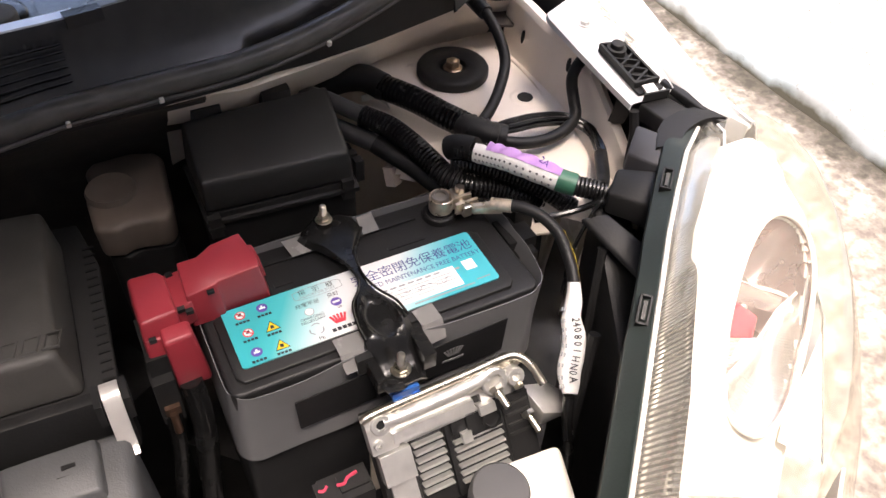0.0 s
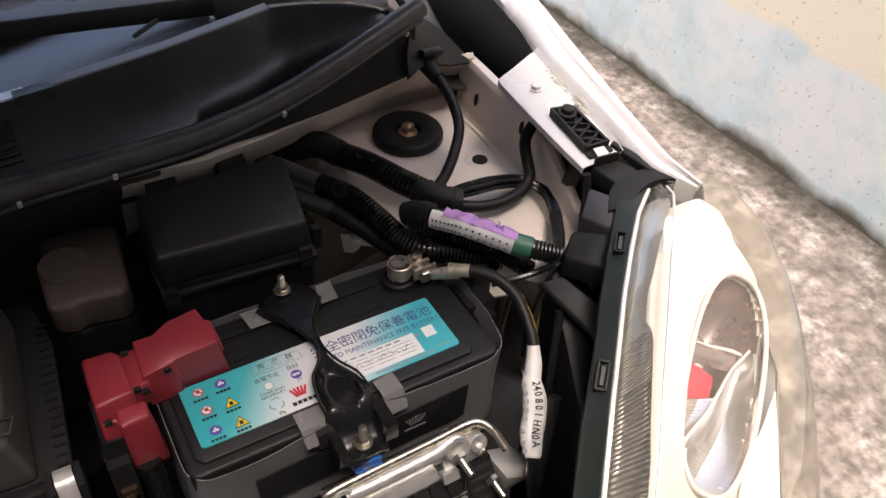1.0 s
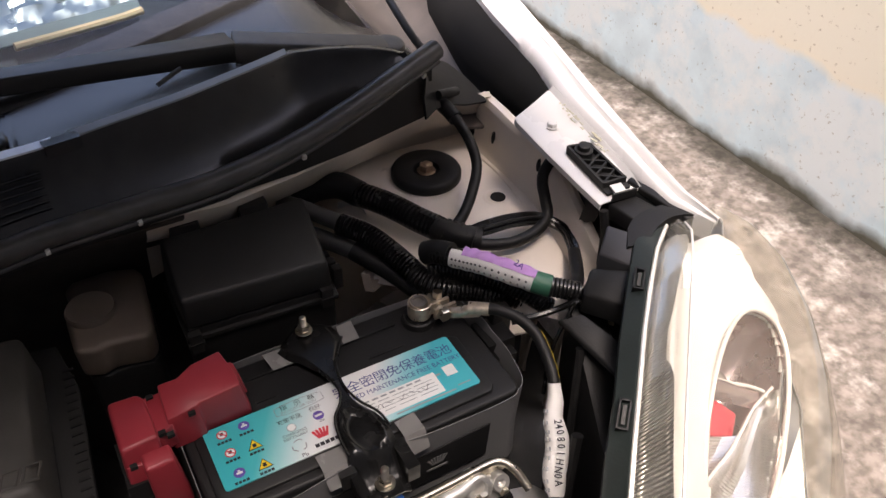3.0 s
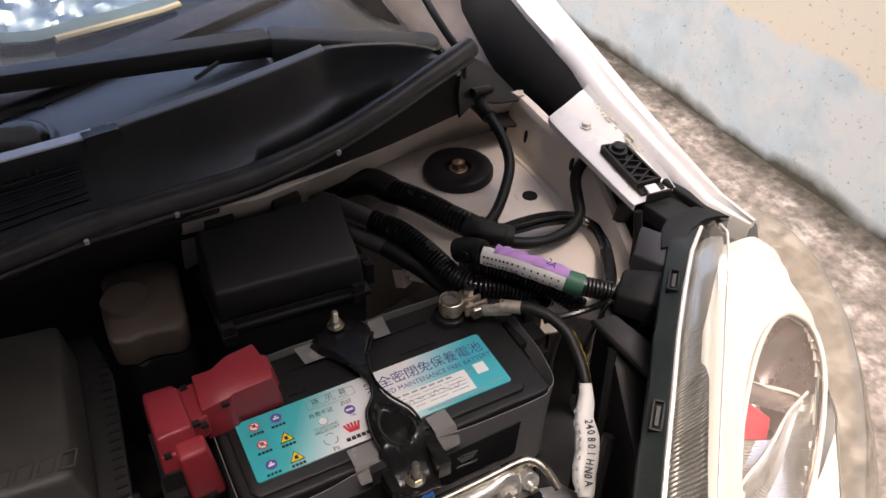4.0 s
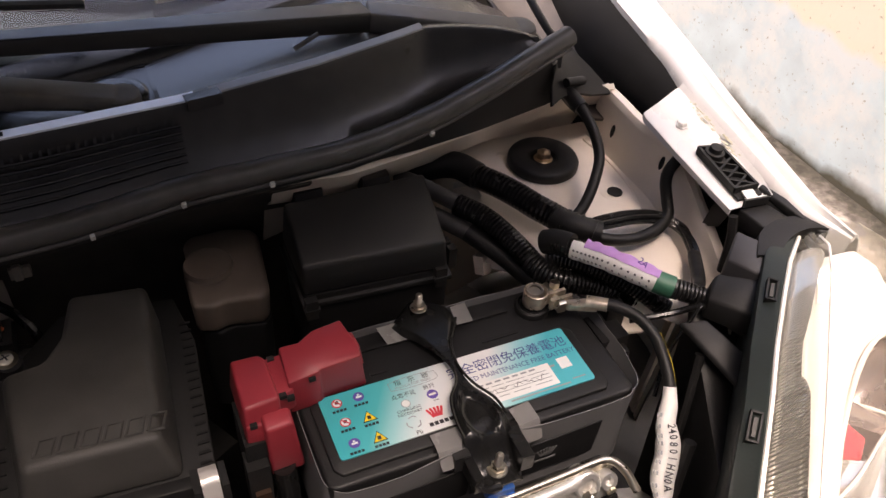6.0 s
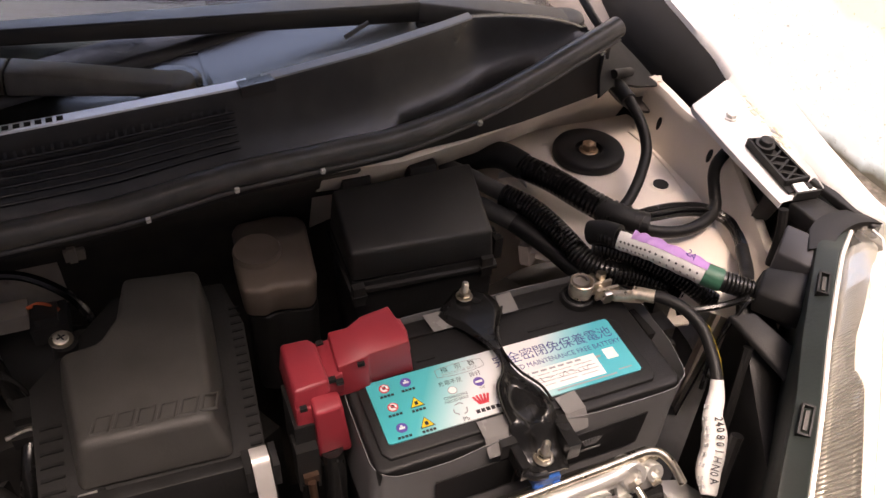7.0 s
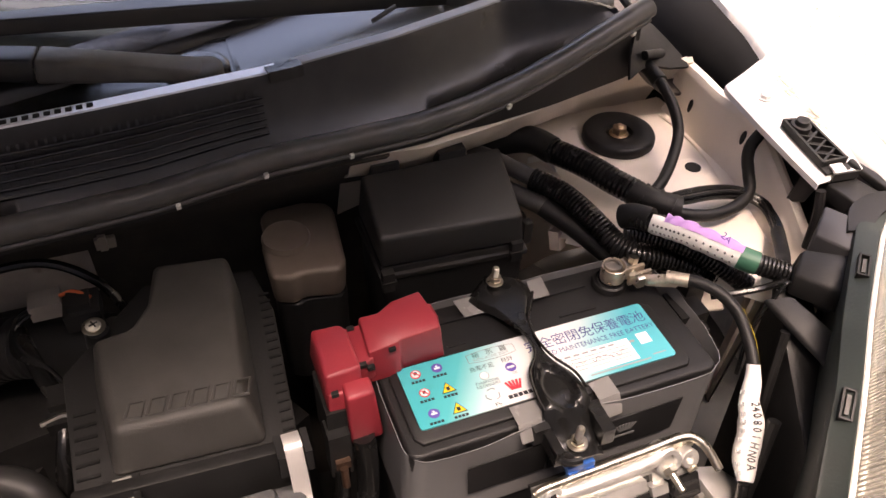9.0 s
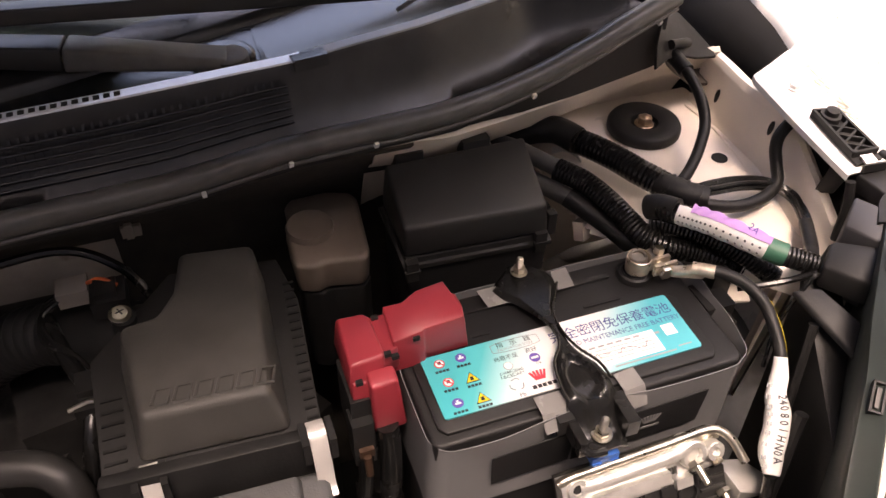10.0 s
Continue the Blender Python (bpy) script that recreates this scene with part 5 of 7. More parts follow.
part("cap", lathe([(0.0205, 0), (0.0210, 0.004), (0.0195, 0.0065), (0.0180, 0.0055), (0.006, 0.0055)], (-0.044, 0.166, 0.8005), (0, 0, 1), 32), M_TANK, tank, "round brown cap")

# ---- air cleaner ----
air = thing("air_cleaner", (-0.15, 0.04, 0.70), "grey-black moulded air cleaner box with steel clips", "air cleaner")
lo = [(-0.2015, -0.0185), (-0.0995, -0.0245), (-0.0945, 0.06), (-0.0915, 0.128), (-0.153, 0.141), (-0.162, 0.098), (-0.175, 0.077), (-0.2085, 0.072)]
hi = [(-0.1925, -0.0095), (-0.1090, -0.0140), (-0.1030, 0.06), (-0.0960, 0.130), (-0.1515, 0.137), (-0.160, 0.098), (-0.174, 0.0775), (-0.2000, 0.0745)]
part("lid", hexa([(x, y, 0.790) for x, y in lo], [(x, y, 0.8285 + 0.05 * max(0, y) * 0.6) for x, y in hi], 0.006, 4), M_AIR, air, "grey-black lid with raised brand mark")
# raised mark on the lid: plain slanted bars
for k in range(6):
    u = -0.1840 + 0.0138 * k
    m = pose(u, 0.0035 - 0.06 * (u + 0.1840), 0.8284, 0, 0, -4)
    slant = [(0.0, -0.0062), (0.0098, -0.0062), (0.0128, 0.0062), (0.0030, 0.0062)]
    edge = tube([(x, y, 0.0002) for x, y in slant + slant[:1]], 0.0014, 6, 1)
    bmesh.ops.transform(edge, matrix=m, verts=edge.verts)
    part("raised_bar", edge, M_AIR, air)
part("lid_flange", prism([(-0.226, -0.024), (-0.080, -0.031), (-0.070, 0.10), (-0.078, 0.152), (-0.165, 0.162), (-0.23, 0.085)], 0.7815, 0.7900, 0.0015), bpy.data.materials["matt_black"], air, "black rim under the lid")
for k in range(17):
    y = -0.018 + 0.0085 * k
    part("flange_rib", box(-0.0885 + 0.0006 * k, -0.0815 + 0.0763 * (y + 0.031), y, y + 0.0022, 0.7890, 0.7912, 0.0003), M_BLACK, air)
for k in range(6):
    part("flange_rib", box(-0.224, -0.209, -0.012 + 0.011 * k, -0.0095 + 0.011 * k, 0.7890, 0.7912, 0.0003), M_BLACK, air)
part("front_wall", hexa([(-0.228, -0.036, 0.740), (-0.078, -0.043, 0.740), (-0.076, -0.028, 0.740), (-0.226, -0.021, 0.740)], [(-0.228, -0.033, 0.7985), (-0.0775, -0.040, 0.7985), (-0.076, -0.030, 0.7985), (-0.226, -0.023, 0.7985)], 0.0015), M_BLACK, air, "black front wall of the box")
low = mat("air_duct_plastic", (0.058, 0.060, 0.062), 0.5, vary=0.12, bump=0.3, bump_scale=700)
part("lower_case", hexa([(-0.21, -0.12, 0.66), (-0.075, -0.125, 0.66), (-0.08, -0.045, 0.66), (-0.22, -0.04, 0.66)], [(-0.212, -0.098, 0.757), (-0.088, -0.104, 0.757), (-0.082, -0.046, 0.772), (-0.222, -0.038, 0.772)], 0.008, 3), low, air, "dark grey intake duct")
part("duct_window", merge(box(-0.132, -0.108, -0.068, -0.050, 0.764, 0.7725, 0.001), box(-0.128, -0.119, -0.064, -0.054, 0.7715, 0.7745, 0.0005)), M_BLACK, air)
part("duct_step", hexa([(-0.17, -0.085, 0.757), (-0.104, -0.09, 0.757), (-0.10, -0.048, 0.765), (-0.168, -0.046, 0.765)], [(-0.165, -0.08, 0.768), (-0.108, -0.085, 0.768), (-0.104, -0.05, 0.778), (-0.163, -0.048, 0.778)], 0.003), low, air)
def box_clip(x, y, z):
    pts = [(x, y + 0.010, z + 0.002), (x, y + 0.002, z + 0.005), (x, y - 0.006, z + 0.001), (x, y - 0.014, z - 0.014), (x, y - 0.020, z - 0.032), (x, y - 0.027, z - 0.037)]
    rows = [[p + Vector((w, 0, 0)) for w in (-0.006, 0.0, 0.006)] for p in spline(pts, 5)]
    part("spring_clip", sheet(rows, 0.0014), mat("pale_clip", (0.62, 0.60, 0.57), 0.35, metal=0.4, vary=0.08), air, "pale spring clip")
    part("clip_lug", box(x - 0.0115, x - 0.007, y - 0.012, y + 0.008, z - 0.016, z + 0.006, 0.0015), M_BLACK, air)
    part("clip_lug", box(x + 0.007, x + 0.0115, y - 0.012, y + 0.008, z - 0.016, z + 0.006, 0.0015), M_BLACK, air)
box_clip(-0.0855, -0.036, 0.797)
box_clip(-0.196, -0.029, 0.790)

# ---- hoses and sensor left of the air box ----
duct = thing("intake_hose", (-0.27, 0.11, 0.75), "black ribbed rubber intake hose", "hose")
part("hose", ribbed([(-0.36, 0.190, 0.690), (-0.331, 0.196, 0.708), (-0.306, 0.192, 0.722), (-0.280, 0.182, 0.735), (-0.240, 0.160, 0.745)], 0.027, 0.010, 0.08, 28), bpy.data.materials["matt_black"], duct)
part("hose_band", tube([(-0.252, 0.166, 0.742), (-0.228, 0.153, 0.748), (-0.200, 0.138, 0.752)], 0.029, 28), M_BLACK, duct)
part("mouth", tube([(-0.222, 0.150, 0.750), (-0.18, 0.125, 0.756)], 0.026, 24), M_AIR, duct)
sensor = thing("air_flow_sensor", (-0.225, 0.15, 0.79), "black air flow sensor with an orange wire and grey plug", "sensor")
part("sensor_body", merge(box(-0.225, -0.198, 0.132, 0.160, 0.785, 0.802, 0.002), box(-0.221, -0.204, 0.136, 0.154, 0.802, 0.808, 0.001)), M_BLACK, sensor)
part("plug", box(-0.250, -0.226, 0.150, 0.170, 0.788, 0.803, 0.003, None), mat("grey_plug", (0.20, 0.18, 0.16), 0.5, vary=0.1), sensor, "grey plug")
part("wire", tube([(-0.226, 0.158, 0.803), (-0.215, 0.154, 0.808), (-0.203, 0.146, 0.805)], 0.0017, 8), M_ORANGE, sensor, "orange-red wire")
for k in range(3):
    part("wire", tube([(-0.248, 0.152 + 0.004 * k, 0.797), (-0.262, 0.142 + 0.004 * k, 0.793), (-0.258 - 0.003 * k, 0.122, 0.786), (-0.237, 0.098, 0.78), (-0.222, 0.06, 0.765), (-0.22, 0.0, 0.74)], 0.0016, 6), M_LOOM, sensor)
scr = thing("cross_head_screw", (-0.204, 0.119, 0.795), "bright cross-head screw with a plated washer", "screw")
part("washer", lathe([(0.0085, 0), (0.009, 0.0007), (0.0085, 0.0014)], (-0.204, 0.119, 0.7985), (0.1, -0.1, 1), 24), M_STEEL, scr)
part("head", lathe([(0.0058, 0), (0.0056, 0.0014), (0.0046, 0.0021), (0.001, 0.0023)], (-0.204, 0.119, 0.7999), (0.1, -0.1, 1), 18), mat("dull_zinc", (0.62, 0.58, 0.50), 0.45, metal=0.5, vary=0.1), scr)
part("cross", merge(box(-0.0035, 0.0035, -0.0006, 0.0006, 0, 0.0005, 0, pose(-0.2037, 0.1187, 0.8020, 6, 6, 30)), box(-0.0006, 0.0006, -0.0035, 0.0035, 0, 0.0005, 0, pose(-0.2037, 0.1187, 0.8020, 6, 6, 30))), M_INK, scr)
part("boss", lathe([(0.010, 0), (0.0095, 0.02)], (-0.204, 0.119, 0.778), (0.1, -0.1, 1), 16), M_BLACK, scr)
hose2 = thing("breather_hose", (-0.27, 0.03, 0.68), "smooth black rubber hose bending down", "hose")
part("hose", tube([(-0.42, 0.072, 0.745), (-0.350, 0.048, 0.752), (-0.293, 0.035, 0.755), (-0.272, 0.028, 0.753), (-0.259, 0.018, 0.744), (-0.256, 0.012, 0.722), (-0.262, 0.016, 0.68)], 0.0128, 20), mat("dull_hose_rubber", (0.022, 0.0215, 0.021), 0.5, vary=0.25, bump=0.2), hose2)
harness_l = thing("engine_harness", (-0.225, 0.0, 0.72), "black taped harness beside the air box", "wiring harness")
part("trunk", tube([(-0.262, 0.150, 0.782), (-0.256, 0.128, 0.778), (-0.246, 0.100, 0.773), (-0.237, 0.080, 0.769), (-0.236, 0.058, 0.764), (-0.241, 0.040, 0.748), (-0.251, 0.026, 0.71)], 0.0065, 10), M_LOOM, harness_l)
part("connector", merge(box(-0.243, -0.228, 0.066, 0.086, 0.768, 0.782, 0.002), box(-0.246, -0.226, 0.054, 0.066, 0.764, 0.775, 0.001)), M_BLACK, harness_l)
part("bracket", tube([(-0.250, 0.058, 0.774), (-0.232, 0.060, 0.776), (-0.2275, 0.050, 0.770)], 0.0018, 6), M_STEEL, harness_l, "thin plated bracket")
part("branch", tube([(-0.37, 0.20, 0.79), (-0.30, 0.205, 0.80), (-0.24, 0.20, 0.805), (-0.20, 0.18, 0.79), (-0.18, 0.16, 0.76)], 0.004, 8), M_LOOM, harness_l)
plugs = thing("wire_plug", (-0.185, 0.21, 0.80), "small pale plug at the bulkhead", "plug")
part("body", merge(box(-0.196, -0.180, 0.206, 0.216, 0.80, 0.811, 0.002), box(-0.192, -0.186, 0.200, 0.208, 0.803, 0.818, 0.001)), mat("dusty_plug", (0.30, 0.27, 0.23), 0.5), plugs)
pin = thing("pipe_end", (-0.093, 0.238, 0.74), "bent plated pipe end behind the air box", "pipe")
part("pipe", tube([(-0.096, 0.230, 0.735), (-0.094, 0.236, 0.752), (-0.090, 0.240, 0.760), (-0.086, 0.243, 0.756)], 0.0028, 8), M_CAST, pin)
engine = thing("engine_block", (-0.3, 0.1, 0.32), "dark grimy engine and gearbox castings", "engine")
random.seed(12)
for k in range(46):
    x, y = -0.70 + 0.90 * random.random(), -0.16 + 0.36 * random.random()
    s, h = 0.03 + 0.05 * random.random(), 0.55 + 0.12 * random.random()
    part("casting", box(-s, s, -s * 0.8, s * 0.8, 0, h - 0.32, 0.006, pose(x, y, 0.32, 0, 0, 60 * random.random())), M_ENGINE, engine)

# ---- looms over the strut tower ----
loom = thing("main_harness", (0.20, 0.12, 0.80), "black corrugated wiring harness with taped branches", "wiring harness")
part("large_conduit", ribbed([(0.205, 0.170, 0.836), (0.218, 0.148, 0.837), (0.228, 0.128, 0.837), (0.236, 0.108, 0.837), (0.245, 0.092, 0.836), (0.252, 0.078, 0.835)], 0.0118, 0.0044, 0.2), M_LOOM, loom, "large corrugated conduit")
part("large_sleeve", tube([(0.150, 0.212, 0.808), (0.165, 0.209, 0.822), (0.180, 0.202, 0.831), (0.196, 0.189, 0.836), (0.207, 0.168, 0.836)], 0.0128, 16), M_TAPE, loom)
part("taped_joint", tube([(0.245, 0.090, 0.836), (0.253, 0.077, 0.836), (0.264, 0.067, 0.834), (0.274, 0.061, 0.832)], 0.0112, 14), M_TAPE, loom, "taped junction of the branches")
for k in range(6):
    part("tape_turn", sweep(bmesh.new(), [Vector((0.2465 + 0.0042 * k, 0.0875 - 0.0048 * k, 0.836 - 0.0005 * k)), Vector((0.2482 + 0.0042 * k, 0.0856 - 0.0048 * k, 0.8358 - 0.0005 * k))], 0.0116 + 0.0004 * (k % 2), 14), M_TAPE, loom)
part("small_conduit", ribbed([(0.175, 0.142, 0.830), (0.191, 0.120, 0.828), (0.201, 0.096, 0.824), (0.208, 0.076, 0.819), (0.215, 0.057, 0.813), (0.228, 0.041, 0.810), (0.251, 0.031, 0.806), (0.272, 0.019, 0.800), (0.293, 0.011, 0.790)], 0.0102, 0.0036, 0.2), M_LOOM, loom, "smaller corrugated conduit")
part("lower_branch", ribbed([(0.222, 0.060, 0.822), (0.233, 0.052, 0.824), (0.250, 0.036, 0.824), (0.267, 0.019, 0.821), (0.285, 0.001, 0.812), (0.301, -0.013, 0.800)], 0.0088, 0.0034, 0.14), M_LOOM, loom, "ribbed branch below the conduits")
part("smooth_sleeve", tube([(0.140, 0.198, 0.830), (0.153, 0.178, 0.832), (0.166, 0.156, 0.832), (0.180, 0.135, 0.830)], 0.0078, 14), M_RUBBER, loom)
part("lower_sleeve", tube([(0.140, 0.178, 0.814), (0.152, 0.159, 0.815), (0.165, 0.139, 0.815), (0.181, 0.118, 0.812)], 0.0084, 14), M_RUBBER, loom)
part("lower_conduit", tube([(0.178, 0.122, 0.813), (0.189, 0.106, 0.808), (0.201, 0.089, 0.802), (0.213, 0.066, 0.795), (0.228, 0.046, 0.785)], 0.0090, 14), M_TAPE, loom, "taped end of the lower sleeve")
part("pale_plug", box(-0.006, 0.006, -0.005, 0.005, -0.010, 0.008, 0.002, pose(0.187, 0.106, 0.787, -20, 10, 30)), mat("pale_plug", (0.42, 0.36, 0.32), 0.5, vary=0.12), loom, "small pale plug")
part("steel_strap", sheet([[q + Vector((0, 0, -0.004)), q + Vector((0, 0, 0.003))] for q in spline([(0.190, 0.182, 0.820), (0.203, 0.180, 0.821), (0.2095, 0.171, 0.819), (0.210, 0.160, 0.815)], 5)], 0.0012), M_CAST, loom, "bright bent strap")
random.seed(21)
for k in range(15):
    dx, dz = 0.0052 * (random.random() - 0.5) * 2, 0.0045 * (random.random() - 0.5) * 2
    part("wire", tube([(0.262, 0.070 + dx * 0.6, 0.836 + dz * 0.5), (0.285, 0.069 + dx, 0.836 + dz), (0.314, 0.068 + dx, 0.8345 + dz), (0.343, 0.063 + dx * 0.9, 0.829 + dz), (0.355 + dx * 0.6, 0.045, 0.8245 + dz * 0.8), (0.346 + dx * 0.7, 0.016, 0.822 + dz * 0.6), (0.325 + dx * 0.4, -0.015, 0.826 + dz * 0.4)], 0.0018, 6), M_LOOM, loom)
part("loop_branch", tube([(0.258, 0.071, 0.833), (0.269, 0.061, 0.830), (0.288, 0.053, 0.827), (0.309, 0.050, 0.826), (0.332, 0.054, 0.827), (0.348, 0.063, 0.831), (0.353, 0.075, 0.840), (0.354, 0.083, 0.852), (0.358, 0.087, 0.863), (0.372, 0.090, 0.873), (0.392, 0.090, 0.872)], 0.0054, 14), M_TAPE, loom, "thick taped branch looping to the fender")
part("end_branch", tube([(0.346, 0.017, 0.822), (0.326, -0.014, 0.826), (0.309, -0.032, 0.829), (0.303, -0.05, 0.80)], 0.0058, 12), M_TAPE, loom)

lamp_loom = thing("lamp_harness", (0.26, 0.0, 0.83), "headlamp harness wrapped in a white and purple sticker", "wiring harness")
part("conduit", ribbed([(0.226, 0.056, 0.840), (0.231, 0.047, 0.842), (0.240, 0.036, 0.843), (0.252, 0.022, 0.843), (0.266, 0.005, 0.841), (0.278, -0.010, 0.839), (0.289, -0.021, 0.837), (0.300, -0.029, 0.835), (0.310, -0.036, 0.833)], 0.0086), M_LOOM, lamp_loom)
part("sleeve_end", tube([(0.222, 0.066, 0.834), (0.228, 0.057, 0.840), (0.235, 0.045, 0.843)], 0.0105, 16), M_TAPE, lamp_loom)
SC = spline([(0.2345, 0.0430, 0.8430), (0.243, 0.0325, 0.8435), (0.252, 0.022, 0.8435), (0.266, 0.005, 0.8415), (0.281, -0.0130, 0.8388)], 8)
def on_loom(i, a, r):
    d = (SC[min(i + 1, len(SC) - 1)] - SC[max(i - 1, 0)]).normalized()
    out = eye0 - SC[i]
    out = (out - d * out.dot(d)).normalized()
    side = d.cross(out).normalized()
    return SC[i] + (out * math.cos(a) + side * math.sin(a)) * r
n_sc = len(SC)
def sticker(i0, i1, a0, a1, r, crinkle):
    return sheet([[on_loom(i, a, r + crinkle * math.sin(i * 1.1 + a * 3)) for a in np.linspace(a0, a1, 12)] for i in range(i0, i1)], 0.0004)
st_w = part("white_sticker", sticker(0, n_sc, -0.75, 1.9, 0.0093, 0.0003), M_PAPER, lamp_loom, "white sticker with printed rows")
st_p = part("purple_sticker", sticker(6, n_sc, -2.2, -0.30, 0.0102, 0.0009), M_PURPLE, lamp_loom, "crumpled purple sticker")
part("green_wrap", sweep(bmesh.new(), spline([(0.2800, -0.0120, 0.8390), (0.2850, -0.0172, 0.8380), (0.2905, -0.0222, 0.8370)], 5), 0.0096, 18), M_GREEN, lamp_loom, "dark green printed wrap")
for i in range(2, n_sc - 2, 2):
    for a, h in ((0.25, 0.0008), (0.8, 0.0005)):
        p = on_loom(i, a, 0.0099)
        part("sticker_print", box(-0.0009, 0.0009, -h, h, 0, 0.0004, 0, look(p, p + (p - eye0)) @ pose(0, 0, 0, 0, 0, -38)), M_INK, st_w)
p = on_loom(n_sc - 8, -0.75, 0.0118)
lettering("2A", 0.0075, look(p, p + (p - eye0)) @ pose(0, 0, 0, 0, 0, -28), M_VIOLET, st_p)

hose3 = thing("washer_hose", (0.28, 0.12, 0.85), "black rubber hose from the cowl to the harness", "hose")
part("hose", tube([(0.311, 0.190, 0.889), (0.312, 0.169, 0.885), (0.314, 0.148, 0.873), (0.310, 0.128, 0.859), (0.293, 0.107, 0.849), (0.275, 0.091, 0.841), (0.260, 0.081, 0.838)], 0.0050, 14), M_BLACK, hose3)
part("boot", tube([(0.313, 0.205, 0.886), (0.311, 0.190, 0.889), (0.312, 0.172, 0.8855)], 0.0072, 14), M_BLACK, hose3)

# ---- black plastics between battery and headlamp ----
relay = thing("relay_holder", (0.28, -0.02, 0.74), "small black relay holder beside the battery", "relay holder")
part("holder", merge(box(0.236, 0.262, -0.020, 0.010, 0.74, 0.79, 0.003), box(0.240, 0.258, -0.030, -0.018, 0.745, 0.782, 0.002), box(0.252, 0.270, 0.0, 0.02, 0.75, 0.802, 0.002)), M_BLACK, relay)
part("plate", prism([(0.262, -0.006), (0.285, -0.012), (0.292, 0.004), (0.276, 0.016), (0.262, 0.012)], 0.775, 0.778, 0.001), M_PRIMER, relay, "pale painted bracket")
part("screw", lathe([(0.004, 0), (0.003, 0.002)], (0.249, -0.0205, 0.782), (0, -0.3, 1), 10), M_STEEL, relay)
radsup = thing("lamp_carrier", (0.30, -0.09, 0.32), "black plastic carrier panel behind the headlamp", "panel")
rows = []
for s in np.linspace(0, 1, 12):
    a = Vector((0.296, -0.040, 0.826)).lerp(Vector((0.225, -0.235, 0.735)), s)
    rows.append([a + Vector((0.045, 0.022, 0.004)) * 1.0, a + Vector((0.012, 0.003, 0.003)), a + Vector((0.003, -0.001, -0.002)), a + Vector((-0.002, -0.003, -0.03)), a + Vector((-0.004, -0.01, -0.2)), a + Vector((-0.004, -0.01, -0.45))])
part("carrier_face", sheet(rows, 0.003), M_BLACK, radsup)
part("cover_plate", hexa([(0.277, -0.050, 0.826), (0.297, -0.060, 0.830), (0.316, -0.110, 0.818), (0.296, -0.118, 0.806)], [(0.279, -0.052, 0.831), (0.297, -0.059, 0.8345), (0.315, -0.108, 0.8225), (0.296, -0.115, 0.811)], 0.002), M_BLACK, radsup, "dull black sloping cover")
part("upper_block", hexa([(0.300, -0.050, 0.826), (0.322, -0.030, 0.830), (0.346, -0.060, 0.84), (0.325, -0.085, 0.826)], [(0.302, -0.049, 0.846), (0.323, -0.031, 0.851), (0.345, -0.060, 0.862), (0.325, -0.083, 0.848)], 0.003), M_BLACK, radsup)
part("side_web", hexa([(0.326, -0.032, 0.80), (0.350, -0.014, 0.80), (0.37, -0.045, 0.80), (0.345, -0.07, 0.80)], [(0.330, -0.030, 0.862), (0.351, -0.012, 0.872), (0.369, -0.042, 0.872), (0.345, -0.066, 0.866)], 0.002), mat("grey_web", (0.035, 0.035, 0.038), 0.5, vary=0.15), radsup, "grey plastic web")
part("rib", merge(tube([(0.285, -0.075, 0.815), (0.27, -0.095, 0.75), (0.265, -0.10, 0.66)], 0.004, 8), tube([(0.255, -0.12, 0.775), (0.235, -0.14, 0.70), (0.235, -0.14, 0.6)], 0.005, 8)), M_BLACK, radsup)
part("wire", tube([(0.304, -0.044, 0.834), (0.290, -0.036, 0.823), (0.272, -0.030, 0.818), (0.255, -0.022, 0.812)], 0.0028, 8), M_LOOM, radsup)
part("wire", tube([(0.304, -0.046, 0.832), (0.296, -0.052, 0.842), (0.288, -0.054, 0.838), (0.272, -0.056, 0.80), (0.258, -0.07, 0.77)], 0.0016, 8), M_LOOM, radsup)

# ---- headlamp bracket on the fender flange ----
br = thing("lamp_bracket", (0.378, 0.035, 0.88), "black ribbed plastic headlamp bracket bolted to the fender", "bracket")
def fl_z(y):
    return 0.8785 + 0.144 * (y - 0.007)
def flat_bar(pts, w, h, z0=0.0):
    line = [Vector((x, y, fl_z(y) + z0)) for x, y in pts]
    out = bmesh.new()
    for a, b in zip(line, line[1:]):
        d = (b - a).normalized()
        s = d.cross(Vector((0, 0, 1))).normalized() * w
        u = Vector((0, 0, h))
        vs = [out.verts.new(q) for q in (a - s, a + s, a + s + u, a - s + u, b - s, b + s, b + s + u, b - s + u)]
        for f in ((0, 3, 2, 1), (4, 5, 6, 7), (0, 1, 5, 4), (1, 2, 6, 5), (2, 3, 7, 6), (3, 0, 4, 7)):
            out.faces.new([vs[i] for i in f])
    return out
part("plate", merge(flat_bar([(0.3695, 0.073), (0.3695, 0.020)], 0.0012, 0.007), flat_bar([(0.3900, 0.068), (0.392, 0.020)], 0.0012, 0.007), flat_bar([(0.3695, 0.0725), (0.390, 0.0685)], 0.0012, 0.007), flat_bar([(0.380, 0.072), (0.381, 0.012)], 0.0125, 0.002)), M_BLACK, br)
part("lattice", merge(*[flat_bar([(0.370, 0.054 - 0.011 * k), (0.3905, 0.043 - 0.011 * k)], 0.0009, 0.0062) for k in range(3)], *[flat_bar([(0.3905, 0.054 - 0.011 * k), (0.370, 0.043 - 0.011 * k)], 0.0009, 0.0062) for k in range(3)]), M_BLACK, br, "crossed strengthening ribs")
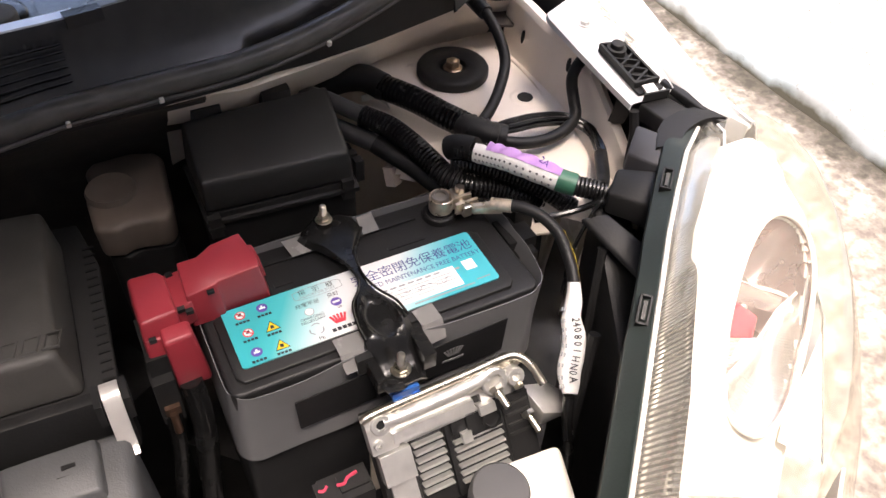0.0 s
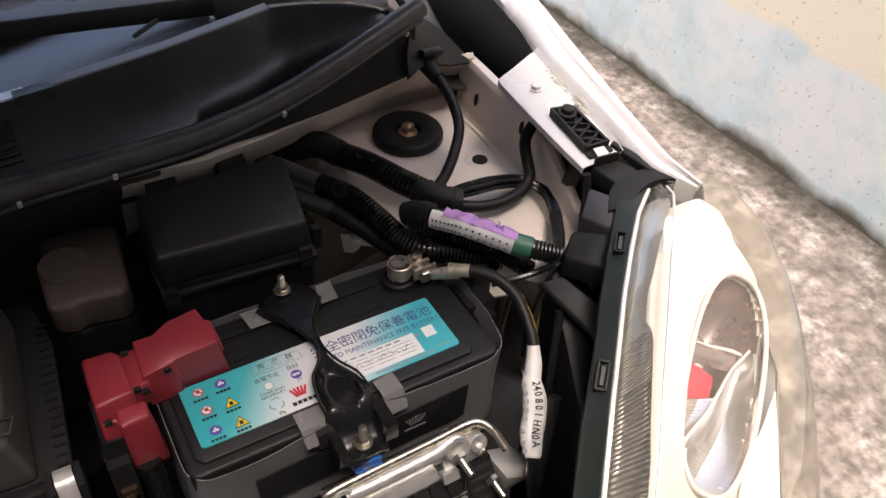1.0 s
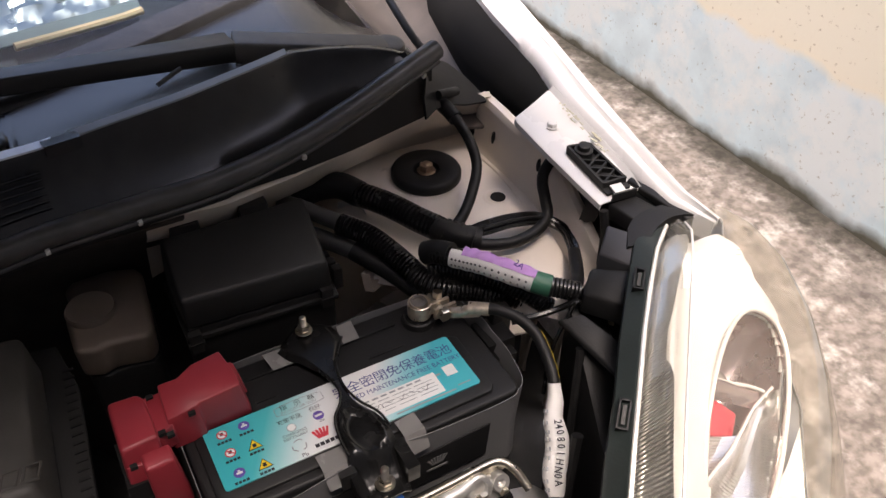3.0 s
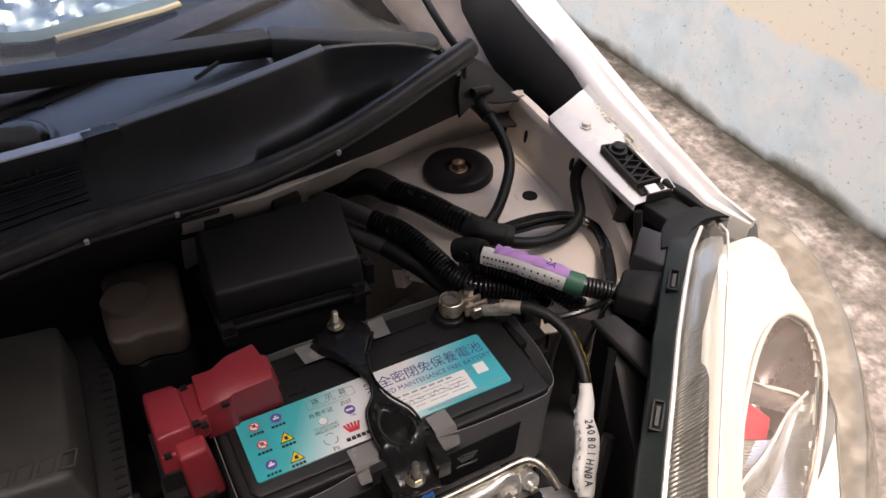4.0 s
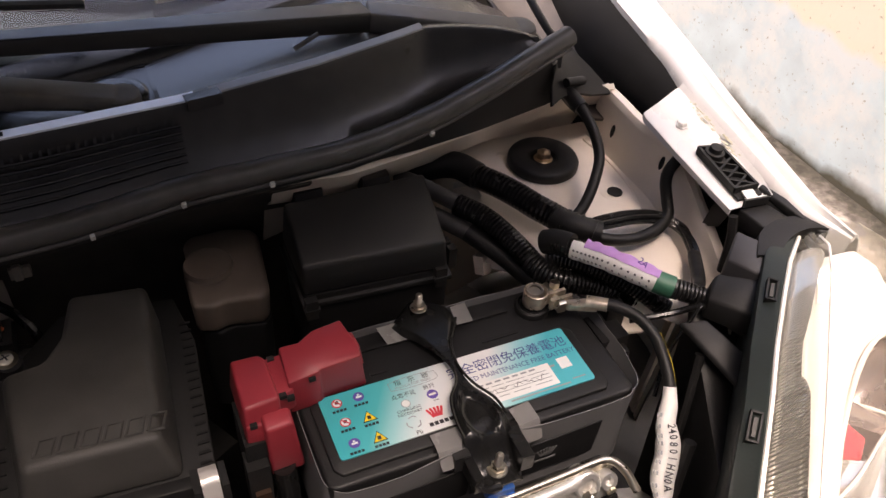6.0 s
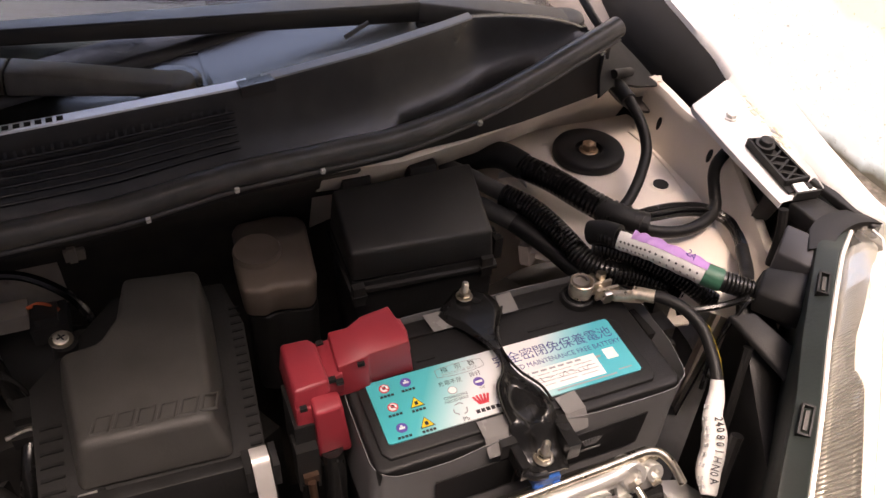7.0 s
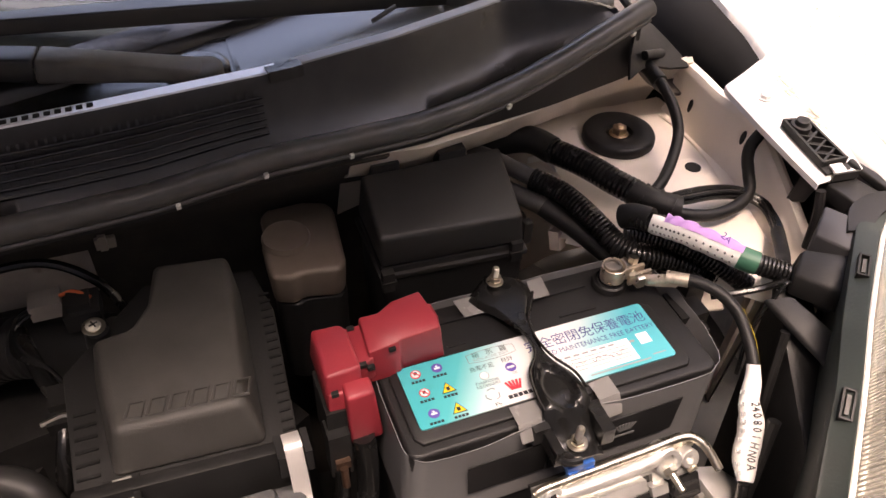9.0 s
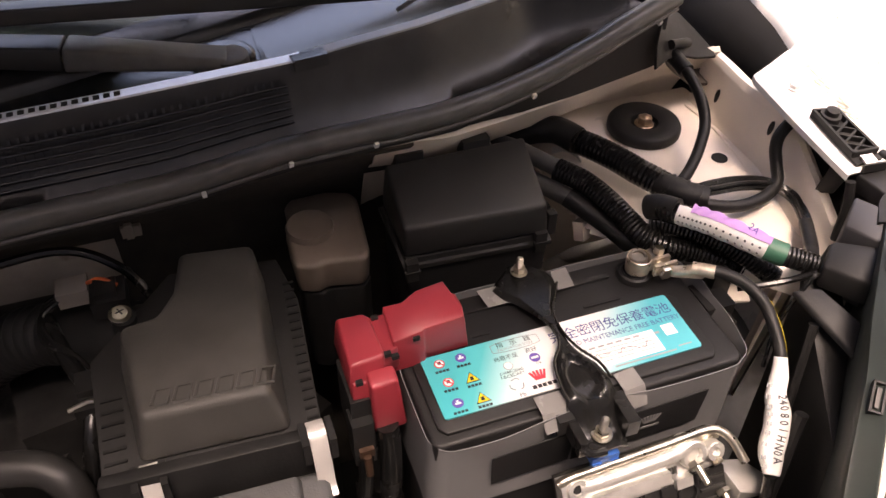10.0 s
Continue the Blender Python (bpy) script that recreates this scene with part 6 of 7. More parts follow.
part("leg", hexa([(0.3600, 0.034, 0.838), (0.3660, 0.020, 0.846), (0.3675, 0.021, 0.846), (0.3615, 0.035, 0.838)], [(0.3640, 0.030, 0.874), (0.3690, 0.012, 0.876), (0.3705, 0.013, 0.876), (0.3655, 0.031, 0.874)], 0.0005), M_BLACK, br, "folded leg under the bracket")
part("boss", lathe([(0.0088, 0), (0.0085, 0.008), (0.006, 0.0085), (0.0055, 0.0125), (0.0045, 0.013)], (0.379, 0.063, fl_z(0.063)), (0, -0.1, 1), 20), M_BLACK, br, "bolt boss")
part("window", merge(flat_bar([(0.369, 0.020), (0.393, 0.019)], 0.001, 0.0075), flat_bar([(0.368, 0.005), (0.392, 0.003)], 0.001, 0.0075)), M_BLACK, br)
part("white_tab", hexa([(0.3735, 0.008, 0.8815), (0.3845, 0.007, 0.8815), (0.3855, 0.0165, 0.883), (0.3745, 0.0175, 0.883)], [(0.3735, 0.008, 0.8835), (0.3845, 0.007, 0.8835), (0.3855, 0.0165, 0.885), (0.3745, 0.0175, 0.885)]), M_WHITE, br, "white body paint seen in the window")
part("arm", hexa([(0.364, 0.008, 0.862), (0.394, 0.004, 0.866), (0.405, -0.036, 0.866), (0.372, -0.030, 0.860)], [(0.3665, 0.006, 0.8765), (0.393, 0.003, 0.8775), (0.404, -0.032, 0.8765), (0.374, -0.028, 0.8735)], 0.002), M_BLACK, br)
part("gusset", merge(hexa([(0.395, 0.020, 0.878), (0.402, 0.022, 0.880), (0.424, -0.050, 0.868), (0.408, -0.045, 0.866)], [(0.396, 0.020, 0.8825), (0.401, 0.021, 0.8835), (0.4225, -0.048, 0.8795), (0.408, -0.043, 0.8785)], 0.0015), tube([(0.360, 0.004, 0.872), (0.360, -0.002, 0.85), (0.358, -0.006, 0.82)], 0.004, 8)), M_BLACK, br)

# ---- headlamp ----
lamp = thing("headlamp", (0.33, -0.16, 0.62), "clear-lensed headlamp with ribbed chrome inside and a red marker", "headlamp")
# along the lamp: share, inner housing edge, inner lens edge, ridge, outer edge
LAMP = [
    (0.00, 0.379, -0.022, 0.8735, 0.392, -0.038, 0.873, 0.404, -0.046, 0.8800, 0.424, -0.058, 0.8820),
    (0.10, 0.355, -0.042, 0.8725, 0.362, -0.060, 0.876, 0.392, -0.068, 0.8900, 0.446, -0.082, 0.8650),
    (0.25, 0.321, -0.076, 0.8680, 0.330, -0.090, 0.874, 0.372, -0.092, 0.8920, 0.464, -0.112, 0.8400),
    (0.42, 0.285, -0.113, 0.8620, 0.298, -0.122, 0.869, 0.340, -0.127, 0.8890, 0.470, -0.148, 0.8100),
    (0.58, 0.252, -0.150, 0.8550, 0.266, -0.157, 0.862, 0.307, -0.163, 0.8840, 0.460, -0.185, 0.7830),
    (0.72, 0.222, -0.181, 0.8400, 0.240, -0.186, 0.851, 0.276, -0.197, 0.8760, 0.446, -0.218, 0.7570),
    (0.86, 0.196, -0.212, 0.8160, 0.211, -0.221, 0.829, 0.240, -0.240, 0.8570, 0.420, -0.262, 0.7230),
    (1.00, 0.165, -0.250, 0.7800, 0.178, -0.262, 0.793, 0.200, -0.285, 0.8230, 0.380, -0.310, 0.6750)]
def lamp_at(s):
    v = interp(LAMP, s)
    return Vector(v[0:3]), Vector(v[3:6]), Vector(v[6:9]), Vector(v[9:12])
def section(s, inset, steps=6):
    """Points across the lamp from its inner edge over the ridge to the outer edge and under."""
    _, a, b, c = lamp_at(s)
    mid = b.lerp(c, 0.5) + Vector((0.3, -0.35, 0.75)).normalized() * (0.020 + 0.012 * math.sin(math.pi * min(1, s)))
    low = c + Vector((-0.004, 0.012, -0.05))
    line = spline([a, a.lerp(b, 0.55) + Vector((0, 0, 0.004)), b, mid, c, low], steps)
    mean = Vector((0.30, -0.08, 0.70))
    if inset:
        line = [p + (mean - p).normalized() * inset for p in line]
    return line
S = np.linspace(0, 1, 40)
part("lens", sheet([section(s, 0.0) for s in S]), M_LENS, lamp, "clear polycarbonate lens", smooth=180)
bpy.data.objects["lens"].visible_shadow = False
# chrome surround below the lens, open at the reflector bowl
BOWL = Vector((0.330, -0.199, 0.840))
NS = 170
SS = np.linspace(0.05, 1, NS)
def surround_row(s):
    """Points across the surround, from the ribbed strip to its outer edge beside the bowl."""
    sec = section(s, 0.020, 24)
    end = 16 + interp([(0.0, 69), (0.1, 64), (0.2, 55), (0.3, 54), (0.4, 59), (0.5, 60), (0.6, 58), (0.7, 56), (0.8, 55), (1.0, 54)], s)[0]
    return [sec[int(q)].lerp(sec[int(q) + 1], q - int(q)) for q in np.linspace(16, end, 70)]
inner_rows = [surround_row(s) for s in SS]
bowl_n = Vector((0.10, -0.50, 0.86)).normalized()
bowl_u = Vector((0.116, 0.100, 0.047))
bowl_u = (bowl_u - bowl_n * bowl_u.dot(bowl_n)).normalized()
bowl_w = bowl_n.cross(bowl_u)
def in_bowl(p):
    d = p - BOWL
    return abs(d.dot(bowl_u) / 0.0835) ** 2.4 + abs(d.dot(bowl_w) / 0.0300) ** 2.4 < 1
part("surround", sheet(inner_rows, 0.0015, lambda i, j: in_bowl((inner_rows[i][j] + inner_rows[i + 1][j + 1]) / 2)), M_CHROME_SOFT, lamp, "satin silver surround", smooth=60)
# ribbed strip along the inner side
rib_rows = []
NR = 420
for k in range(NR):
    s = 0.05 + 0.95 * k / NR
    sec = section(s, 0.0075)
    far = interp([(0.03, 12), (0.15, 11), (0.3, 8), (0.45, 5.5), (0.55, 5.5), (0.62, 9), (1.0, 11)], s)[0]
    pts = []
    for q in np.linspace(0.6, far, 7):
        j = min(int(q), 11)
        pts.append(sec[j].lerp(sec[j + 1], q - j))
    rib_rows.append(pts + [pts[-1] + Vector((0.001, 0, -0.006))])
part("ribbed_strip", sheet(rib_rows, 0.0007, lambda i, j: i % 4 > 1), M_RIBBED, lamp, "fine chrome ribs across the inner strip", smooth=20)
# dark sheet under the ribs gives the grooves their shade by colour
part("groove_shade", sheet([[q + Vector((0.0005, 0, -0.0022)) for q in row] for row in rib_rows[::6]], 0.0008), M_FOLD, lamp, "dark sheet painting the shade in the grooves between the ribs")
# long clear seam on the lens
part("lens_seam", sweep(bmesh.new(), [section(s, -0.0006)[11] for s in np.linspace(0.02, 1, 40)], 0.0011, 6), M_CHROME_SOFT, lamp)
part("lens_edge", sweep(bmesh.new(), [section(s, -0.0004)[0] for s in np.linspace(0.0, 1, 40)], 0.0018, 6), M_CHROME_SOFT, lamp, "clear edge of the lens")
def oval(a, r=1.0, u=0.085, w=0.031):
    c, q = math.cos(a), math.sin(a)
    return bowl_u * (u * r * math.copysign(abs(c) ** 0.83, c)) + bowl_w * (w * r * math.copysign(abs(q) ** 0.83, q))
# reflector bowl: a deep oval scoop
rows = []
for t in np.linspace(0, 1, 14):
    rows.append([BOWL + oval(a, math.cos(t * math.pi / 2 * 0.9)) + bowl_n * (0.004 - 0.055 * math.sin(t * math.pi / 2)) for a in np.linspace(0, 2 * math.pi, 49)])
bowl = part("reflector_bowl", sheet(rows), M_BOWL, lamp, "deep chrome reflector bowl", smooth=60)
part("bowl_rim", sweep(bmesh.new(), [BOWL + oval(a) + bowl_n * 0.004 for a in np.linspace(0, 2 * math.pi, 70)], 0.0019, 8), M_CHROME_SOFT, lamp)
# inside the bowl: a shelf, a smooth floor below it, and two ribbed fans that meet along a diagonal edge
def in_lamp(u, w, depth=0.0):
    return BOWL + bowl_u * u + bowl_w * w - bowl_n * depth
def rim_w(u, side):
    return side * 0.0300 * max(0.02, 1 - min(1, abs(u / 0.086)) ** 2.4) ** (1 / 2.4)
def shelf_at(q):
    return 0.0256 + 0.009 * q, 0.024 - 0.046 * q
DIAGONAL = [(0.0382, -0.0254), (0.0160, -0.0129), (-0.0076, -0.0048), (-0.0252, 0.0015), (-0.0530, 0.0147), (-0.075, 0.018)]
edge = spline([in_lamp(u, w, 0.009) for u, w in DIAGONAL], 44)
fan = []
for k, c in enumerate(edge):
    t = k / (len(edge) - 1)
    u = 0.036 - 0.120 * t
    r = in_lamp(u, rim_w(u, -1), 0.002)
    fan.append([c.lerp(r, q) + bowl_n * (-0.010) * math.sin(q * math.pi) for q in np.linspace(0, 1, 8)])
part("ribbed_scoop", sheet(fan, 0.0006, lambda i, j: i % 4 == 3), M_RIBBED, bowl, "ribbed chrome lower scoop", smooth=15)
part("scoop_edge", sweep(bmesh.new(), edge[::4], 0.0012, 8), M_CHROME_SOFT, bowl, "bright rounded edge of the scoop")
low_fan = []
for k in range(61):
    t = k / 60
    a, b = in_lamp(-0.0205 - 0.034 * t, 0.0195 - 0.003 * t, 0.013), in_lamp(-0.0100 - 0.044 * t, -0.0040 + 0.0190 * t, 0.011)
    low_fan.append([a.lerp(b, q) + bowl_n * (-0.003) * math.sin(q * math.pi) for q in np.linspace(0, 1, 6)])
part("ribbed_corner", sheet(low_fan, 0.0006, lambda i, j: i % 4 == 3), M_RIBBED, bowl, "ribbed chrome corner below the marker", smooth=15)
part("scoop_floor", sheet([[in_lamp(shelf_at(q)[0] - t * (0.018 - 0.002 * q), shelf_at(q)[1] + t * 0.001, 0.015 - 0.003 * math.sin(3 * t)) for q in np.linspace(0, 0.92, 10)] for t in np.linspace(0, 1, 8)]), M_BOWL, bowl, "smooth satin floor below the shelf")
part("scoop_shelf", sweep(bmesh.new(), [in_lamp(*shelf_at(q), 0.0145 + 0.002 * math.sin(q * 6)) for q in np.linspace(0, 1, 18)], 0.0015, 8), M_CHROME_SOFT, bowl, "bright curved shelf edge")
# diamond-cut strip beside the bowl
dm = []
for i in range(110):
    u = 0.052 - 0.128 * i / 109
    top = 0.0300 * max(0.05, 1 - abs(u / 0.085) ** 2.4) ** (1 / 2.4)
    row = []
    for j in range(15):
        q = j / 14
        w = top * (1 - 0.42 * q * min(1.0, 0.25 + (0.052 - u) / 0.05))
        row.append(BOWL + bowl_u * u + bowl_w * w + bowl_n * (0.003 - 0.017 * q + (0.0011 if (i // 2 + j // 1) % 2 else 0.0)))
    dm.append(row)
part("diamond_strip", sheet(dm), M_FACET, lamp, "diamond-cut chrome strip", smooth=15)
# fine cross ribs on the upper surround
for k in range(34):
    s_ = 0.13 + 0.0055 * k
    sec = section(s_, 0.0192, 24)
    n0, n1 = 46, 46 + int(30 - 0.5 * k)
    part("surround_rib", sweep(bmesh.new(), sec[n0:n1:3], 0.0006, 4), M_CHROME_SOFT, lamp)
part("red_marker", hexa([in_lamp(u, w, 0.022) for u, w in ((0.0118, 0.0215), (0.0084, -0.0035), (-0.0108, -0.0035), (-0.0205, 0.0195))], [in_lamp(u, w, 0.0135) for u, w in ((0.0108, 0.0208), (0.0075, -0.0030), (-0.0105, -0.0030), (-0.0200, 0.0185))], 0.002), M_REDGLASS, bowl, "red plastic marker")
part("bulb_shield", lathe([(0.012, -0.02), (0.013, 0.0), (0.010, 0.006), (0.004, 0.008)], BOWL + bowl_u * 0.040 - bowl_n * 0.046, bowl_n, 20), mat("bulb_shield", (0.10, 0.10, 0.09), 0.4, metal=0.6), bowl, "dark bulb shield")
# dark fold and white fin outside the bowl
def fold_w(u):
    return interp([(-0.060, -0.0325), (-0.0353, -0.0350), (-0.0161, -0.0418), (0.0131, -0.0478), (0.0297, -0.0454), (0.0574, -0.0275)], u)[0]
US = np.linspace(-0.036, 0.057, 18)
part("dark_fold", sheet([[in_lamp(u, -0.0262 - 0.0075 * (0.0574 - u) / 0.09, 0.001), in_lamp(u, (fold_w(u) - 0.031) / 2, 0.010), in_lamp(u, fold_w(u), 0.004)] for u in US], 0.001), M_FOLD, lamp, "dark satin fold at the lamp's outer side")
part("outer_panel", sheet([[in_lamp(u, fold_w(u), 0.005), in_lamp(u, fold_w(u) * 0.5 + 0.5 * (-0.0490 + 0.20 * (u - 0.0149)), 0.003), in_lamp(u, -0.0490 + 0.20 * (u - 0.0149), 0.004)] for u in np.linspace(-0.075, 0.0149, 16)], 0.001), M_CHROME_SOFT, lamp, "bright outer panel of the lamp")
part("outer_edge", sweep(bmesh.new(), spline([in_lamp(0.052, -0.0300, 0.002), in_lamp(0.0297, -0.0460, 0.003), in_lamp(0.0149, -0.0490, 0.003), in_lamp(-0.006, -0.0530, 0.003), in_lamp(-0.03, -0.0580, 0.003), in_lamp(-0.075, -0.0670, 0.003)], 6), 0.0011, 8), M_CHROME, lamp, "thin chrome edge")
# dark housing with its raised edge
rows = []
for s in np.linspace(0, 1, 30):
    h, a, b, c = lamp_at(s)
    d = (a - h)
    side = Vector((d.x, d.y, 0)).normalized()
    rows.append([a + Vector((0.004, -0.002, -0.05)), a + Vector((0, 0, -0.008)), a + side * 0.001 + Vector((0, 0, -0.002)), a - side * 0.003 + Vector((0, 0, 0.0005)), h + side * 0.002 + Vector((0, 0, 0.001)), h, h - side * 0.001 + Vector((0, 0, -0.004)), h + Vector((0.002, -0.001, -0.03)), h + Vector((0.006, -0.006, -0.12)), h + Vector((0.01, -0.01, -0.2))])
housing = part("housing", sheet(rows, 0.002), M_HOUSING, lamp, "dark green-black lamp housing")
# arched end of the housing round the lens
arch_in = spline([(0.362, -0.050, 0.8735), (0.380, -0.039, 0.8765), (0.398, -0.0365, 0.8795), (0.413, -0.043, 0.8810), (0.423, -0.055, 0.8805)], 5)
arch_out = spline([(0.349, -0.041, 0.8700), (0.366, -0.022, 0.8735), (0.388, -0.016, 0.8765), (0.410, -0.022, 0.8785), (0.4235, -0.042, 0.8790)], 5)
part("housing_end", sheet([[a + Vector((0, 0, -0.008)), a, a.lerp(b, 0.5) + Vector((0, 0, 0.0008)), b, b + Vector((-0.001, 0.002, -0.012))] for a, b in zip(arch_in, arch_out)], 0.0015), M_BLACK, lamp, "arched black end of the housing")
for s in (0.235, 0.635):
    h, a, _, _ = lamp_at(s)
    p = h.lerp(a, 0.45) + Vector((0, 0, 0.001))
    d = (lamp_at(s + 0.03)[0] - lamp_at(s - 0.03)[0]).normalized()
    m = Matrix((d, Vector((0, 0, 1)).cross(d).normalized(), d.cross(Vector((0, 0, 1)).cross(d).normalized()))).transposed().to_4x4()
    m.translation = p
    part("clip_frame", merge(box(-0.011, 0.011, -0.0042, -0.0028, -0.003, 0.0035, 0.0004, m), box(-0.011, 0.011, 0.0028, 0.0042, -0.003, 0.0035, 0.0004, m), box(-0.011, -0.0096, -0.0042, 0.0042, -0.003, 0.0035, 0.0004, m), box(0.0096, 0.011, -0.0042, 0.0042, -0.003, 0.0035, 0.0004, m)), M_BLACK, housing, "square clip window")
    part("clip_tongue", box(-0.007, 0.007, -0.0012, 0.0014, -0.002, 0.0022, 0.0004, m), M_AIR, housing)

# bumper corner below the lamp
part("bumper", sheet([[lamp_at(s)[3] + Vector((-0.003 + 0.012 * q, 0.004 - 0.03 * q, -0.012 - 0.5 * q)) for q in (0, 0.1, 0.3, 0.6, 1.0)] for s in np.linspace(0.90, 1, 6)], 0.003), M_WHITE, car, "white bumper corner below the lamp")

# ---- cast control unit in front of the battery ----
ecm = thing("control_unit", (0.13, -0.14, 0.60), "cast aluminium control unit with fins on a steel bracket", "control unit")
E0 = Vector((0.068, -0.1125, 0.764))
EU, EV = Vector((1, 0.012, 0.0)).normalized(), Vector((0.03, -0.52, -0.85)).normalized()
EN = EU.cross(-EV).normalized()
if EN.z < 0:
    EN = -EN
EM = Matrix((EU, EV, EN)).transposed().to_4x4()
EM.translation = E0
def ebox(x0, x1, y0, y1, z0, z1, r=0.001):
    return box(x0, x1, y0, y1, z0, z1, r, EM)
def eround(x, y, r, z0, z1, hollow=0.5):
    return lathe([(r, z0), (r * 0.97, z1 - 0.0012), (r * 0.85, z1), (r * hollow, z1), (r * hollow * 0.9, z1 - 0.004)], EM @ Vector((x, y, 0.0)), EN, 24)
def erail(pts, r, flat=1.0):
    return tube([EM @ Vector(q) for q in pts], r, 12, 6, flat)
part("bracket_edge", tube([(0.0640, -0.1095, 0.7655), (0.072, -0.1090, 0.7685), (0.10, -0.1085, 0.7695), (0.15, -0.1075, 0.770), (0.180, -0.1065, 0.7705), (0.192, -0.1090, 0.7700), (0.1995, -0.1180, 0.7655), (0.2035, -0.132, 0.756)], 0.0034, 10), M_STEEL, ecm, "rounded plated bracket edge")
part("bracket", hexa([(0.070, -0.1065, 0.66), (0.198, -0.1045, 0.66), (0.198, -0.1065, 0.66), (0.070, -0.1085, 0.66)], [(0.070, -0.1075, 0.768), (0.196, -0.1065, 0.769), (0.196, -0.1085, 0.769), (0.070, -0.1095, 0.768)]), M_STEEL, ecm, "plated sheet bracket")
part("side_plate", hexa([(0.196, -0.112, 0.712), (0.226, -0.110, 0.716), (0.236, -0.128, 0.716), (0.228, -0.140, 0.712), (0.203, -0.138, 0.708)], [(0.197, -0.113, 0.735), (0.226, -0.111, 0.718), (0.236, -0.129, 0.718), (0.228, -0.141, 0.714), (0.204, -0.139, 0.726)], 0.001), M_CAST, ecm, "sloping plated side plate")
part("plate_hole", lathe([(0.0042, 0), (0.0042, 0.0008)], (0.2255, -0.1300, 0.7172), (0.1, -0.2, 1), 16), bpy.data.materials["hole_dark"], ecm)
part("casting", ebox(0.0, 0.128, 0.000, 0.090, -0.022, -0.006, 0.003), M_ENGINE, ecm, "dark body of the unit")
part("top_rail", merge(erail([(0.012, 0.0035, -0.002), (0.026, 0.0025, 0.001), (0.05, 0.0018, 0.002), (0.083, 0.0008, 0.002), (0.096, -0.001, 0.0)], 0.0056), ebox(0.018, 0.092, -0.002, 0.012, -0.006, -0.001, 0.001)), M_CAST, ecm, "rounded cast rail")
part("second_rail", merge(ebox(0.014, 0.080, 0.0120, 0.0210, -0.005, 0.0045, 0.0025), ebox(0.022, 0.090, 0.021, 0.0245, -0.006, 0.001, 0.001)), M_CAST, ecm, "bright flat cast rail")
part("corner_lug", merge(ebox(-0.003, 0.018, -0.004, 0.025, -0.010, 0.001, 0.004), eround(0.0085, 0.003, 0.0085, -0.006, 0.0035)), M_CAST, ecm, "cast corner lug")
part("lug_hole", lathe([(0.0036, 0), (0.0036, 0.0006)], EM @ Vector((0.0085, 0.003, 0.0008)), EN, 16), bpy.data.materials["hole_dark"], ecm)
part("small_boss", eround(0.003, 0.0175, 0.0042, -0.004, 0.0045, 0.4), M_CAST, ecm)
part("lower_pad", merge(ebox(0.000, 0.0245, 0.0265, 0.0520, -0.010, 0.0035, 0.003), ebox(0.004, 0.0235, 0.0525, 0.0800, -0.010, -0.002, 0.002)), M_CAST, ecm, "bright cast pad")
part("dark_panel", ebox(0.026, 0.104, 0.0250, 0.088, -0.008, -0.0045, 0.0006), M_BLACK, ecm, "black panel between the fins")
for k in range(7):
    part("fin", ebox(0.0275, 0.0515, 0.0300 + 0.0068 * k, 0.0318 + 0.0068 * k, -0.006, 0.0015, 0.0005), M_CAST, ecm)
for k in range(6):
    part("fin", ebox(0.0590, 0.1000, 0.0420 + 0.0068 * k, 0.0438 + 0.0068 * k, -0.006, 0.0005, 0.0005), M_CAST, ecm)
part("divider", ebox(0.0535, 0.0562, 0.0240, 0.086, -0.006, 0.0008, 0.0006), M_BLACK, ecm)
part("boss", eround(0.1005, 0.0050, 0.0112, -0.012, 0.0055, 0.55), M_CAST, ecm, "large cast boss")
part("boss", eround(0.1185, 0.0085, 0.0080, -0.012, 0.0045, 0.45), M_CAST, ecm, "small cast boss")
part("boss_web", merge(ebox(0.088, 0.116, 0.002, 0.020, -0.012, -0.001, 0.003), ebox(0.102, 0.126, 0.002, 0.024, -0.014, -0.005, 0.002)), M_CAST, ecm)
part("connector_body", merge(ebox(0.0720, 0.1010, 0.0225, 0.0420, -0.010, 0.0010, 0.0025), ebox(0.0600, 0.0740, 0.0260, 0.0400, -0.010, -0.0020, 0.002)), M_BLACK, ecm, "black connector body")
part("bright_block", ebox(0.0830, 0.0965, 0.0195, 0.0275, -0.004, 0.0050, 0.0012), M_CAST, ecm, "bright cast block")
part("bright_block", ebox(0.0655, 0.0735, 0.0360, 0.0450, -0.004, 0.0025, 0.0012), M_CAST, ecm)
part("dark_socket", lathe([(0.0082, -0.004), (0.0082, 0.0040), (0.0066, 0.0046), (0.0060, 0.0005)], EM @ Vector((0.0925, 0.0335, -0.001)), EN, 22), M_BLACK, ecm, "black socket")
PIN = (EV * 0.72 + EN * 0.62 + EU * 0.10).normalized()
for x, y, z, h in ((0.0990, 0.0085, 0.0050, 0.018), (0.1240, 0.0440, -0.0040, 0.018)):
    base = EM @ Vector((x, y, z))
    part("pin_nut", hexnut(bmesh.new(), base, 0.0058, 0.0045, PIN), M_STEEL, ecm, "plated hex nut")
    part("pin", lathe([(0.0027, 0), (0.0027, h), (0.0018, h + 0.001)], base, PIN, 14), M_STEEL, ecm, "plated pin")
part("small_nut", hexnut(bmesh.new(), EM @ Vector((0.1190, 0.0150, 0.0020)), 0.0042, 0.0040, PIN), M_STEEL, ecm)
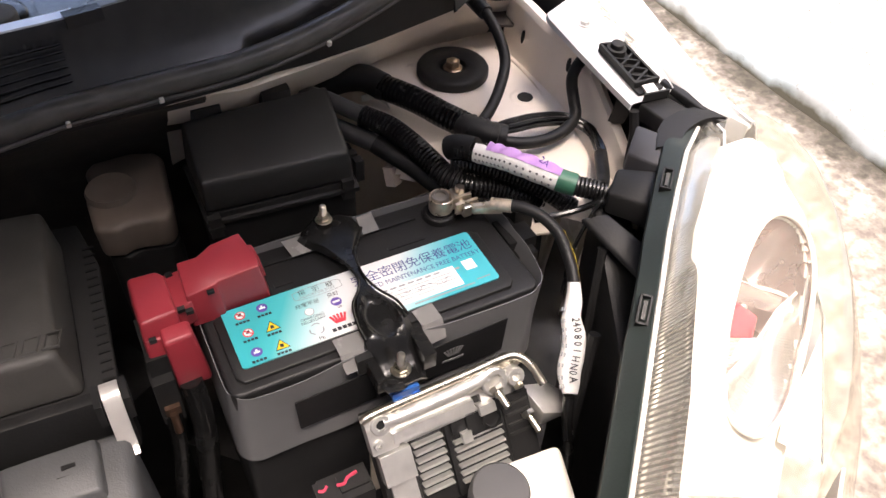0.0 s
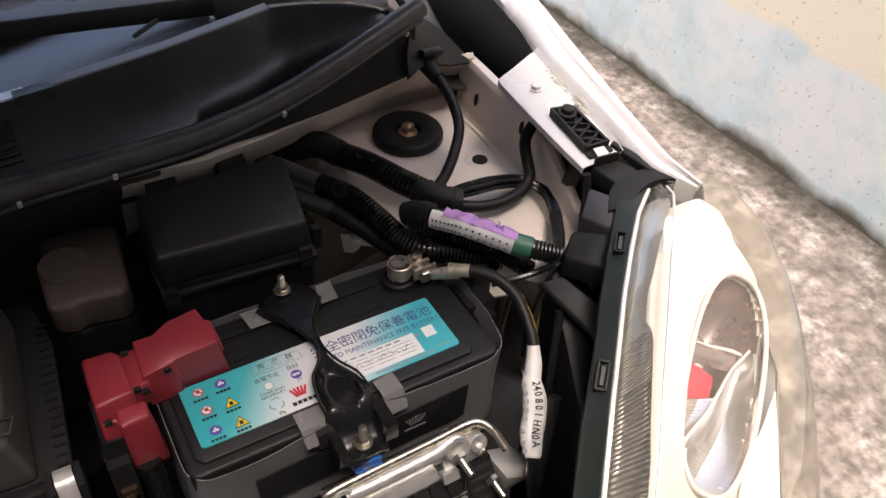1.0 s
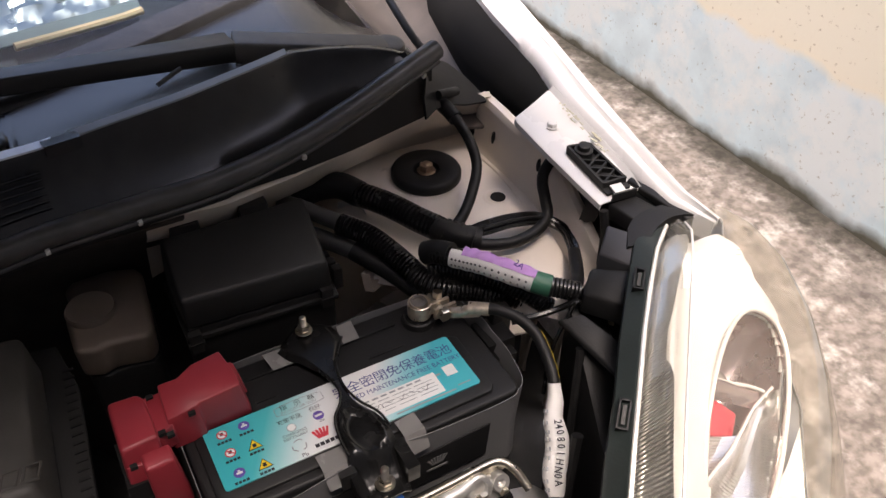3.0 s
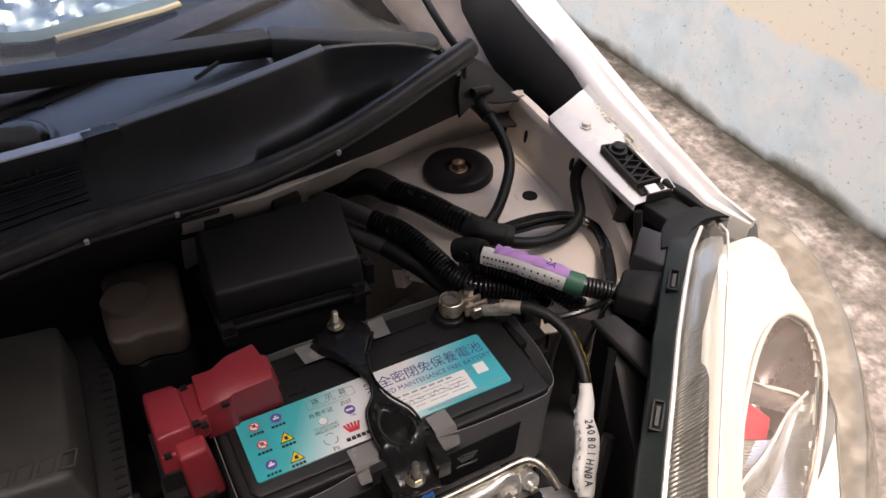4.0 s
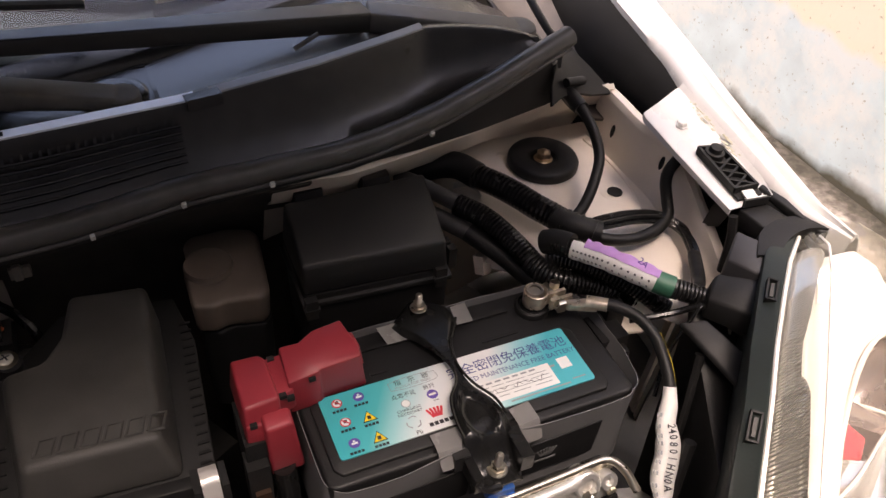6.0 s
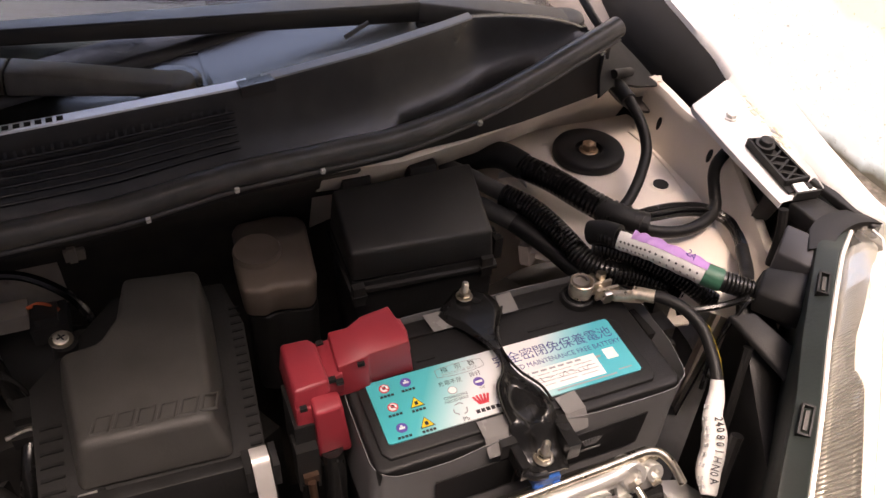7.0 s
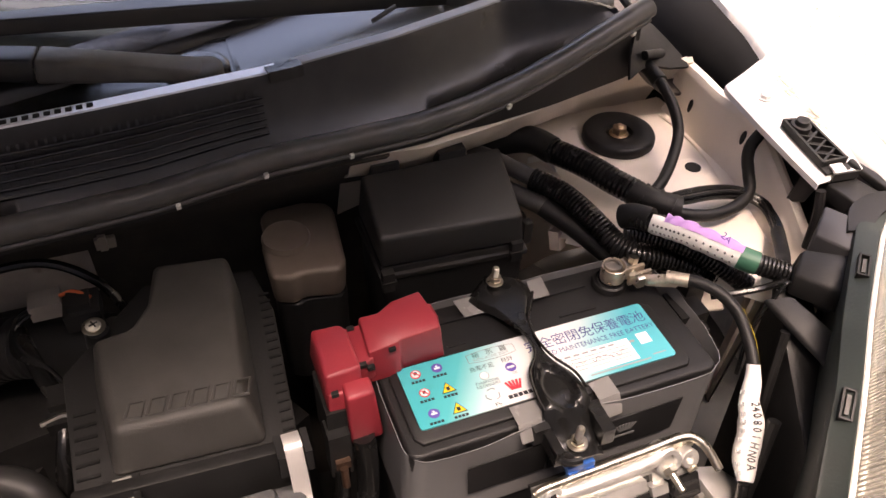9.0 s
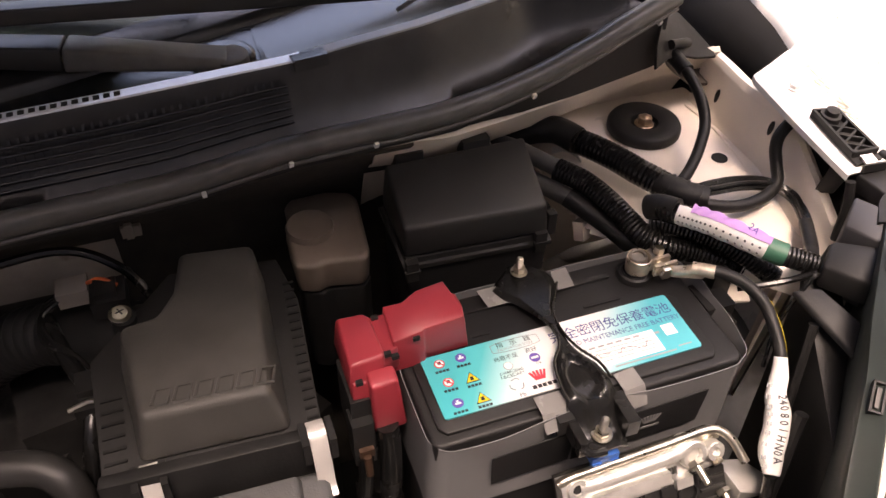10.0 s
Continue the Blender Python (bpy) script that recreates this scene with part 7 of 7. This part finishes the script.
part("dark_side", ebox(0.1045, 0.1285, 0.026, 0.088, -0.010, -0.0045, 0.001), M_BLACK, ecm, "black side of the unit")
for k in range(4):
    part("side_rib", ebox(0.1065, 0.1265, 0.0310 + 0.0085 * k, 0.0330 + 0.0085 * k, -0.007, -0.0022, 0.0005), M_ENGINE, ecm)
conn = thing("wire_connector", (0.045, -0.12, 0.66), "black plug with a red marker stroke", "connector")
part("plug", merge(box(0.026, 0.064, -0.132, -0.108, 0.690, 0.710, 0.003), box(0.022, 0.036, -0.134, -0.112, 0.698, 0.7145, 0.002), box(0.040, 0.062, -0.126, -0.112, 0.709, 0.7125, 0.001)), M_BLACK, conn)
part("stroke", merge(tube([(0.0385, -0.1195, 0.7135), (0.0440, -0.1205, 0.7138), (0.0480, -0.1170, 0.7138), (0.0560, -0.1150, 0.7135)], 0.0013, 6), tube([(0.0245, -0.1190, 0.7150), (0.0280, -0.1205, 0.7152), (0.0315, -0.1180, 0.7150)], 0.0012, 6)), mat("red_marker_stroke", (0.6, 0.05, 0.10), 0.5), conn, "red marker stroke")

# ---- washer bottle ----
bottle = thing("fluid_bottle", (0.16, -0.19, 0.60), "milky plastic fluid bottle with a black screw cap", "bottle")
part("bottle_body", hexa([(0.114, -0.215, 0.62), (0.196, -0.222, 0.62), (0.207, -0.175, 0.62), (0.162, -0.168, 0.62), (0.124, -0.175, 0.62)], [(0.112, -0.203, 0.702), (0.190, -0.214, 0.714), (0.2005, -0.166, 0.727), (0.159, -0.162, 0.725), (0.122, -0.168, 0.704)], 0.006, 3), M_BOTTLE, bottle, "milky white body")
part("neck", lathe([(0.021, 0), (0.021, 0.012), (0.023, 0.013), (0.023, 0.016), (0.018, 0.017)], (0.1385, -0.1830, 0.703), (0, -0.1, 1), 28), M_BOTTLE, bottle)
prof = [(0.0215, 0), (0.0222, 0.002), (0.0220, 0.012), (0.020, 0.0145), (0.006, 0.0150)]
part("cap", lathe(prof, (0.1385, -0.1825, 0.7195), (0, -0.1, 1), 36), M_CAP, bottle, "black screw cap")
